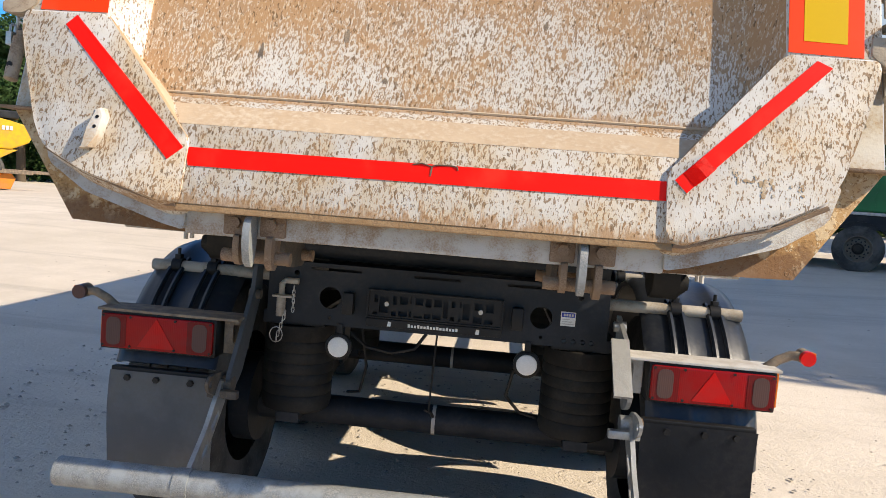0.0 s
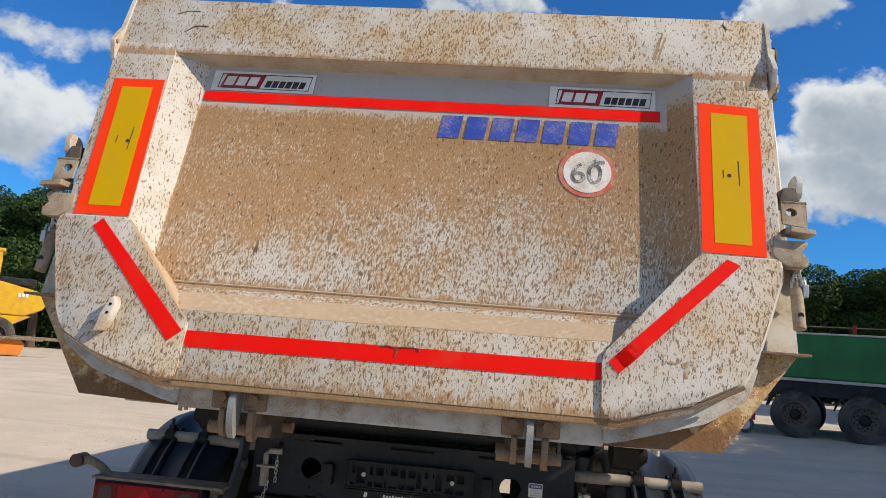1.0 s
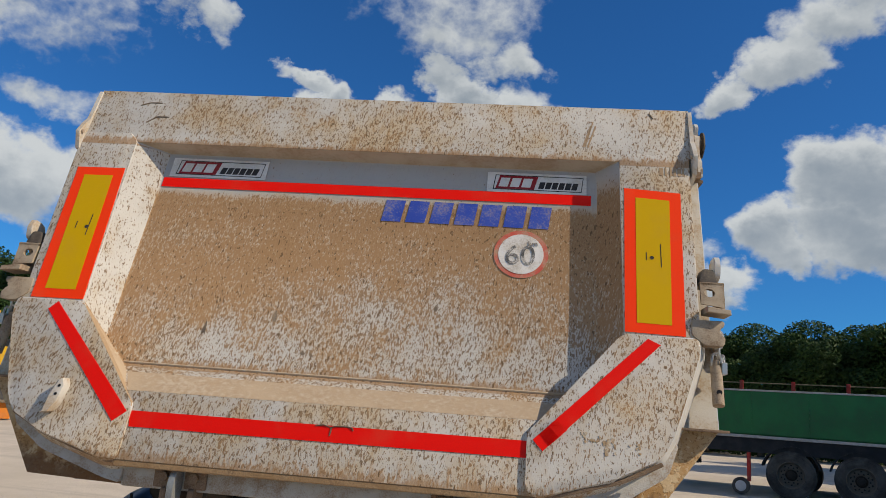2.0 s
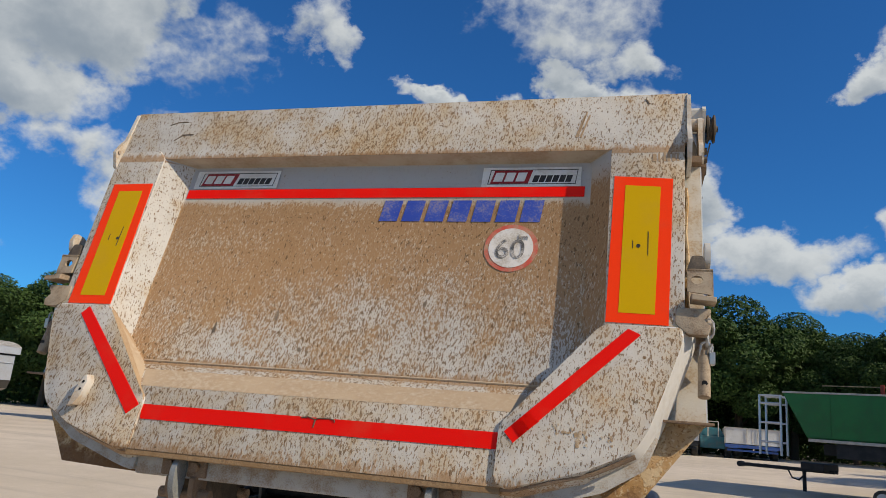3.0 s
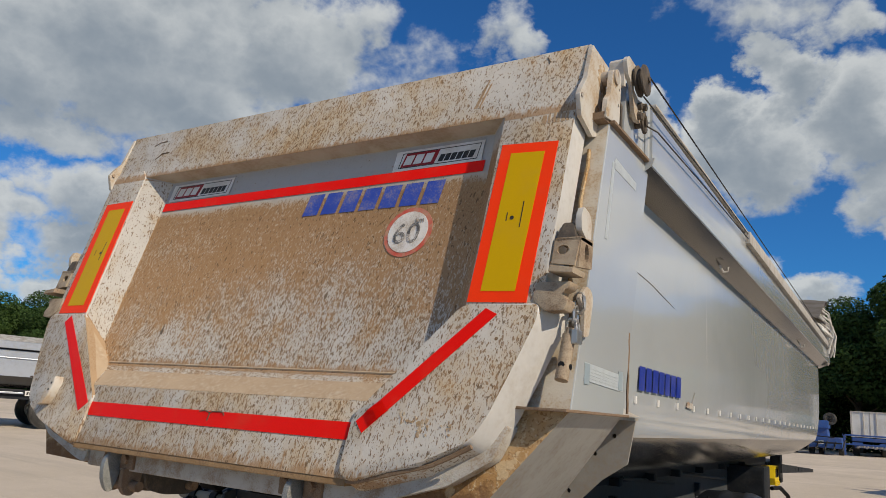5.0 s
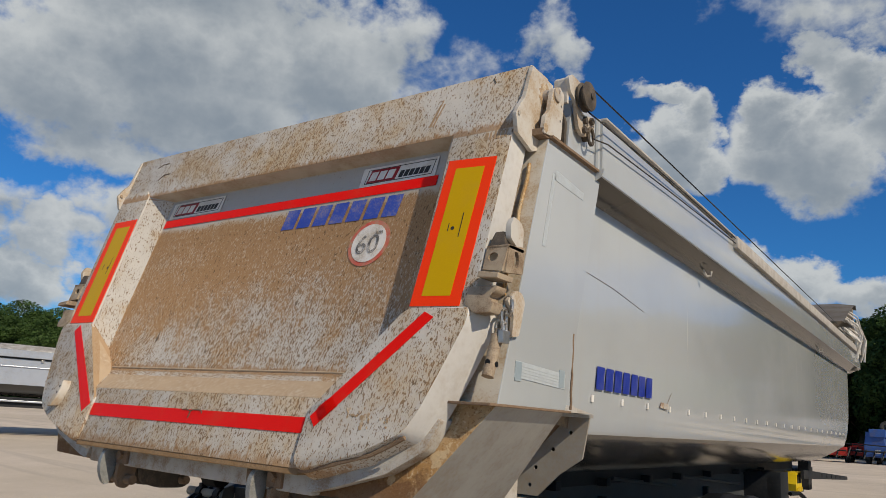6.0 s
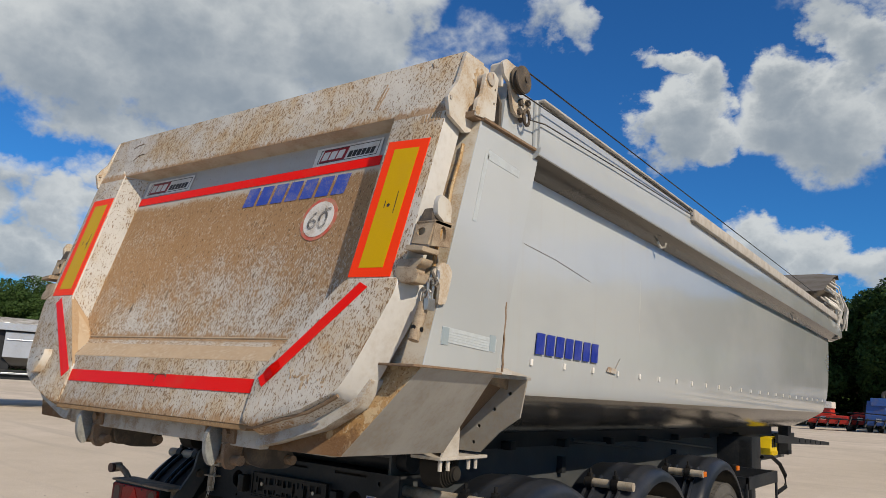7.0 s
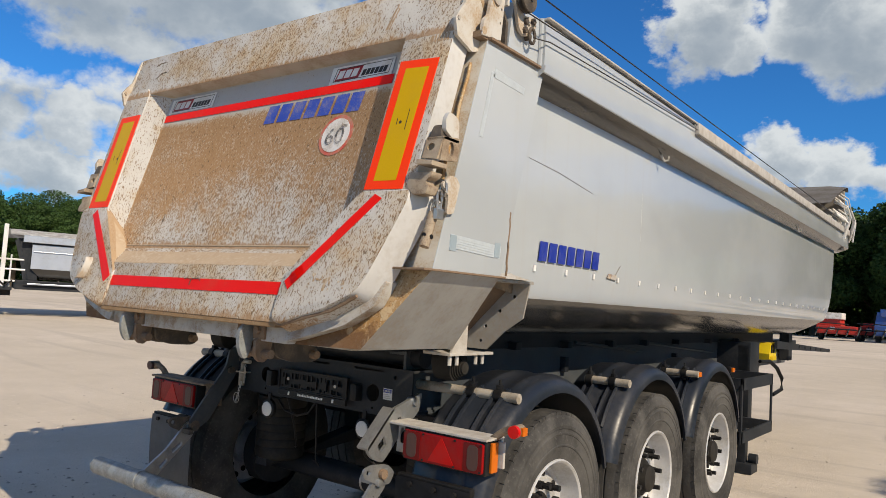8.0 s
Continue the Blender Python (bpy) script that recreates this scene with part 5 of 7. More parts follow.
# gusset and tipping bearing at each rear corner
def gusset(bm):
    prism(bm, [(1.195, 1.663), (1.166, 1.502), (1.068, 1.435), (0.975, 1.345), (0.83, 1.345), (0.83, 1.66)], XZ, 0.984, 0.994, 0.0, holes=(ring_pts(1.115, 1.60, 0.009, 8), ring_pts(1.04, 1.53, 0.009, 8), ring_pts(0.965, 1.455, 0.009, 8), ring_pts(0.94, 1.385, 0.009, 8)))
    prism(bm, [(0.64, 1.66), (1.02, 1.66), (1.02, 1.672), (0.64, 1.672)], YZ, 1.0, 1.195)


both("gusset", gusset, FLANK, trailer, "bolt-holed grey gusset plate", False)


def gusset_foot(bm):
    box(bm, (0.82, 0.70, 1.318), (0.975, 1.05, 1.332), 0.003)
    prism(bm, [(0.72, 1.332), (0.84, 1.332), (0.84, 1.50)], YZ, 0.955, 0.965)
    for y in (0.725, 0.78, 0.93, 0.985):
        rod(bm, (0.955, y, 1.325), (0.955, y, 1.275), 0.009, 8)


both("gusset_foot", gusset_foot, GREYTUBE, trailer, "pale bolted bearing plate", False)


def bearing(bm):
    prism(bm, rounded([(0.785, 1.318), (0.945, 1.318), (0.935, 1.25), (0.90, 1.20), (0.835, 1.19), (0.795, 1.24)], 0.03, 3), YZ, 0.80, 0.90, 0.006)
    for k in range(5):
        rod(bm, (0.90 + 0.009 * k, 0.868, 1.256), (0.907 + 0.009 * k, 0.868, 1.256), 0.056 - 0.007 * k, 24)


both("tipping_bearing", bearing, BAG, trailer, "greasy steel tipping bearing")

# ---- chassis, running gear and rear lamps ----
bm = bmesh.new()
prism(bm, [(-0.66, 0.975), (0.66, 0.975), (0.66, 1.215), (-0.66, 1.215)], XZ, 0.838, 0.848, 0.0,
      holes=(ring_pts(-0.413, 1.083, 0.043, 24), ring_pts(0.407, 1.080, 0.043, 24), [(-0.495, 1.188), (-0.295, 1.188), (-0.295, 1.199), (-0.495, 1.199)],
             [(-0.091, 1.188), (0.088, 1.188), (0.088, 1.199), (-0.091, 1.199)], [(0.27, 1.188), (0.47, 1.188), (0.47, 1.199), (0.27, 1.199)],
             ring_pts(0.55, 1.17, 0.011, 8), ring_pts(-0.55, 1.17, 0.011, 8), ring_pts(-0.41, 1.005, 0.007, 8), ring_pts(0.41, 1.005, 0.007, 8),
             ring_pts(0.50, 1.0, 0.01, 8), ring_pts(0.535, 1.0, 0.01, 8), ring_pts(0.57, 1.0, 0.01, 8), ring_pts(0.605, 1.0, 0.01, 8)))
rear_plate = part("rear_cross_plate", bm, CHASSIS, trailer, "dark holed rear cross plate")
bm = bmesh.new()
rod(bm, (-0.66, 0.93, 1.275), (0.66, 0.93, 1.275), 0.052, 20)
box(bm, (-0.66, 0.848, 1.20), (0.66, 1.0, 1.213), 0.003)
box(bm, (-0.66, 0.848, 0.975), (0.66, 0.90, 0.985), 0.003)
part("cross_tube", bm, CHASSIS, trailer, "", True)


def beams(bm):
    box(bm, (0.49, 0.85, 1.285), (0.60, 9.0, 1.305), 0.003)
    box(bm, (0.585, 0.85, 1.0), (0.600, 9.0, 1.29), 0.002)
    box(bm, (0.48, 0.85, 0.985), (0.61, 7.6, 1.003), 0.003)


both("frame_beam", beams, FRAME, trailer, "blue-black frame beam", False)
bm = bmesh.new()
for y in (1.3, 2.6, 3.9, 5.4, 7.2):
    box(bm, (-0.535, y, 1.05), (0.535, y + 0.09, 1.2), 0.01)
pieces("cross_member", bm, CHASSIS, trailer)


def runner(bm):
    box(bm, (0.47, 0.72, 1.305), (0.62, 8.2, 1.402), 0.004)


both("body_runner", runner, CHASSIS, trailer, "dark runner under the tub", False)


def rods(bm):
    rod(bm, (0.63, 2.6, 1.335), (0.64, 3.75, 1.255), 0.011, 8)
    rod(bm, (0.63, 3.8, 1.325), (0.64, 5.6, 1.21), 0.011, 8)


both("side_rod", rods, FRAME, trailer, "thin dark stay rod", True, pieces)


def sub_frame(bm):
    for y in (1.05, 1.75, 2.4, 3.1, 3.75, 4.5, 5.4, 6.4):
        box(bm, (0.60, y, 1.30), (0.68, y + 0.06, 1.345), 0.004)
    for y, z in ((2.45, 1.2), (4.55, 1.18)):
        box(bm, (0.548, y, z - 0.06), (0.64, y + 0.05, z + 0.04), 0.005)


both("frame_bracket", sub_frame, CHASSIS, trailer, "", True, pieces)

# number plate carrier (bare) with its cut-outs
bm = bmesh.new()
rng = random.Random(21)
cuts = []
x0 = -0.238
while x0 < 0.205:
    w = rng.choice((0.010, 0.018, 0.026, 0.034))
    if rng.random() < 0.65:
        za, zb = sorted((rng.uniform(1.041, 1.066), rng.uniform(1.084, 1.097)))
        cuts.append([(x0, 1.041), (x0 + w, 1.041), (x0 + w, za), (x0, za)] if za - 1.041 > 0.008 else [(x0, 1.041), (x0 + w, 1.041), (x0 + w, 1.058), (x0, 1.058)])
        cuts.append([(x0 + 0.004, zb), (x0 + w, zb), (x0 + w, 1.118), (x0 + 0.004, 1.118)])
    else:
        cuts.append([(x0, 1.05), (x0 + w, 1.05), (x0 + w, 1.112), (x0, 1.112)])
    x0 += w + rng.choice((0.006, 0.009, 0.014))
prism(bm, [(-0.257, 1.027), (0.257, 1.027), (0.257, 1.135), (-0.257, 1.135)], XZ, 0.806, 0.814, 0.0, holes=cuts)
for z in (1.027, 1.131):
    box(bm, (-0.26, 0.80, z), (0.26, 0.816, z + 0.007), 0.002)
for x in (-0.262, 0.255):
    box(bm, (x, 0.80, 1.027), (x + 0.007, 0.816, 1.138), 0.002)
carrier = part("plate_carrier", bm, BLACK, rear_plate, "empty black plastic number plate carrier")
bm = bmesh.new()
prism(bm, [(-0.26, 0.995), (0.26, 0.995), (0.26, 1.026), (-0.26, 1.026)], XZ, 0.798, 0.812, 0.003)
strip = part("carrier_strip", bm, BLACK, rear_plate)
bm = bmesh.new()
for k in range(16):
    x0 = -0.098 + 0.0122 * k
    prism(bm, [(x0, 1.003), (x0 + 0.0085, 1.003), (x0 + 0.0085, 1.0125 + 0.003 * (k % 3 == 0)), (x0, 1.0125 + 0.003 * (k % 3 == 0))], XZ, 0.7968, 0.7982)
for x0 in (-0.178, 0.16):
    prism(bm, [(x0, 1.0), (x0 + 0.014, 1.0), (x0 + 0.016, 1.017), (x0 + 0.004, 1.019)], XZ, 0.7968, 0.7982)
pieces("strip_print", bm, WHITE, rear_plate, "white bar of small print")
for x in (-0.185, 0.175):
    bm = bmesh.new()
    rod(bm, (x, 0.80, 1.085), (x, 0.815, 1.085), 0.009, 10)
    part("screw", bm, STEEL, rear_plate)
bm = bmesh.new()
for x in (-0.335, 0.315):
    box(bm, (x - 0.022, 0.79, 1.03), (x + 0.022, 0.838, 1.115), 0.008)
pieces("plate_lamp", bm, BLACK, rear_plate, "", True)
bm = bmesh.new()
prism(bm, [(0.480, 1.058), (0.536, 1.058), (0.536, 1.112), (0.480, 1.112)], XZ, 0.8352, 0.838)
part("inspection_sticker", bm, WHITE, rear_plate, "small white and blue inspection sticker")
bm = bmesh.new()
prism(bm, [(0.483, 1.092), (0.533, 1.092), (0.533, 1.109), (0.483, 1.109)], XZ, 0.8338, 0.8354)
part("sticker_band", bm, BLUE, rear_plate)
bm = bmesh.new()
for k in range(4):
    prism(bm, [(0.49 + k * 0.010, 1.096), (0.497 + k * 0.010, 1.096), (0.497 + k * 0.010, 1.105), (0.49 + k * 0.010, 1.105)], XZ, 0.8326, 0.834)
for k in range(3):
    prism(bm, [(0.486, 1.064 + k * 0.009), (0.53 - 0.008 * k, 1.064 + k * 0.009), (0.53 - 0.008 * k, 1.067 + k * 0.009), (0.486, 1.067 + k * 0.009)], XZ, 0.8338, 0.8354)
pieces("sticker_print", bm, GREYTUBE, rear_plate)

# white reflectors under the plate
for x in (-0.366, 0.366):
    bm = bmesh.new()
    lathe(bm, [(0.852, 0.03), (0.846, 0.052), (0.826, 0.052), (0.820, 0.044)], 28, axis="y")
    for v in bm.verts:
        v.co += Vector((x, 0, 0.896))
    box(bm, (x - 0.012, 0.83, 0.945), (x + 0.012, 0.842, 0.985), 0.002)
    rf = part("reversing_reflector", bm, BLACK, trailer, "round lamp with a pale lens in a black rubber ring", True)
    bm = bmesh.new()
    lathe(bm, [(0.822, 0.041), (0.816, 0.038), (0.812, 0.025)], 28, axis="y")
    for v in bm.verts:
        v.co += Vector((x, 0, 0.896))
    part("lens", bm, CATSEYE, rf, "pale faceted lens", True)

# cable loops and drop wire
bm = bmesh.new()
tube(bm, [(-0.33, 0.87, 0.95), (-0.26, 0.86, 0.90), (-0.16, 0.86, 0.885), (-0.07, 0.86, 0.91), (-0.03, 0.87, 0.97)], 0.007, 6)
tube(bm, [(0.32, 0.88, 0.86), (0.30, 0.93, 0.74), (0.36, 1.0, 0.66), (0.43, 1.05, 0.63)], 0.007, 6)
tube(bm, [(-0.29, 0.9, 0.97), (-0.27, 0.95, 0.8), (-0.30, 1.0, 0.68), (-0.36, 1.05, 0.66)], 0.006, 6)
tube(bm, [(0.015, 0.835, 0.98), (0.005, 0.86, 0.75), (0.002, 0.87, 0.66)], 0.004, 6)
tube(bm, [(-0.015, 0.87, 0.67), (0.01, 0.87, 0.662), (0.02, 0.88, 0.64)], 0.007, 6)
pieces("cable", bm, BLACK, trailer, "hanging black cable", True)
# towing pin with chain
bm = bmesh.new()
tube(bm, [(-0.535, 0.815, 1.14), (-0.585, 0.815, 1.14), (-0.60, 0.815, 1.125), (-0.60, 0.815, 1.03)], 0.012, 10)
rod(bm, (-0.60, 0.815, 1.085), (-0.60, 0.815, 1.0), 0.018, 12)
box(bm, (-0.63, 0.79, 1.075), (-0.55, 0.838, 1.083), 0.002)
part("drop_pin", bm, DUSTTUBE, trailer, "bent pale steel pin", True)
bm = bmesh.new()
for k in range(13):
    chain_link(bm, (-0.545 - 0.006 * k * (k > 5) * 0.8, 0.79, 1.115 - 0.0165 * k), 0.024, 0.010, 0.0018, (1, 0, 0) if k % 2 else (0, 1, 0), 8)
tube(bm, [(-0.605 + 0.025 * math.cos(a), 0.79, 0.93 + 0.03 * math.sin(a)) for a in [k * math.pi / 6 for k in range(12)]], 0.002, 5, closed=True)
pieces("chain_link", bm, STEEL, trailer)

# air bags, axles, suspension arms
def airbag(bm):
    prof = [(0.545, 0.09), (0.55, 0.125), (0.562, 0.142), (0.59, 0.149)]
    for k in range(6):
        z = 0.625 + 0.046 * k
        prof += [(z, 0.149), (z + 0.004, 0.1465), (z + 0.008, 0.149)]
    prof += [(0.925, 0.148), (0.935, 0.10)]
    lathe(bm, prof, 32, axis="z")


for y in (1.14, 2.45, 3.76):
    for s in (-1, 1):
        bm = bmesh.new()
        airbag(bm)
        for v in bm.verts:
            v.co += Vector((s * 0.60, y, 0))
        part("air_bag", bm, BAG, trailer, "dusty ribbed rubber air bag", True)
        bm = bmesh.new()
        box(bm, (s * 0.60 - 0.13, y - 0.13, 0.93), (s * 0.60 + 0.13, y + 0.13, 0.985), 0.006)
        prism(bm, [(y - 0.14, 0.52), (y + 0.75, 0.60), (y + 0.75, 0.70), (y + 0.1, 0.56), (y - 0.14, 0.56)], lambda u, v, d: (s * 0.60 + d, u, v), -0.05, 0.05, 0.008)
        box(bm, (s * 0.60 - 0.07, y + 0.62, 0.60), (s * 0.60 + 0.07, y + 0.78, 0.99), 0.006)
        part("trailing_arm", bm, CHASSIS, trailer)
WHEEL_Y = (1.30, 2.61, 3.92)
for y in WHEEL_Y:
    bm = bmesh.new()
    rod(bm, (-0.86, y, 0.50), (0.86, y, 0.50), 0.066, 20)
    rod(bm, (-0.008, y, 0.50), (0.008, y, 0.50), 0.0675, 20, mi=1)
    for s in (-1, 1):
        rod(bm, (s * 0.80, y, 0.53), (s * 0.89, y, 0.53), 0.2, 24)
    part("axle", bm, [CHASSIS, GREYTUBE], trailer, "dark axle tube", True)


# wheel, lying along x with its outer face at +x
def make_wheel(rim_mat, rubber):
    w = new("wheel")
    R = 0.53
    bm = bmesh.new()
    lathe(bm, [(-0.17, 0.295), (-0.185, 0.33), (-0.19, 0.42), (-0.18, 0.49), (-0.16, 0.522), (-0.13, R), (-0.082, R), (-0.08, R - 0.012), (-0.072, R - 0.012), (-0.07, R), (-0.002, R),
               (0.0, R - 0.012), (0.008, R - 0.012), (0.01, R), (0.07, R), (0.072, R - 0.012), (0.08, R - 0.012), (0.082, R), (0.13, R), (0.16, 0.522), (0.18, 0.492), (0.186, 0.468), (0.191, 0.464), (0.191, 0.45), (0.187, 0.445), (0.190, 0.432), (0.193, 0.429), (0.193, 0.421), (0.190, 0.418), (0.191, 0.375), (0.1935, 0.372), (0.1935, 0.365), (0.189, 0.361), (0.186, 0.342), (0.175, 0.318), (0.17, 0.295)], 56, caps=False)
    # shoulder blocks of the tread
    for k in range(60):
        c = Matrix.Rotation(2 * math.pi * k / 60, 4, "X")
        b0 = len(bm.verts)
        box(bm, (0.12, -0.0255, 0.50), (0.167, 0.0255, 0.5275))
        bm.verts.ensure_lookup_table()
        for v in bm.verts[b0:]:
            v.co = c @ v.co
    part("tyre", bm, rubber, w, "dusty black tyre", True)
    bm = bmesh.new()
    lathe(bm, [(0.168, 0.302), (0.176, 0.300), (0.180, 0.292), (0.172, 0.283), (0.15, 0.279), (0.10, 0.270), (0.075, 0.258), (0.066, 0.238), (0.078, 0.20), (0.083, 0.165), (0.080, 0.13), (0.02, 0.128), (0.02, 0.05)], 48, caps=False)
    for k in range(10):
        a = 2 * math.pi * (k + 0.5) / 10
        y, z = 0.213 * math.cos(a), 0.213 * math.sin(a)
        rod(bm, (0.064, y, z), (0.077, y, z), 0.021, 12, mi=1)
    part("rim", bm, [rim_mat, BLACK], w, "dusty steel rim with round hand holes", True)
    bm = bmesh.new()
    lathe(bm, [(0.03, 0.128), (0.085, 0.124), (0.105, 0.108), (0.11, 0.085), (0.145, 0.082), (0.155, 0.07), (0.157, 0.03)], 28)
    part("hub", bm, BAG, w, "greasy dark hub", True)
    for k in range(10):
        a = 2 * math.pi * k / 10
        bm = bmesh.new()
        y, z = 0.168 * math.cos(a), 0.168 * math.sin(a)
        rod(bm, (0.078, y, z), (0.115, y, z), 0.020, 6)
        rod(bm, (0.115, y, z), (0.155, y, z), 0.015, 8)
        part("wheel_nut", bm, BLACK, w)
    return w


proto = make_wheel(RIM, RUBBER)
dusty_wheel = make_wheel(DUSTRIM, RUBBER)
dusty_wheel_used = []
first = True
for y in WHEEL_Y:
    for s in (-1, 1):
        m = pose(s * 1.035, y, 0.53, 17 * y, 0, 0 if s > 0 else 180)
        if first:
            proto.matrix_basis = m
            w = proto
            first = False
        else:
            w = copy_thing(proto, m)
        w.parent = trailer


# mudguards
def mudguard(bm, y, a0, a1):
    cz, n = 0.56, 26
    lines = []
    for k in range(n + 1):
        a = radians(a0 + (a1 - a0) * k / n)
        row = []
        for x, r in ((0.80, 0.640), (0.83, 0.662), (0.93, 0.666), (0.94, 0.672), (0.97, 0.672), (0.98, 0.666), (1.08, 0.666), (1.09, 0.672), (1.12, 0.672), (1.13, 0.666), (1.15, 0.663), (1.185, 0.648), (1.203, 0.618), (1.207, 0.588), (1.193, 0.588), (1.182, 0.622), (1.145, 0.645), (0.83, 0.648), (0.81, 0.625)):
            row.append(bm.verts.new((x, y + r * math.cos(a), cz + r * math.sin(a))))
        lines.append(row)
    m = len(lines[0])
    for i in range(n):
        for k in range(m):
            bm.faces.new((lines[i][k], lines[i][(k + 1) % m], lines[i + 1][(k + 1) % m], lines[i + 1][k]))
    bm.faces.new(lines[0])
    bm.faces.new(list(reversed(lines[-1])))


for i, y in enumerate(WHEEL_Y):
    bm = bmesh.new()
    mudguard(bm, y, 14, 159 if i == 0 else 166)
    part("mudguard", mirror(bm), PLASTIC, trailer, "dark blue-grey plastic mudguard", True)
    bm.free()
    bm = bmesh.new()
    mudguard(bm, y, 14, 174 if i == 0 else 166)
    part("mudguard", bm, PLASTIC, trailer, "dark blue-grey plastic mudguard", True)


def guard_tube(bm, y):
    rod(bm, (0.60 if y < 1 else 0.90, y, 1.14), (1.185, y, 1.14), 0.024, 14)


def guard_clamp(bm, y):
    for x in (0.93, 1.08):
        lathe(c := bmesh.new(), [(-0.02, 0.024), (-0.02, 0.034), (0.02, 0.034), (0.02, 0.024)], 16, caps=False)
        for v in c.verts:
            v.co += Vector((x, y, 1.14))
        me = bpy.data.meshes.new("clamp")
        c.to_mesh(me)
        c.free()
        bm.from_mesh(me)
        bpy.data.meshes.remove(me)
        box(bm, (x - 0.012, y - 0.016, 1.168), (x + 0.012, y + 0.016, 1.19), 0.003)
        rod(bm, (x, y, 1.188), (x, y, 1.215), 0.007, 8)
        box(bm, (x - 0.015, y - 0.012, 1.092), (x + 0.015, y + 0.012, 1.112), 0.003)


def guard_strap(bm, y, cy):
    """Raised straps running down the back of a mudguard under its carrier tube."""
    for x in (0.93, 1.08):
        for dx in (-0.024, 0.024):
            pts = []
            for k in range(9):
                a = radians(116 + 34 * k / 8)
                pts.append((x + dx, cy + 0.676 * math.cos(a), 0.56 + 0.676 * math.sin(a)))
            tube(bm, pts, 0.011, 6)


for y in (0.96, 2.22, 3.48):
    both("guard_tube", lambda bm, y=y: guard_tube(bm, y), DUSTTUBE, trailer, "dust-stained grey mudguard carrier tube")
    both("guard_clamp", lambda bm, y=y: guard_clamp(bm, y), BLACK, trailer, "black tube clamp", True, pieces)
for y in WHEEL_Y:
    both("guard_strap", lambda bm, y=y: guard_strap(bm, y, y), PLASTIC, trailer, "moulded strap rib on the mudguard", True, pieces)

# mud flaps
for s in (-1, 1):
    bm = bmesh.new()
    cols = 9
    g = []
    for j in range(7):
        z = 0.778 - 0.43 * j / 6
        g.append([bm.verts.new((s * (0.772 + 0.40 * k / (cols - 1)) + 0.004 * math.sin(k * 1.9 + j), 0.620 + 0.008 * math.sin(k * 1.25 + 0.4) * (j / 6) + 0.015 * (j / 6) ** 2, z)) for k in range(cols)])
    for j in range(6):
        for k in range(cols - 1):
            bm.faces.new((g[j][k], g[j][k + 1], g[j + 1][k + 1], g[j + 1][k]))
    bmesh.ops.solidify(bm, geom=bm.faces[:], thickness=0.006)
    part("mud_flap", bm, FLAP if s < 0 else PLASTIC, trailer, "grey rubber mud flap, faded and dusty" if s < 0 else "dark rubber mud flap", True)
    bm = bmesh.new()
    box(bm, (min(s * 0.775, s * 1.17), 0.6285, 0.752), (max(s * 0.775, s * 1.17), 0.66, 0.79), 0.004)
    for x in (0.86, 0.99, 1.10):
        rod(bm, (s * x, 0.606, 0.755), (s * x, 0.635, 0.755), 0.012, 6)
    part("flap_rail", bm, BLACK, trailer)

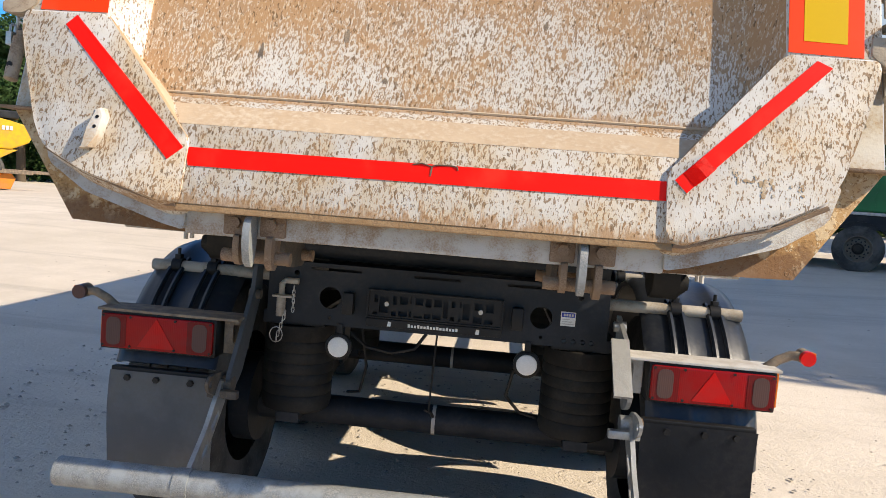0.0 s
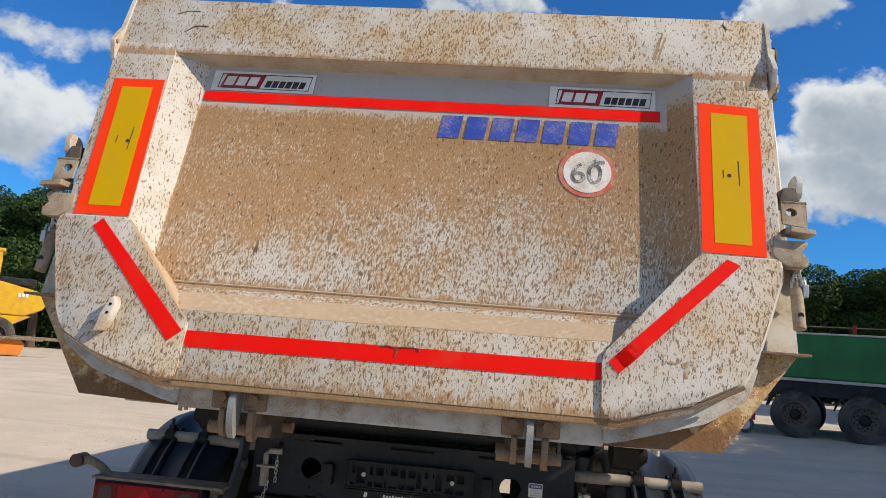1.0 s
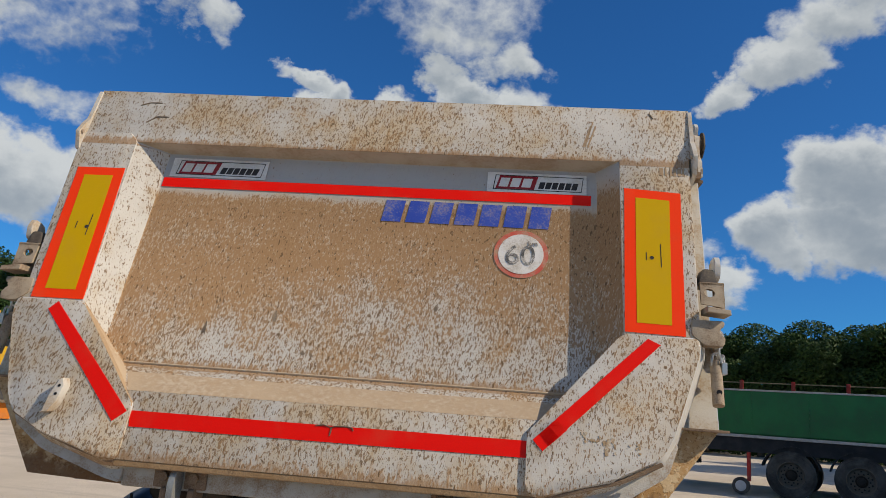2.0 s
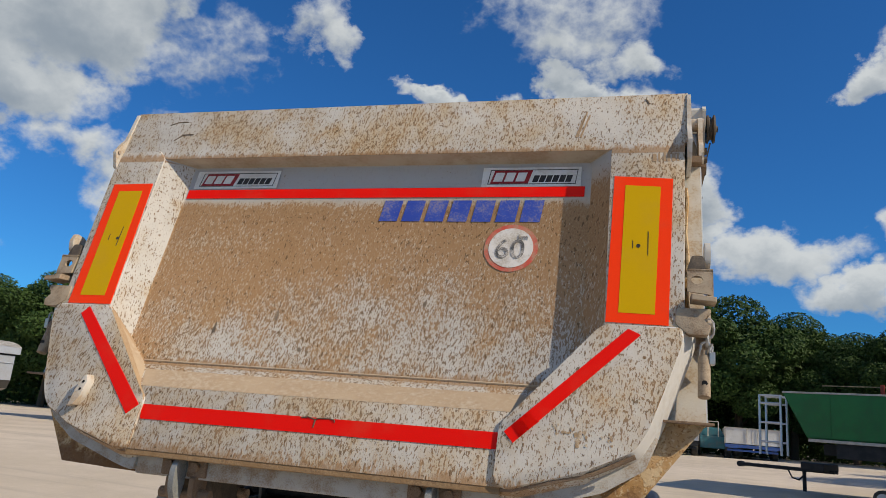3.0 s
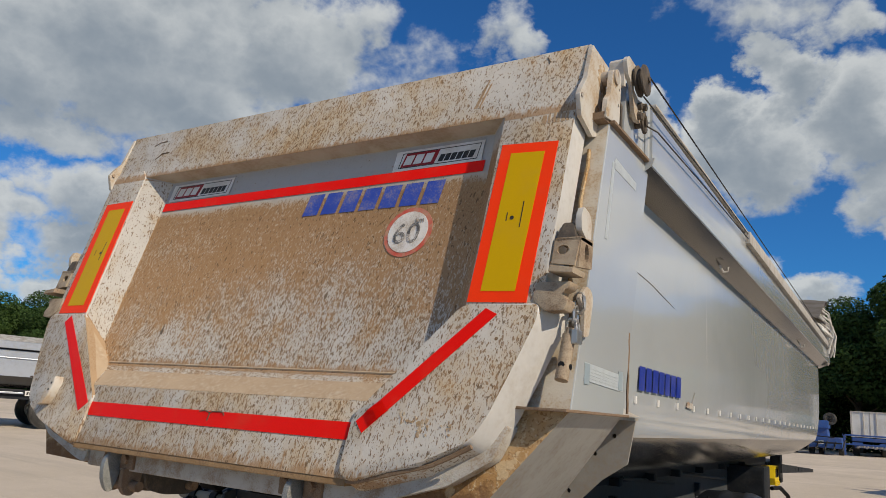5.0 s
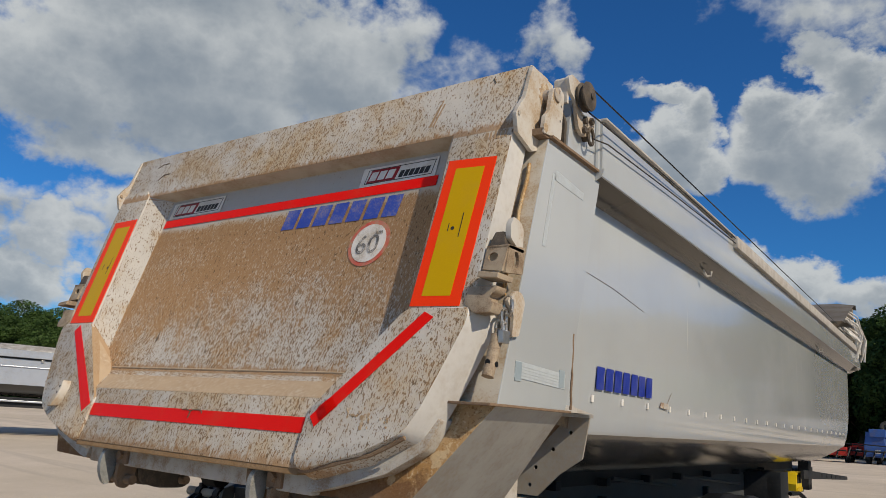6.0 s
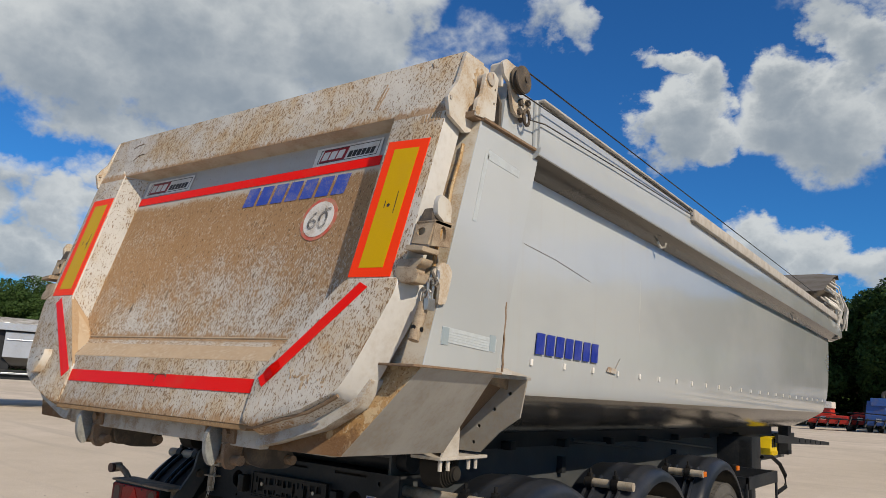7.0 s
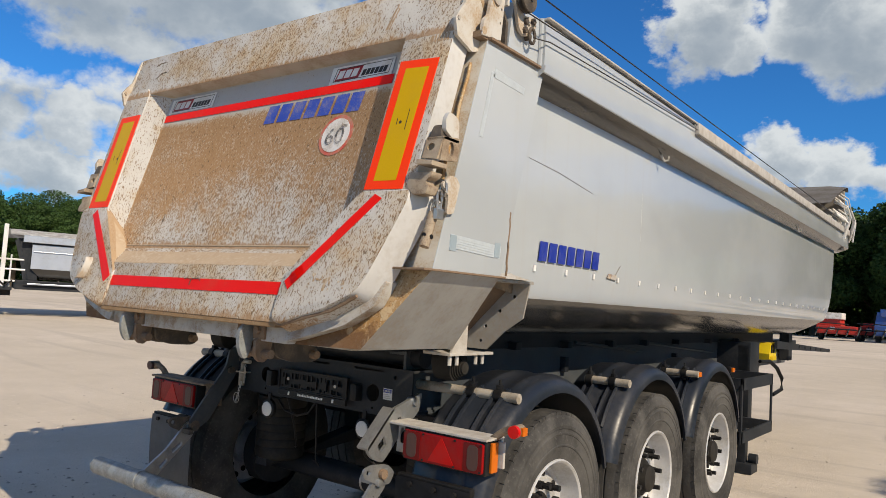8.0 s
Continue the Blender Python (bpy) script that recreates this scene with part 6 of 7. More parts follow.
# rear lamp clusters
for s in (-1, 1):
    x0, x1 = sorted((s * 0.785, s * 1.228))
    bm = bmesh.new()
    box(bm, (x0, 0.645, 0.848), (x1, 0.745, 0.992), 0.010)
    lamp = part("rear_lamp", bm, BLACK, trailer, "wide rear lamp cluster in a black housing", True)
    bm = bmesh.new()
    prism(bm, rounded([(x0 + 0.009, 0.857), (x1 - 0.009, 0.857), (x1 - 0.009, 0.983), (x0 + 0.009, 0.983)], 0.012, 3), XZ, 0.632, 0.646, 0.004)
    part("lens", bm, REDLENS, lamp, "dark red lens panel", True)
    cx = (x0 + x1) / 2
    bm = bmesh.new()
    for a, b in ((x0 + 0.012, x0 + 0.105), (x1 - 0.105, x1 - 0.012)):
        prism(bm, rounded([(a, 0.860), (b, 0.860), (b, 0.980), (a, 0.980)], 0.010, 3), XZ, 0.6308, 0.634)
    pieces("end_lens", bm, ENDLENS, lamp, "dark red end lens")
    bm = bmesh.new()
    for a, b in ((x0 + 0.03, x0 + 0.085), (x1 - 0.085, x1 - 0.03)):
        prism(bm, rounded([(a, 0.868), (b, 0.868), (b, 0.972), (a, 0.972)], 0.026, 5), XZ, 0.6295, 0.634)
    pieces("signal_lens", bm, GREYLENS, lamp, "smoked oval lens")
    bm = bmesh.new()
    prism(bm, [(cx - 0.07, 0.868), (cx + 0.07, 0.868), (cx, 0.978)], XZ, 0.6298, 0.634)
    part("triangle_reflector", bm, TRILENS, lamp, "bright red triangle reflector")
    for x in (x0 + 0.018, cx - 0.10, cx + 0.07, x1 - 0.018):
        for z in (0.866, 0.975):
            bm = bmesh.new()
            rod(bm, (x, 0.6285, z), (x, 0.633, z), 0.005, 8)
            part("screw", bm, BLACK, lamp)
    bm = bmesh.new()
    a, b = sorted((s * 0.70, s * 1.236))
    box(bm, (a, 0.632, 0.993), (b, 0.77, 1.004), 0.003)
    box(bm, (a, 0.75, 0.87), (b, 0.765, 1.0), 0.003)
    a, b = sorted((s * 0.70, s * 0.775))
    prism(bm, [(a, 0.86), (b, 0.86), (b, 1.0), (a, 1.0)], XZ, 0.70, 0.706, 0.0, holes=(rounded([(s * 0.73 - 0.012, 0.90), (s * 0.73 + 0.012, 0.90), (s * 0.73 + 0.012, 0.97), (s * 0.73 - 0.012, 0.97)], 0.01, 2),))
    part("lamp_cover", bm, GREYTUBE if s > 0 else GRIME, lamp, "pale sheet cover over the lamp" if s > 0 else "dusty grey sheet cover over the lamp")
    bm = bmesh.new()
    a, b = sorted((s * 1.229, s * 1.242))
    box(bm, (a, 0.672, 0.862), (b, 0.718, 0.985), 0.003)
    part("side_marker", bm, AMBER, lamp, "amber side marker lens")
    bm = bmesh.new()
    a, b = sorted((s * 1.22, s * 1.26))
    box(bm, (a, 0.73, 0.875), (b, 0.745, 0.985), 0.003)
    part("end_plate", bm, GREYTUBE, lamp)
    # outline marker on a rubber stalk
    bm = bmesh.new()
    tube(bm, [(s * 1.20, 0.72, 0.985), (s * 1.25, 0.72, 1.025), (s * 1.29, 0.715, 1.046), (s * 1.33, 0.70, 1.048)], 0.017, 10)
    rod(bm, (s * 1.335, 0.735, 1.048), (s * 1.335, 0.69, 1.046), 0.026, 16)
    st = part("outline_marker", bm, GRIME, trailer, "outline marker lamp on a rubber stalk", True)
    bm = bmesh.new()
    rod(bm, (s * 1.335, 0.69, 1.046), (s * 1.335, 0.672, 1.045), 0.0265, 16)
    part("lens", bm, BRIGHTLENS if s > 0 else GREYLENS, st, "round red lens" if s > 0 else "dull lens", True)
    bm = bmesh.new()
    box(bm, (s * 1.362 - 0.008, 0.695, 1.03), (s * 1.362 + 0.008, 0.73, 1.064), 0.003)
    part("side_lens", bm, AMBER, st)

# hinged arms and underrun bar
for s in (-1, 1):
    def arm(u, v, d, s=s):
        return (s * 0.70 + s * d, u, v)

    bm = bmesh.new()
    prism(bm, rounded([(0.86, 1.22), (0.79, 1.20), (0.77, 1.10), (0.55, 0.80), (0.60, 0.75), (0.68, 0.80), (0.86, 1.08)] if s < 0 else [(0.86, 1.12), (0.80, 1.10), (0.65, 1.055), (0.49, 0.89), (0.53, 0.845), (0.60, 0.82), (0.71, 0.93), (0.84, 1.03)], 0.02, 2), arm, -0.008, 0.008, 0.0,
          holes=() if s < 0 else ([(0.56, 0.90), (0.60, 0.94), (0.62, 0.90), (0.58, 0.865)], ring_pts(0.70, 1.0, 0.016, 10)))
    if s > 0:
        prism(bm, [(0.65, 1.06), (0.49, 0.895), (0.50, 0.885), (0.66, 1.05)], arm, -0.055, 0.008)
    part("hanger_arm", bm, FRAME if s < 0 else GALV, trailer, "dark steel hanger arm" if s < 0 else "grey steel hanger arm")
    bm = bmesh.new()
    prism(bm, rounded([(0.56, 0.80), (0.62, 0.79), (0.60, 0.72), (0.37, 0.50), (0.30, 0.47), (0.27, 0.53), (0.44, 0.66)], 0.02, 2), lambda u, v, d, s=s: (s * 0.725 + s * d, u, v), -0.008, 0.008, 0.0,
          holes=([(0.47, 0.655), (0.53, 0.695), (0.535, 0.675), (0.48, 0.63)], [(0.40, 0.575), (0.445, 0.615), (0.45, 0.595), (0.41, 0.555)]))
    part("hinged_arm", bm, GALV, trailer, "galvanised holed hinged arm")
    bm = bmesh.new()
    rod(bm, (s * 0.69, 0.59, 0.775), (s * 0.745, 0.59, 0.775), 0.03, 16)
    prism(bm, rounded([(0.44, 0.815), (0.49, 0.83), (0.60, 0.82), (0.65, 0.78), (0.62, 0.73), (0.54, 0.74), (0.46, 0.775)], 0.02, 3), lambda u, v, d, s=s: (s * 0.735 + s * d, u, v), -0.006, 0.006, 0.0, holes=(ring_pts(0.475, 0.80, 0.013, 10),))
    rod(bm, (s * 0.675, 0.80, 1.08), (s * 0.72, 0.80, 1.08), 0.02, 14)
    box(bm, (s * 0.705 - 0.06, 0.53, 0.735), (s * 0.705 + 0.05, 0.56, 0.765), 0.006)
    pieces("hinge_bolt", bm, GALV if s > 0 else DARKGRIME, trailer, "", True)
    bm = bmesh.new()
    rod(bm, (s * 0.742, 0.56, 0.785), (s * 0.762, 0.56, 0.785), 0.022, 14)
    part("hinge_stud", bm, RUSTY, trailer, "rusty hinge stud", True)
bm = bmesh.new()
rod(bm, (-1.155, 0.30, 0.515), (1.155, 0.30, 0.515), 0.048, 24)
ub = part("underrun_bar", bm, BARZINC, trailer, "mottled galvanised underrun bar", True)
for s in (-1, 1):
    bm = bmesh.new()
    rod(bm, (s * 0.705, 0.30, 0.515), (s * 0.755, 0.30, 0.515), 0.052, 24)
    part("bar_sleeve", bm, BARZINC, ub, "", True)

# side lamps, spare frame, chock, front parts
for y in (3.50, 4.36):
    def lampbody(bm, y=y):
        box(bm, (1.14, y - 0.03, 1.115), (1.175, y + 0.05, 1.16), 0.005)
        rod(bm, (0.66, y, 1.11), (1.15, y, 1.13), 0.014, 8)

    both("marker_bracket", lampbody, BLACK, trailer)

    def lamplens(bm, y=y):
        box(bm, (1.175, y - 0.022, 1.12), (1.19, y + 0.042, 1.155), 0.004)

    both("side_marker", lamplens, AMBER, trailer, "amber side marker lamp")


def carrier_frame(bm):
    for z in (0.50, 0.95):
        box(bm, (0.62, 4.65, z), (1.19, 4.69, z + 0.10), 0.003)
        box(bm, (1.17, 4.65, z), (1.19, 5.72, z + 0.10), 0.003)
        box(bm, (0.62, 5.68, z), (1.19, 5.72, z + 0.10), 0.003)
    for y in (4.66, 5.70):
        box(bm, (1.172, y - 0.02, 0.50), (1.188, y + 0.02, 1.0), 0.002)
        box(bm, (0.62, y - 0.02, 0.50), (0.64, y + 0.02, 1.0), 0.002)
    box(bm, (0.66, 4.72, 0.60), (1.12, 4.80, 0.94), 0.01)


both("pallet_carrier_bar", carrier_frame, CHASSIS, trailer, "dark bar of an open side frame", False, pieces)


def leg(bm):
    box(bm, (0.80, 5.9, 0.55), (0.92, 6.05, 1.30), 0.008)
    box(bm, (0.82, 5.92, 0.10), (0.90, 6.03, 0.60), 0.006)
    box(bm, (0.76, 5.86, 0.02), (0.98, 6.10, 0.12), 0.012)
    rod(bm, (0.92, 6.0, 0.16), (1.0, 6.0, 0.16), 0.05, 12)
    box(bm, (0.56, 5.90, 1.0), (0.93, 6.25, 1.33), 0.01)


both("landing_leg", leg, CHASSIS, trailer, "dark landing leg standing on the yard")
bm = bmesh.new()
prism(bm, [(6.82, 1.12), (7.10, 1.11), (7.13, 1.20), (7.10, 1.31), (6.86, 1.30), (6.80, 1.19)], YZ, 0.74, 0.90, 0.012)
for k in range(7):
    box(bm, (0.90, 6.83 + 0.04 * k, 1.115), (0.912, 6.85 + 0.04 * k, 1.16))
for k in range(2):
    box(bm, (0.90, 6.87 + 0.12 * k, 1.20), (0.908, 6.92 + 0.12 * k, 1.285), 0.0, 1)
part("wheel_chock", bm, [YPLASTIC, BLACK], trailer, "bright yellow plastic wheel chock", True)
bm = bmesh.new()
prism(bm, [(6.9, 1.34), (10.2, 1.19), (10.2, 1.145), (6.9, 1.25)], YZ, 0.93, 0.96, 0.0, holes=tuple(ring_pts(8.05 + 0.36 * k, 1.252 - 0.0145 * k, 0.026, 12) for k in range(5)))
part("nose_beam", bm, CHASSIS, trailer, "dark holed beam running to the nose")
bm = bmesh.new()
tube(bm, [(0.95, 6.2, 1.13), (1.0, 6.4, 1.13), (1.05, 6.5, 1.06), (1.08, 6.6, 0.95), (1.09, 6.55, 0.84), (1.05, 6.35, 0.79)], 0.02, 8)
part("hose", bm, BLACK, trailer, "bent black hose", True)
bm = bmesh.new()
box(bm, (0.62, 8.55, 1.05), (0.74, 8.75, 1.55), 0.01)
box(bm, (-0.74, 8.55, 1.05), (-0.62, 8.75, 1.55), 0.01)
box(bm, (-0.62, 8.3, 1.2), (0.62, 9.6, 1.3), 0.01)
pieces("nose_support", bm, CHASSIS, trailer)

# gathered tarpaulin and hood at the nose
bm = bmesh.new()
g = []
for j, (y, zz) in enumerate(((7.9, 3.02), (8.4, 3.20), (8.9, 3.36), (9.15, 3.42), (9.2, 3.36))):
    g.append([bm.verts.new((-1.30 + 2.6 * k / 12, y, zz + 0.05 * math.cos((k - 6) / 6 * 1.4) + 0.01 * math.sin(k * 2.2 + j))) for k in range(13)])
for j in range(4):
    for k in range(12):
        bm.faces.new((g[j][k], g[j][k + 1], g[j + 1][k + 1], g[j + 1][k]))
bmesh.ops.solidify(bm, geom=bm.faces[:], thickness=0.02)
part("tarp_hood", bm, TARP, trailer, "dusty grey tarpaulin hood at the nose", True)
bm = bmesh.new()
prism(bm, [(-1.29, 2.56), (1.29, 2.56), (1.27, 3.36), (-1.27, 3.36)], XZ, 9.06, 9.12, 0.01)
box(bm, (-1.25, 8.6, 2.85), (1.25, 9.08, 2.95), 0.02)
part("headboard", bm, TARP, trailer, "grey front headboard above the tub")
rng = random.Random(5)
bm = bmesh.new()
for k in range(26):
    x, y = 1.18 + rng.uniform(0, 0.14), 8.72 + 0.026 * k
    z1 = 2.90 + rng.uniform(0.05, 0.42) * (1 - abs(k - 15) / 20)
    tube(bm, [(x - 0.05, y - 0.2, z1 + 0.06), (x + 0.03, y - 0.05, z1), (x + 0.06, y + 0.03, (z1 + 2.85) / 2), (x + rng.uniform(-0.03, 0.04), y + 0.05, 2.68 + rng.uniform(0, 0.14))], rng.uniform(0.007, 0.017), 6)
pieces("tarp_fold", bm, TARPW, trailer, "bunched whitish tarpaulin fold", True)

# ---- what stands round the yard ----
def stand(name, label, category, x, y, turn, group=""):
    ob = thing(name, label, category, group=group)
    ob.matrix_basis = pose(x, y, gz(x, y), 0, 0, turn)
    return ob


def add_wheel(owner, x, y, r=0.53, turn=-90, bright=False):
    m = pose(x, y, r, 0, 0, turn) @ Matrix.Diagonal((r / 0.53, r / 0.53, r / 0.53, 1))
    if not bright and not dusty_wheel_used:
        w = dusty_wheel
        dusty_wheel_used.append(1)
    else:
        w = copy_thing(proto if bright else dusty_wheel, pose(0, 0, 0))
    w.parent = owner
    w.matrix_basis = m
    return w


def frame_chassis(owner, x0, x1, z, mat=None, y0=0.35, y1=2.15):
    bm = bmesh.new()
    for y in (y0 + 0.3, y1 - 0.4):
        box(bm, (x0, y, z - 0.25), (x1, y + 0.12, z), 0.01)
    k = x0 + 0.4
    while k < x1:
        box(bm, (k, y0 + 0.3, z - 0.2), (k + 0.1, y1 - 0.3, z - 0.06))
        k += 1.3
    return part("chassis", bm, mat or CHASSIS, owner, "dark chassis frame")


def arch(owner, x, r=0.62, z=0.53, mat=None):
    bm = bmesh.new()
    pts = arc(x, z, r + 0.03, 15, 165, 14) + list(reversed(arc(x, z, r, 15, 165, 14)))
    prism(bm, pts, XZ, -0.02, 0.40)
    return part("mudguard", bm, mat or GREYTUBE, owner)


# green high-sided trailer
def green_trailer():
    t = stand("green_trailer", "green high-sided bulk trailer with dark running gear", "trailer", 6.9, 15.25, -25.0)
    bm = bmesh.new()
    prism(bm, [(-2.45, 1.36), (8.4, 1.36), (8.4, 2.34), (-2.95, 2.34)], XZ, 0.0, 0.06, 0.01)
    prism(bm, [(-2.45, 1.36), (8.4, 1.36), (8.4, 2.34), (-2.95, 2.34)], XZ, 2.44, 2.5, 0.01)
    box(bm, (8.34, 0.0, 1.36), (8.4, 2.5, 2.34))
    prism(bm, [(-2.50, 1.36), (-2.44, 1.36), (-2.94, 2.34), (-3.0, 2.34)], XZ, 0.06, 2.44)
    box(bm, (-2.45, 0.06, 1.33), (8.34, 2.44, 1.375))
    for k in range(9):
        box(bm, (-2.0 + 1.2 * k, -0.012, 1.40), (-1.985 + 1.2 * k, 0.0, 2.3))
    part("box_body", bm, GREEN, t, "green painted sheet box body")
    bm = bmesh.new()
    box(bm, (-2.45, -0.05, 1.27), (8.4, 0.1, 1.335), 0.01)
    box(bm, (-3.0, -0.02, 2.335), (8.42, 0.09, 2.375), 0.01)
    part("sill_rail", bm, GREYTUBE, t, "pale edge rails")
    bm = bmesh.new()
    box(bm, (-1.9, 0.03, 0.95), (8.2, 0.12, 1.27), 0.01)
    part("side_skirt", bm, CHASSIS, t, "dark side member")
    frame_chassis(t, -2.3, 8.2, 1.25)
    for x in (0.0, 1.37, 2.74):
        for y in (0.19, 2.3):
            add_wheel(t, x, y, 0.52)
        arch(t, x, 0.60, 0.52, CHASSIS)
    bm = bmesh.new()
    box(bm, (-0.92, 0.05, 0.30), (-0.84, 0.13, 1.0), 0.008)
    part("support_leg", bm, REDP, t, "red support leg")
    bm = bmesh.new()
    rod(bm, (-1.05, 0.0, 0.19), (-1.05, 0.14, 0.19), 0.19, 20)
    part("jockey_wheel", bm, RUBBER, t, "", True)
    bm = bmesh.new()
    rod(bm, (-1.05, -0.01, 0.19), (-1.05, 0.0, 0.19), 0.12, 16)
    part("jockey_rim", bm, SILVER, t, "", True)
    bm = bmesh.new()
    box(bm, (-4.3, 1.1, 0.58), (-2.2, 1.2, 0.66), 0.01)
    box(bm, (-4.3, 1.4, 0.58), (-2.2, 1.5, 0.66), 0.01)
    rod(bm, (-4.38, 1.18, 0.62), (-4.38, 1.42, 0.62), 0.07, 12)
    box(bm, (-2.8, 0.6, 0.62), (-2.3, 2.0, 0.80), 0.02)
    tube(bm, [(-3.2, 1.05, 0.6), (-3.1, 1.02, 0.42), (-2.95, 1.02, 0.38), (-2.8, 1.05, 0.55)], 0.02, 6)
    rod(bm, (-2.9, 1.3, 0.66), (-2.9, 1.3, 0.12), 0.045, 10)
    part("drawbar", bm, CHASSIS, t, "long dark drawbar")
    bm = bmesh.new()
    for x in (-3.60, -3.12):
        for y in (0.3, 0.8):
            rod(bm, (x, y, 0.9), (x, y, 2.3), 0.03, 8)
    for z in (1.2, 1.65, 2.1, 2.28):
        rod(bm, (-3.60, 0.3, z), (-3.12, 0.3, z), 0.025, 8)
        rod(bm, (-3.60, 0.8, z), (-3.12, 0.8, z), 0.025, 8)
    part("ladder", bm, SILVER, t, "pale steel access ladder")
    for k in range(8):
        bm = bmesh.new()
        x = -1.4 + 1.25 * k
        box(bm, (x, 2.44, 2.34), (x + 0.09, 2.5, 2.78), 0.01)
        part("stanchion", bm, REDP, t, "rusty red stanchion")
    bm = bmesh.new()
    for z in (2.52, 2.72):
        rod(bm, (-2.7, 2.47, z), (8.4, 2.47, z), 0.016, 6)
    pieces("top_wire", bm, GRIME, t)


green_trailer()


# silver tipper trailer
def silver_trailer():
    t = stand("silver_trailer", "silver tipper trailer with a pale cover, on three axles", "trailer", -20.37, 7.87, 70.0)
    bm = bmesh.new()
    prof = [(0.40, 1.14), (0.12, 1.22), (-0.02, 1.46), (-0.03, 2.28), (2.53, 2.28), (2.52, 1.46), (2.38, 1.22), (2.1, 1.14)]
    prism(bm, prof, lambda u, v, d: (d + (0.0 if v > 1.4 else 0.25 if d < 2 else 0.0), u, v), 0.25, 8.6, 0.0)
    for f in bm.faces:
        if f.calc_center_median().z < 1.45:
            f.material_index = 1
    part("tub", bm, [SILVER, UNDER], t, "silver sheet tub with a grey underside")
    bm = bmesh.new()
    box(bm, (0.0, -0.12, 2.24), (8.7, 0.02, 2.46), 0.015)
    box(bm, (0.3, -0.06, 1.96), (8.6, -0.02, 1.985), 0.006)
    box(bm, (0.0, 2.48, 2.24), (8.7, 2.62, 2.46), 0.015)
    part("top_rail", bm, SILVER, t)
    bm = bmesh.new()
    # black strip laid along the tub as the rail's shade
    box(bm, (0.25, -0.055, 2.19), (8.6, -0.03, 2.235), 0.005)
    part("shadow_gap", bm, CHASSIS, t)
    bm = bmesh.new()
    n = 12
    g = [[bm.verts.new((x, -0.13 + 2.76 * k / n, 2.45 + 0.22 * math.sin(math.pi * k / n) ** 0.6)) for k in range(n + 1)] for x in (-0.35, 2.0, 4.0, 6.0, 8.7)]
    for j in range(4):
        for k in range(n):
            bm.faces.new((g[j][k], g[j][k + 1], g[j + 1][k + 1], g[j + 1][k]))
    bmesh.ops.solidify(bm, geom=bm.faces[:], thickness=0.03)
    part("cover", bm, TARPW, t, "pale rolled-out cover sheet", True)
    bm = bmesh.new()
    prism(bm, [(-0.12, 2.36), (0.22, 2.36), (0.48, 1.1), (0.2, 1.1), (0.08, 1.7)], XZ, 0.1, 2.4, 0.02)
    part("front_ram_housing", bm, CHASSIS, t, "dark front housing")
    bm = bmesh.new()
    box(bm, (-0.12, 0.03, 0.82), (8.4, 0.10, 1.10), 0.01)
    box(bm, (0.1, -0.02, 0.94), (2.6, 0.03, 0.985), 0.005)
    part("side_member", bm, CHASSIS, t)
    bm = bmesh.new()
    box(bm, (0.2, -0.08, 0.97), (2.55, -0.03, 1.02), 0.006)
    part("side_rail", bm, SILVER, t, "thin bright guard rail")
    frame_chassis(t, -0.12, 8.4, 1.08)
    for x in (3.31, 4.5, 5.68):
        for y in (0.19, 2.3):
            add_wheel(t, x, y, 0.52, -90, True)
        arch(t, x, 0.60, 0.54, CHASSIS)
    bm = bmesh.new()
    box(bm, (2.6, -0.03, 0.93), (2.8, 0.0, 1.07), 0.004)
    part("marker_plate", bm, WHITE, t, "small white plate with black marks")
    bm = bmesh.new()
    for k in range(2):
        box(bm, (2.64 + 0.07 * k, -0.036, 0.96), (2.69 + 0.07 * k, -0.03, 1.04))
    pieces("plate_print", bm, INK, t)
    for y in (1.4, 3.2, 5.0, 6.8):
        bm = bmesh.new()
        box(bm, (y, -0.07, 2.14), (y + 0.08, -0.03, 2.21), 0.005)
        part("catch", bm, STEEL, t)


silver_trailer()


def white_rack():
    t = stand("frame_rack", "white steel rack and tackle on a dark low chassis", "rack", -20.77, 6.76, 70.0)
    frame_chassis(t, -4.5, 1.0, 0.85)
    bm = bmesh.new()
    box(bm, (-4.5, 0.0, 0.78), (1.0, 2.3, 0.88), 0.01)
    part("deck", bm, CHASSIS, t)
    bm = bmesh.new()
    box(bm, (0.66, 0.1, 0.88), (0.78, 0.24, 2.75), 0.01)
    box(bm, (-0.3, 0.1, 0.88), (-0.24, 0.16, 1.9), 0.01)
    for z in (1.1, 1.45, 1.75):
        rod(bm, (-3.6, 0.14, z), (1.3, 0.14, z - 0.05), 0.03, 8)
    for x in (-3.4, -2.2, -1.2, 0.92):
        rod(bm, (x, 0.14, 0.88), (x, 0.14, 1.85), 0.025, 8)
    rod(bm, (-0.2, 0.14, 1.8), (0.7, 0.14, 1.2), 0.03, 8)
    part("rack_frame", bm, BOXW, t, "white tubular rack")
    bm = bmesh.new()
    box(bm, (-1.0, 0.5, 1.2), (-0.5, 1.1, 1.55), 0.03)
    part("blue_case", bm, BLUEP, t)
    bm = bmesh.new()
    tube(bm, [(0.2, 0.0, 1.5), (0.6, -0.05, 1.1), (0.8, -0.05, 0.9), (0.9, 0.0, 1.0), (0.98, 0.1, 1.05)], 0.03, 6)
    pieces("hose", bm, BLACK, t, "", True)
    for x in (-3.6, -2.4):
        for y in (0.19, 2.1):
            add_wheel(t, x, y, 0.45)


white_rack()


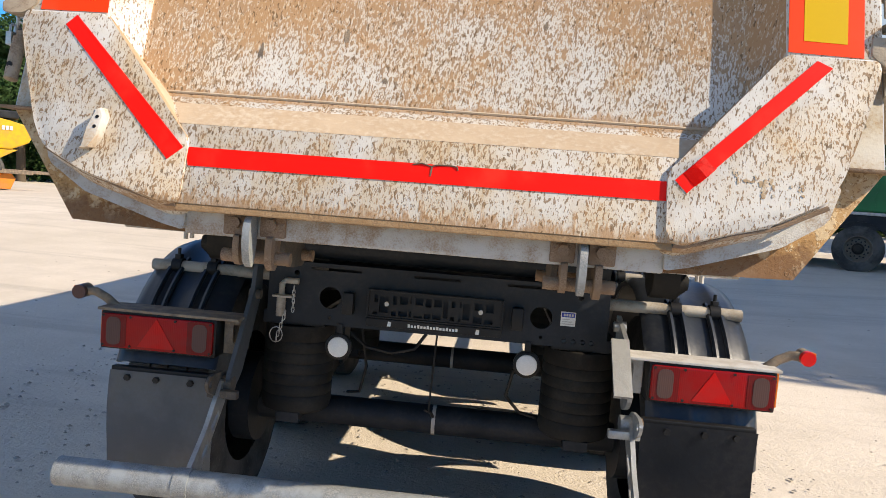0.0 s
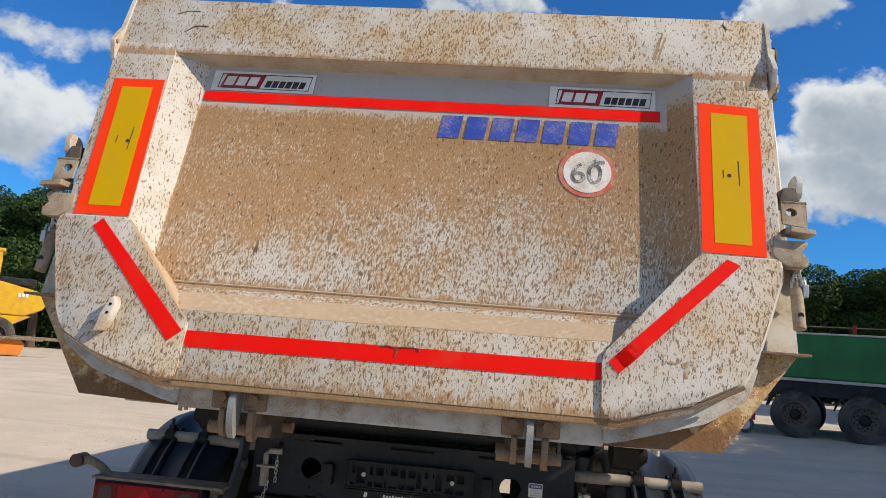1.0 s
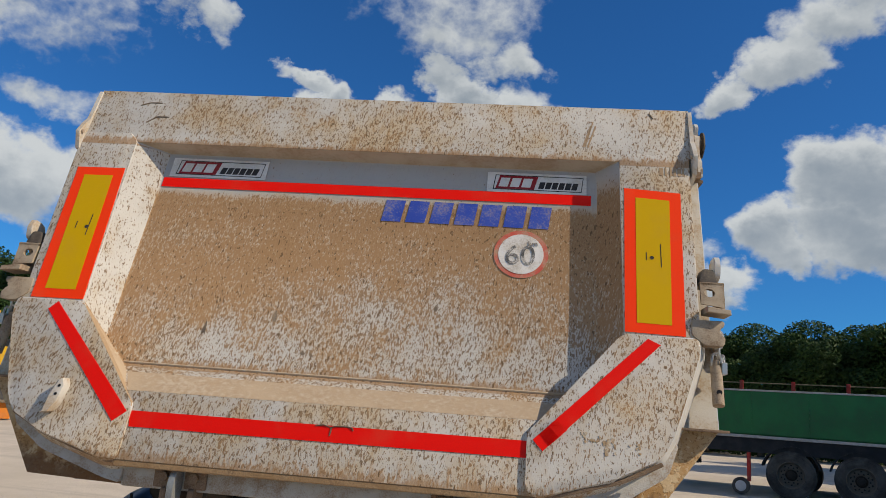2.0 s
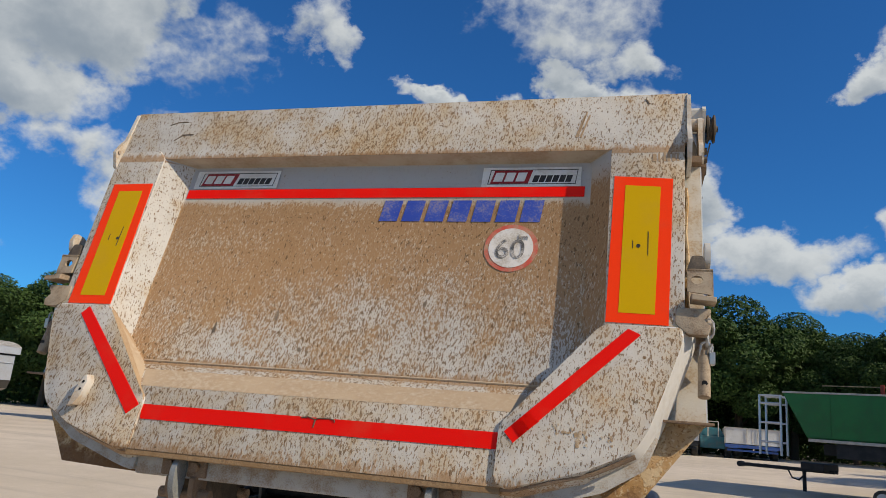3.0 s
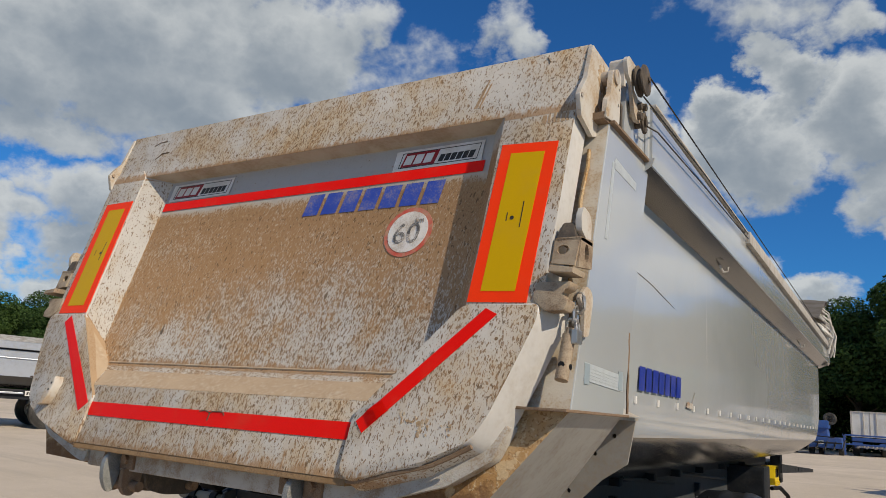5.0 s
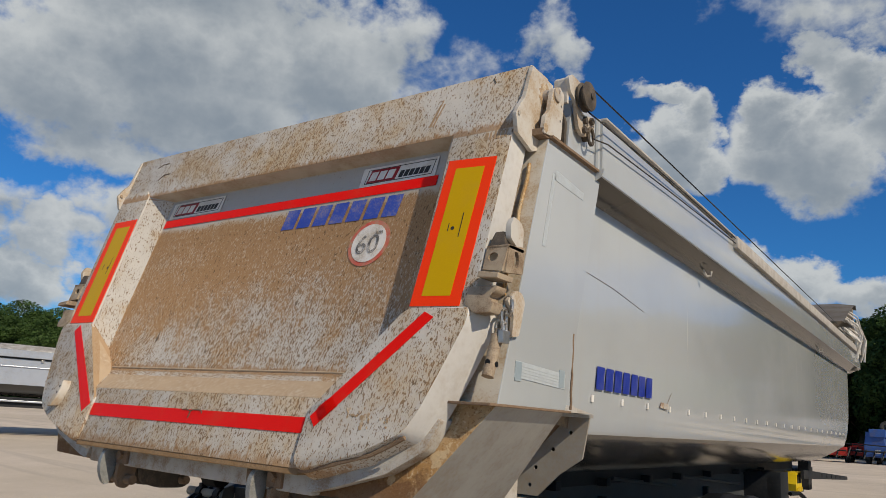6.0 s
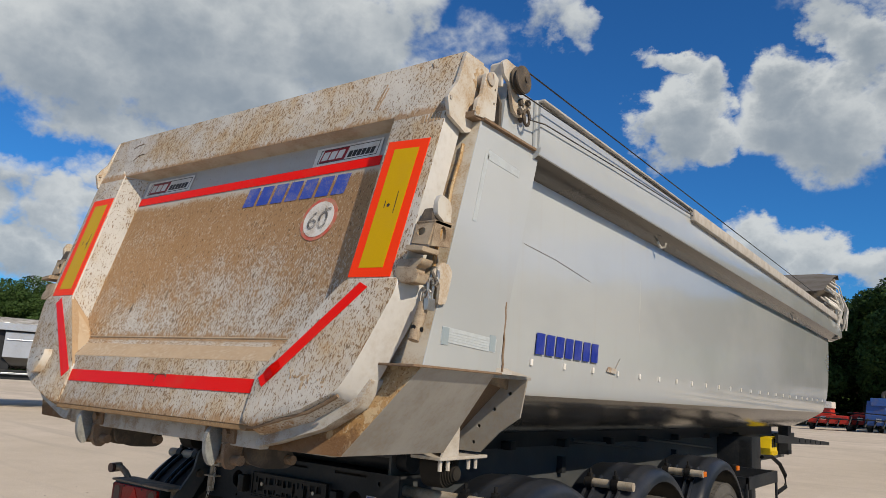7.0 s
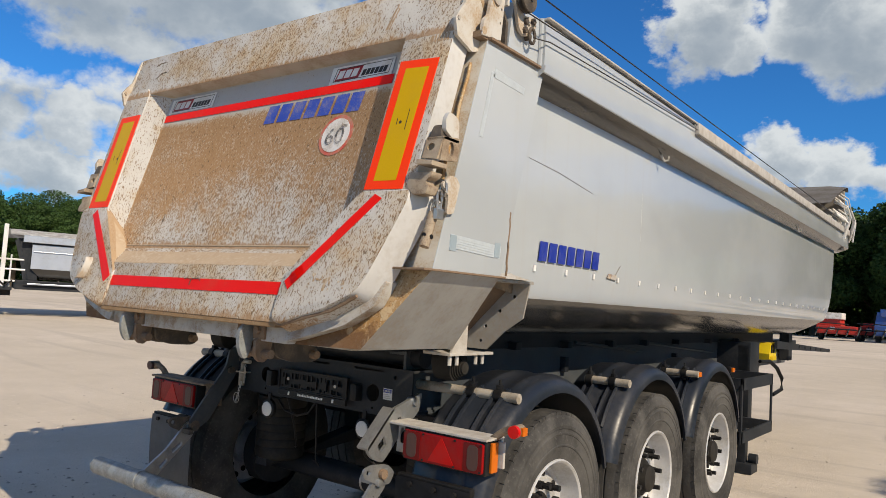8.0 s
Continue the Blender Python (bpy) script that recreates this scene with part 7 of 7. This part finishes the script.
# yellow wheel loader and orange blade on the far side
def loader():
    t = stand("wheel_loader", "yellow wheel loader with a glazed cab", "loader", -19.6, 24.2, 36.0)
    bm = bmesh.new()
    prism(bm, [(-2.4, 1.55), (1.25, 1.55), (1.85, 1.85), (2.05, 2.25), (2.0, 2.45), (1.2, 2.65), (0.2, 2.85), (-2.4, 2.85)], XZ, 0.3, 2.2, 0.06)
    part("hood", bm, MACHY, t, "yellow engine hood")
    bm = bmesh.new()
    prism(bm, [(-2.4, 1.0), (0.6, 1.0), (1.5, 1.55), (-2.4, 1.55)], XZ, 0.35, 2.15, 0.04)
    part("counterweight", bm, MACHY, t)
    bm = bmesh.new()
    box(bm, (-2.6, 0.45, 2.85), (0.15, 2.05, 4.0), 0.08)
    cab = part("cab_glass", bm, GLASS, t, "dark glazed cab", True)
    bm = bmesh.new()
    box(bm, (-2.7, 0.4, 4.0), (0.25, 2.1, 4.14), 0.04)
    for x in (-2.62, 0.1):
        for y in (0.43, 1.98):
            box(bm, (x - 0.05, y, 2.85), (x + 0.07, y + 0.1, 4.02), 0.01)
    part("cab_frame", bm, MACHY, t, "yellow cab posts and roof")
    bm = bmesh.new()
    box(bm, (0.2, 0.6, 2.75), (1.5, 1.9, 3.05), 0.05)
    part("grille", bm, CHASSIS, t)
    bm = bmesh.new()
    for k in range(3):
        box(bm, (0.92 + 0.13 * k, 0.285, 2.28), (1.02 + 0.13 * k, 0.295, 2.44))
    pieces("maker_block", bm, WHITE, t, "white blocks on the hood")
    for x in (-2.0, 0.35):
        for y in (0.45, 2.05):
            add_wheel(t, x, y, 0.72)


loader()


def blade():
    t = stand("dozer_blade", "orange blade lying on timbers", "blade", -18.3, 23.0, 36.0)
    bm = bmesh.new()
    prism(bm, [(0.0, 0.05), (0.9, 0.05), (1.05, 0.45), (0.9, 0.65), (0.0, 0.55), (-1.6, 0.5), (-1.6, 0.1)], XZ, 0.0, 0.9, 0.04)
    part("blade_plate", bm, ORANGEP, t, "orange steel blade")
    bm = bmesh.new()
    box(bm, (-2.4, -0.2, 0.62), (1.6, 0.2, 0.72), 0.02)
    box(bm, (0.6, -0.1, 0.66), (2.3, 0.1, 0.78), 0.02)
    pieces("timber", bm, GRIME, t)


blade()


# vehicles along the far edge
def box_truck(name, label, x, y, turn, w, h, body, base, bmat):
    t = stand(name, label, "truck", x, y, turn)
    bm = bmesh.new()
    box(bm, (-w / 2, 0, base), (w / 2, 6.0, base + h), 0.03)
    part("box_body", bm, body, t)
    bm = bmesh.new()
    box(bm, (-0.012, -0.015, base + 0.05), (0.012, 0.0, base + h - 0.08))
    for s in (-1, 1):
        box(bm, (s * w / 2 - 0.04, -0.03, base), (s * w / 2 + 0.04, 0.0, base + h))
        rod(bm, (s * 0.3, -0.03, base + 0.05), (s * 0.3, -0.03, base + h - 0.05), 0.018, 6)
    box(bm, (-w / 2, -0.03, base + h - 0.06), (w / 2, 0.0, base + h))
    part("rear_frame", bm, GREYTUBE, t)
    bm = bmesh.new()
    box(bm, (-w / 2, 0.0, base - 0.22), (w / 2, 5.6, base - 0.03), 0.02)
    box(bm, (-w / 2 + 0.1, 0.05, 0.42), (w / 2 - 0.1, 0.12, 0.54), 0.02)
    for s in (-1, 1):
        box(bm, (s * w * 0.36 - 0.25, -0.02, 0.58), (s * w * 0.36 + 0.25, 0.06, 0.7), 0.02)
    part("chassis", bm, bmat, t)
    for yy in (1.2, 2.5):
        for s in (-1, 1):
            add_wheel(t, s * (w / 2 - 0.2), yy, 0.48, 0 if s > 0 else 180)
    return t


box_truck("box_trailer", "grey box trailer on a blue chassis", 0.75, 44.0, 3, 1.75, 1.35, BOXW, 0.98, BLUEP)
box_truck("box_truck", "white box truck seen from behind", 3.2, 45.0, -2, 2.1, 2.25, BOXW, 0.9, CHASSIS)
box_truck("low_box_truck", "white box truck with a blue base", 7.3, 45.5, -4, 3.0, 0.95, BOXW, 0.85, BLUEP)


def blue_rack():
    t = stand("blue_rack", "blue steel rack on a trailer frame", "rack", 0.75, 43.2, 0)
    bm = bmesh.new()
    for x in (-1.25, 1.2):
        for y in (0.0, 0.6):
            box(bm, (x, y, 0.02), (x + 0.08, y + 0.08, 1.1), 0.01)
    for z in (0.55, 1.02):
        box(bm, (-1.3, 0.0, z), (1.3, 0.08, z + 0.08), 0.01)
    part("rack_frame", bm, BLUEP, t)
    bm = bmesh.new()
    for k in range(7):
        rod(bm, (-0.6 + 0.2 * k, 0.05, 0.45 + 0.05 * (k % 2)), (-0.5 + 0.2 * k, 0.3, 0.5), 0.06, 8)
    pieces("coupling", bm, GREYTUBE, t)


blue_rack()


def teal_machine():
    t = stand("teal_machine", "teal field machine with a tall frame", "machine", 5.2, 46.5, 0)
    bm = bmesh.new()
    box(bm, (-0.75, 0, 0.5), (0.75, 3.0, 1.25), 0.05)
    prism(bm, [(-0.7, 1.25), (0.7, 1.25), (0.4, 1.75), (-0.5, 1.75)], XZ, 0.2, 2.5, 0.04)
    part("hopper", bm, TEAL, t)
    bm = bmesh.new()
    for s in (-0.3, 0.3):
        rod(bm, (s, -0.05, 1.2), (s, -0.05, 2.1), 0.03, 6)
    rod(bm, (-0.3, -0.05, 2.1), (0.3, -0.05, 2.1), 0.03, 6)
    part("hoop", bm, GREYTUBE, t)
    for s in (-1, 1):
        add_wheel(t, s * 0.85, 0.8, 0.5, 0 if s > 0 else 180)


teal_machine()


def field_machine(name, label, x, y, turn, mat, w, h, tower):
    t = stand(name, label, "machine", x, y, turn)
    bm = bmesh.new()
    box(bm, (-w / 2, 0, 0.35), (w / 2, 1.8, 0.35 + h * 0.45), 0.05)
    prism(bm, [(-w / 2, 0.35 + h * 0.45), (w * 0.1, 0.35 + h * 0.45), (w * 0.05, 0.35 + h), (-w / 2 + 0.1, 0.35 + h)], XZ, 0.2, 1.6, 0.03)
    part("housing", bm, mat, t)
    bm = bmesh.new()
    for k in range(5):
        rod(bm, (-w / 2 + w * k / 4, -0.25, 0.25), (-w / 2 + w * k / 4 + 0.15, 0.1, 0.8), 0.04, 6)
    rod(bm, (-w / 2, -0.2, 0.62), (w / 2, -0.2, 0.62), 0.04, 8)
    rod(bm, (-w / 2, -0.2, 0.95), (w * 0.3, -0.2, 0.9), 0.03, 8)
    pieces("tine", bm, CHASSIS, t)
    bm = bmesh.new()
    box(bm, (-w / 2 + 0.25, 0.1, 0.35 + h * 0.8), (w * 0.12, 1.4, 0.35 + h + 0.15), 0.03)
    part("bin_lid", bm, tower, t)
    bm = bmesh.new()
    box(bm, (-0.3, -0.12, 0.55), (-0.05, -0.08, 0.72), 0.005)
    part("warning_plate", bm, WHITE, t)
    for s in (-1, 1):
        add_wheel(t, s * (w / 2 - 0.1), 1.0, 0.35, 0 if s > 0 else 180)
    return t


field_machine("red_seed_drill", "red field machine with black tines and a pale lid", -3.9, 42.5, 0, REDP, 2.0, 1.0, TARPW)
m = field_machine("red_roller", "low red field machine", -2.3, 43.6, 0, REDP, 1.5, 0.5, REDP)
m = field_machine("blue_machine", "blue field machine carrying a spare wheel", -1.3, 42.2, 0, BLUEP, 1.6, 1.25, BLUEP)
add_wheel(m, 0.25, 0.5, 0.33, -90).location.z = 1.85

# ---- trees ----
def leaf_cloud(bm, rng, centre, rad, count, size):
    for _ in range(count):
        d = Vector((rng.gauss(0, 1), rng.gauss(0, 1), rng.gauss(0, 1))).normalized()
        k = rng.random() ** 0.33
        p = Vector(centre) + Vector((d.x * rad[0], d.y * rad[1], d.z * rad[2])) * (0.30 + 0.8 * k)
        n = (d + Vector((rng.uniform(-1, 1), rng.uniform(-1, 1), rng.uniform(-0.6, 1))) * 1.5).normalized()
        q = n.to_track_quat("Z", "Y").to_matrix() @ Matrix.Rotation(rng.uniform(0, 6.28), 3, "Z")
        s = size * rng.uniform(0.6, 1.3)
        pts = [(-s, -0.35 * s, 0), (s, -0.15 * s, 0.1 * s), (-0.1 * s, 0.75 * s, 0)]
        bm.faces.new([bm.verts.new(p + q @ Vector(c)) for c in pts])


def make_tree(seed):
    rng = random.Random(seed)
    t = thing("tree", "broad dark green deciduous tree in full leaf", "tree", group="trees round the yard")
    bm = bmesh.new()
    h = 10.0
    rod(bm, (0, 0, -0.3), (0.1, 0.05, 3.2), 0.26, 10, 0.19)
    rod(bm, (0.1, 0.05, 3.2), (0.2, -0.1, 7.5), 0.19, 10, 0.06)
    blobs = [((rng.uniform(-0.6, 0.6), rng.uniform(-0.6, 0.6), 8.2), (1.7, 1.7, 1.6)), ((0, 0, 5.6), (2.6, 2.6, 2.2))]
    for k in range(15):
        a = k * 2.4 + rng.uniform(-0.4, 0.4)
        z = 2.6 + 5.6 * (k + rng.random()) / 15
        r = 2.9 * math.sin(math.pi * min(1, max(0.22, (z - 0.6) / 9.6))) ** 0.8 * rng.uniform(0.75, 1.05)
        c = (r * math.cos(a), r * math.sin(a), z)
        s = rng.uniform(0.85, 1.45)
        blobs.append((c, (s, s, s * 0.8)))
        if k % 2 == 0:
            rod(bm, (0.1, 0.0, z * 0.62), (c[0] * 0.8, c[1] * 0.8, z), 0.09, 6, 0.03)
    part("trunk", bm, BARK, t, "", True)
    bm = bmesh.new()
    for c, r in blobs:
        vol = r[0] * r[1] * r[2]
        leaf_cloud(bm, rng, c, r, int(1150 + 660 * vol ** 0.8), 0.112)
    me = bpy.data.meshes.new("crown")
    bm.to_mesh(me)
    bm.free()
    me.materials.append(LEAF)
    ob = new("crown", me)
    ob.parent = t
    return t


kinds = [make_tree(s) for s in (11, 12, 13, 14)]
rng = random.Random(77)
# azimuth and distance from behind the trailer, height
SPOTS = [(-82, 84, 9.2), (-76.5, 80, 9.4), (-71.5, 78, 9.4), (-67, 77, 9.0), (-62.5, 74, 8.9), (-58, 71, 9.2), (-53, 66, 9.3), (-48, 62, 9.2), (-43.5, 58, 9.6), (-39, 54, 10.1), (-35, 52, 10.2), (-30.5, 54, 10.6),
         (-25, 58, 11.0), (-20, 60, 11.3), (-15.5, 60, 11.2), (-12, 59, 11.4), (-8.3, 60, 10.6), (-4.6, 62, 9.2), (-1.2, 58, 10.6), (2.6, 56, 12.0), (6.6, 57, 11.6), (10.2, 60, 10.8), (14.0, 58, 9.0), (17.6, 54, 8.9), (21, 50, 8.6), (24.4, 52, 8.6), (27.6, 50, 9.0), (31.5, 50, 9.4), (36, 50, 9.6), (42, 52, 10)]
BACKROW = [(-79, 88, 10.4), (-74, 87, 10.6), (-69.5, 86, 10.6), (-65, 84, 10.2), (-60.2, 82, 10.3), (-55.5, 78, 10.2), (-10, 66, 11.0), (-6.4, 68, 10.6), (-2.8, 67, 11.0), (12.2, 66, 10.2)]
left = {i: True for i in range(4)}
for i, (a, d, h) in enumerate(SPOTS + BACKROW):
    x, y = 1.0 + d * math.sin(radians(a)), -2.0 + d * math.cos(radians(a))
    k = i % 4
    s = h / 9.9
    m = pose(x, y, gz(x, y) - 0.1, 0, 0, rng.uniform(0, 360)) @ Matrix.Diagonal((s * 1.12, s * 1.12, s, 1))
    if left[k]:
        kinds[k].matrix_basis = m
        left[k] = False
    else:
        c = copy_thing(kinds[k], pose(0, 0, 0))
        c.matrix_basis = m
# a second row whose shade falls across the yard
for i, (x, y, h) in enumerate([(17.4, 3.6, 11), (17.4, 6.9, 11), (17.8, 10.2, 10), (21.5, 20, 12), (23, 26, 11)]):
    c = copy_thing(kinds[i % 4], pose(0, 0, 0))
    c.matrix_basis = pose(x, y, gz(x, y) - 0.1, 0, 0, 70 * i) @ Matrix.Diagonal((h / 9.9, h / 9.9, h / 9.9, 1))

# undergrowth under the tree line
bm = bmesh.new()
rng = random.Random(9)
for a10 in range(-860, 460, 12):
    a = a10 / 10
    d = np.interp(a, [p[0] for p in SPOTS], [p[1] for p in SPOTS]) + 2.5
    x, y = 1.0 + d * math.sin(radians(a)), -2.0 + d * math.cos(radians(a))
    hh = rng.uniform(1.3, 2.4)
    leaf_cloud(bm, rng, (x, y, gz(x, y) + hh * 0.75), (0.9, 0.9, hh), 330, 0.15)
    x, y = x + 4.5 * math.sin(radians(a)), y + 4.5 * math.cos(radians(a))
    leaf_cloud(bm, rng, (x, y, gz(x, y) + 2.2), (1.1, 1.1, 2.6), 560, 0.19)
    x, y = x + 8.0 * math.sin(radians(a)), y + 8.0 * math.cos(radians(a))
    leaf_cloud(bm, rng, (x, y, gz(x, y) + 2.6), (1.5, 1.2, 3.2), 480, 0.42)
me = bpy.data.meshes.new("undergrowth")
bm.to_mesh(me)
bm.free()
me.materials.append(LEAF)
tagged(new("undergrowth", me), "dense dark green shrubs below the trees", "shrubs", kind="stuff")
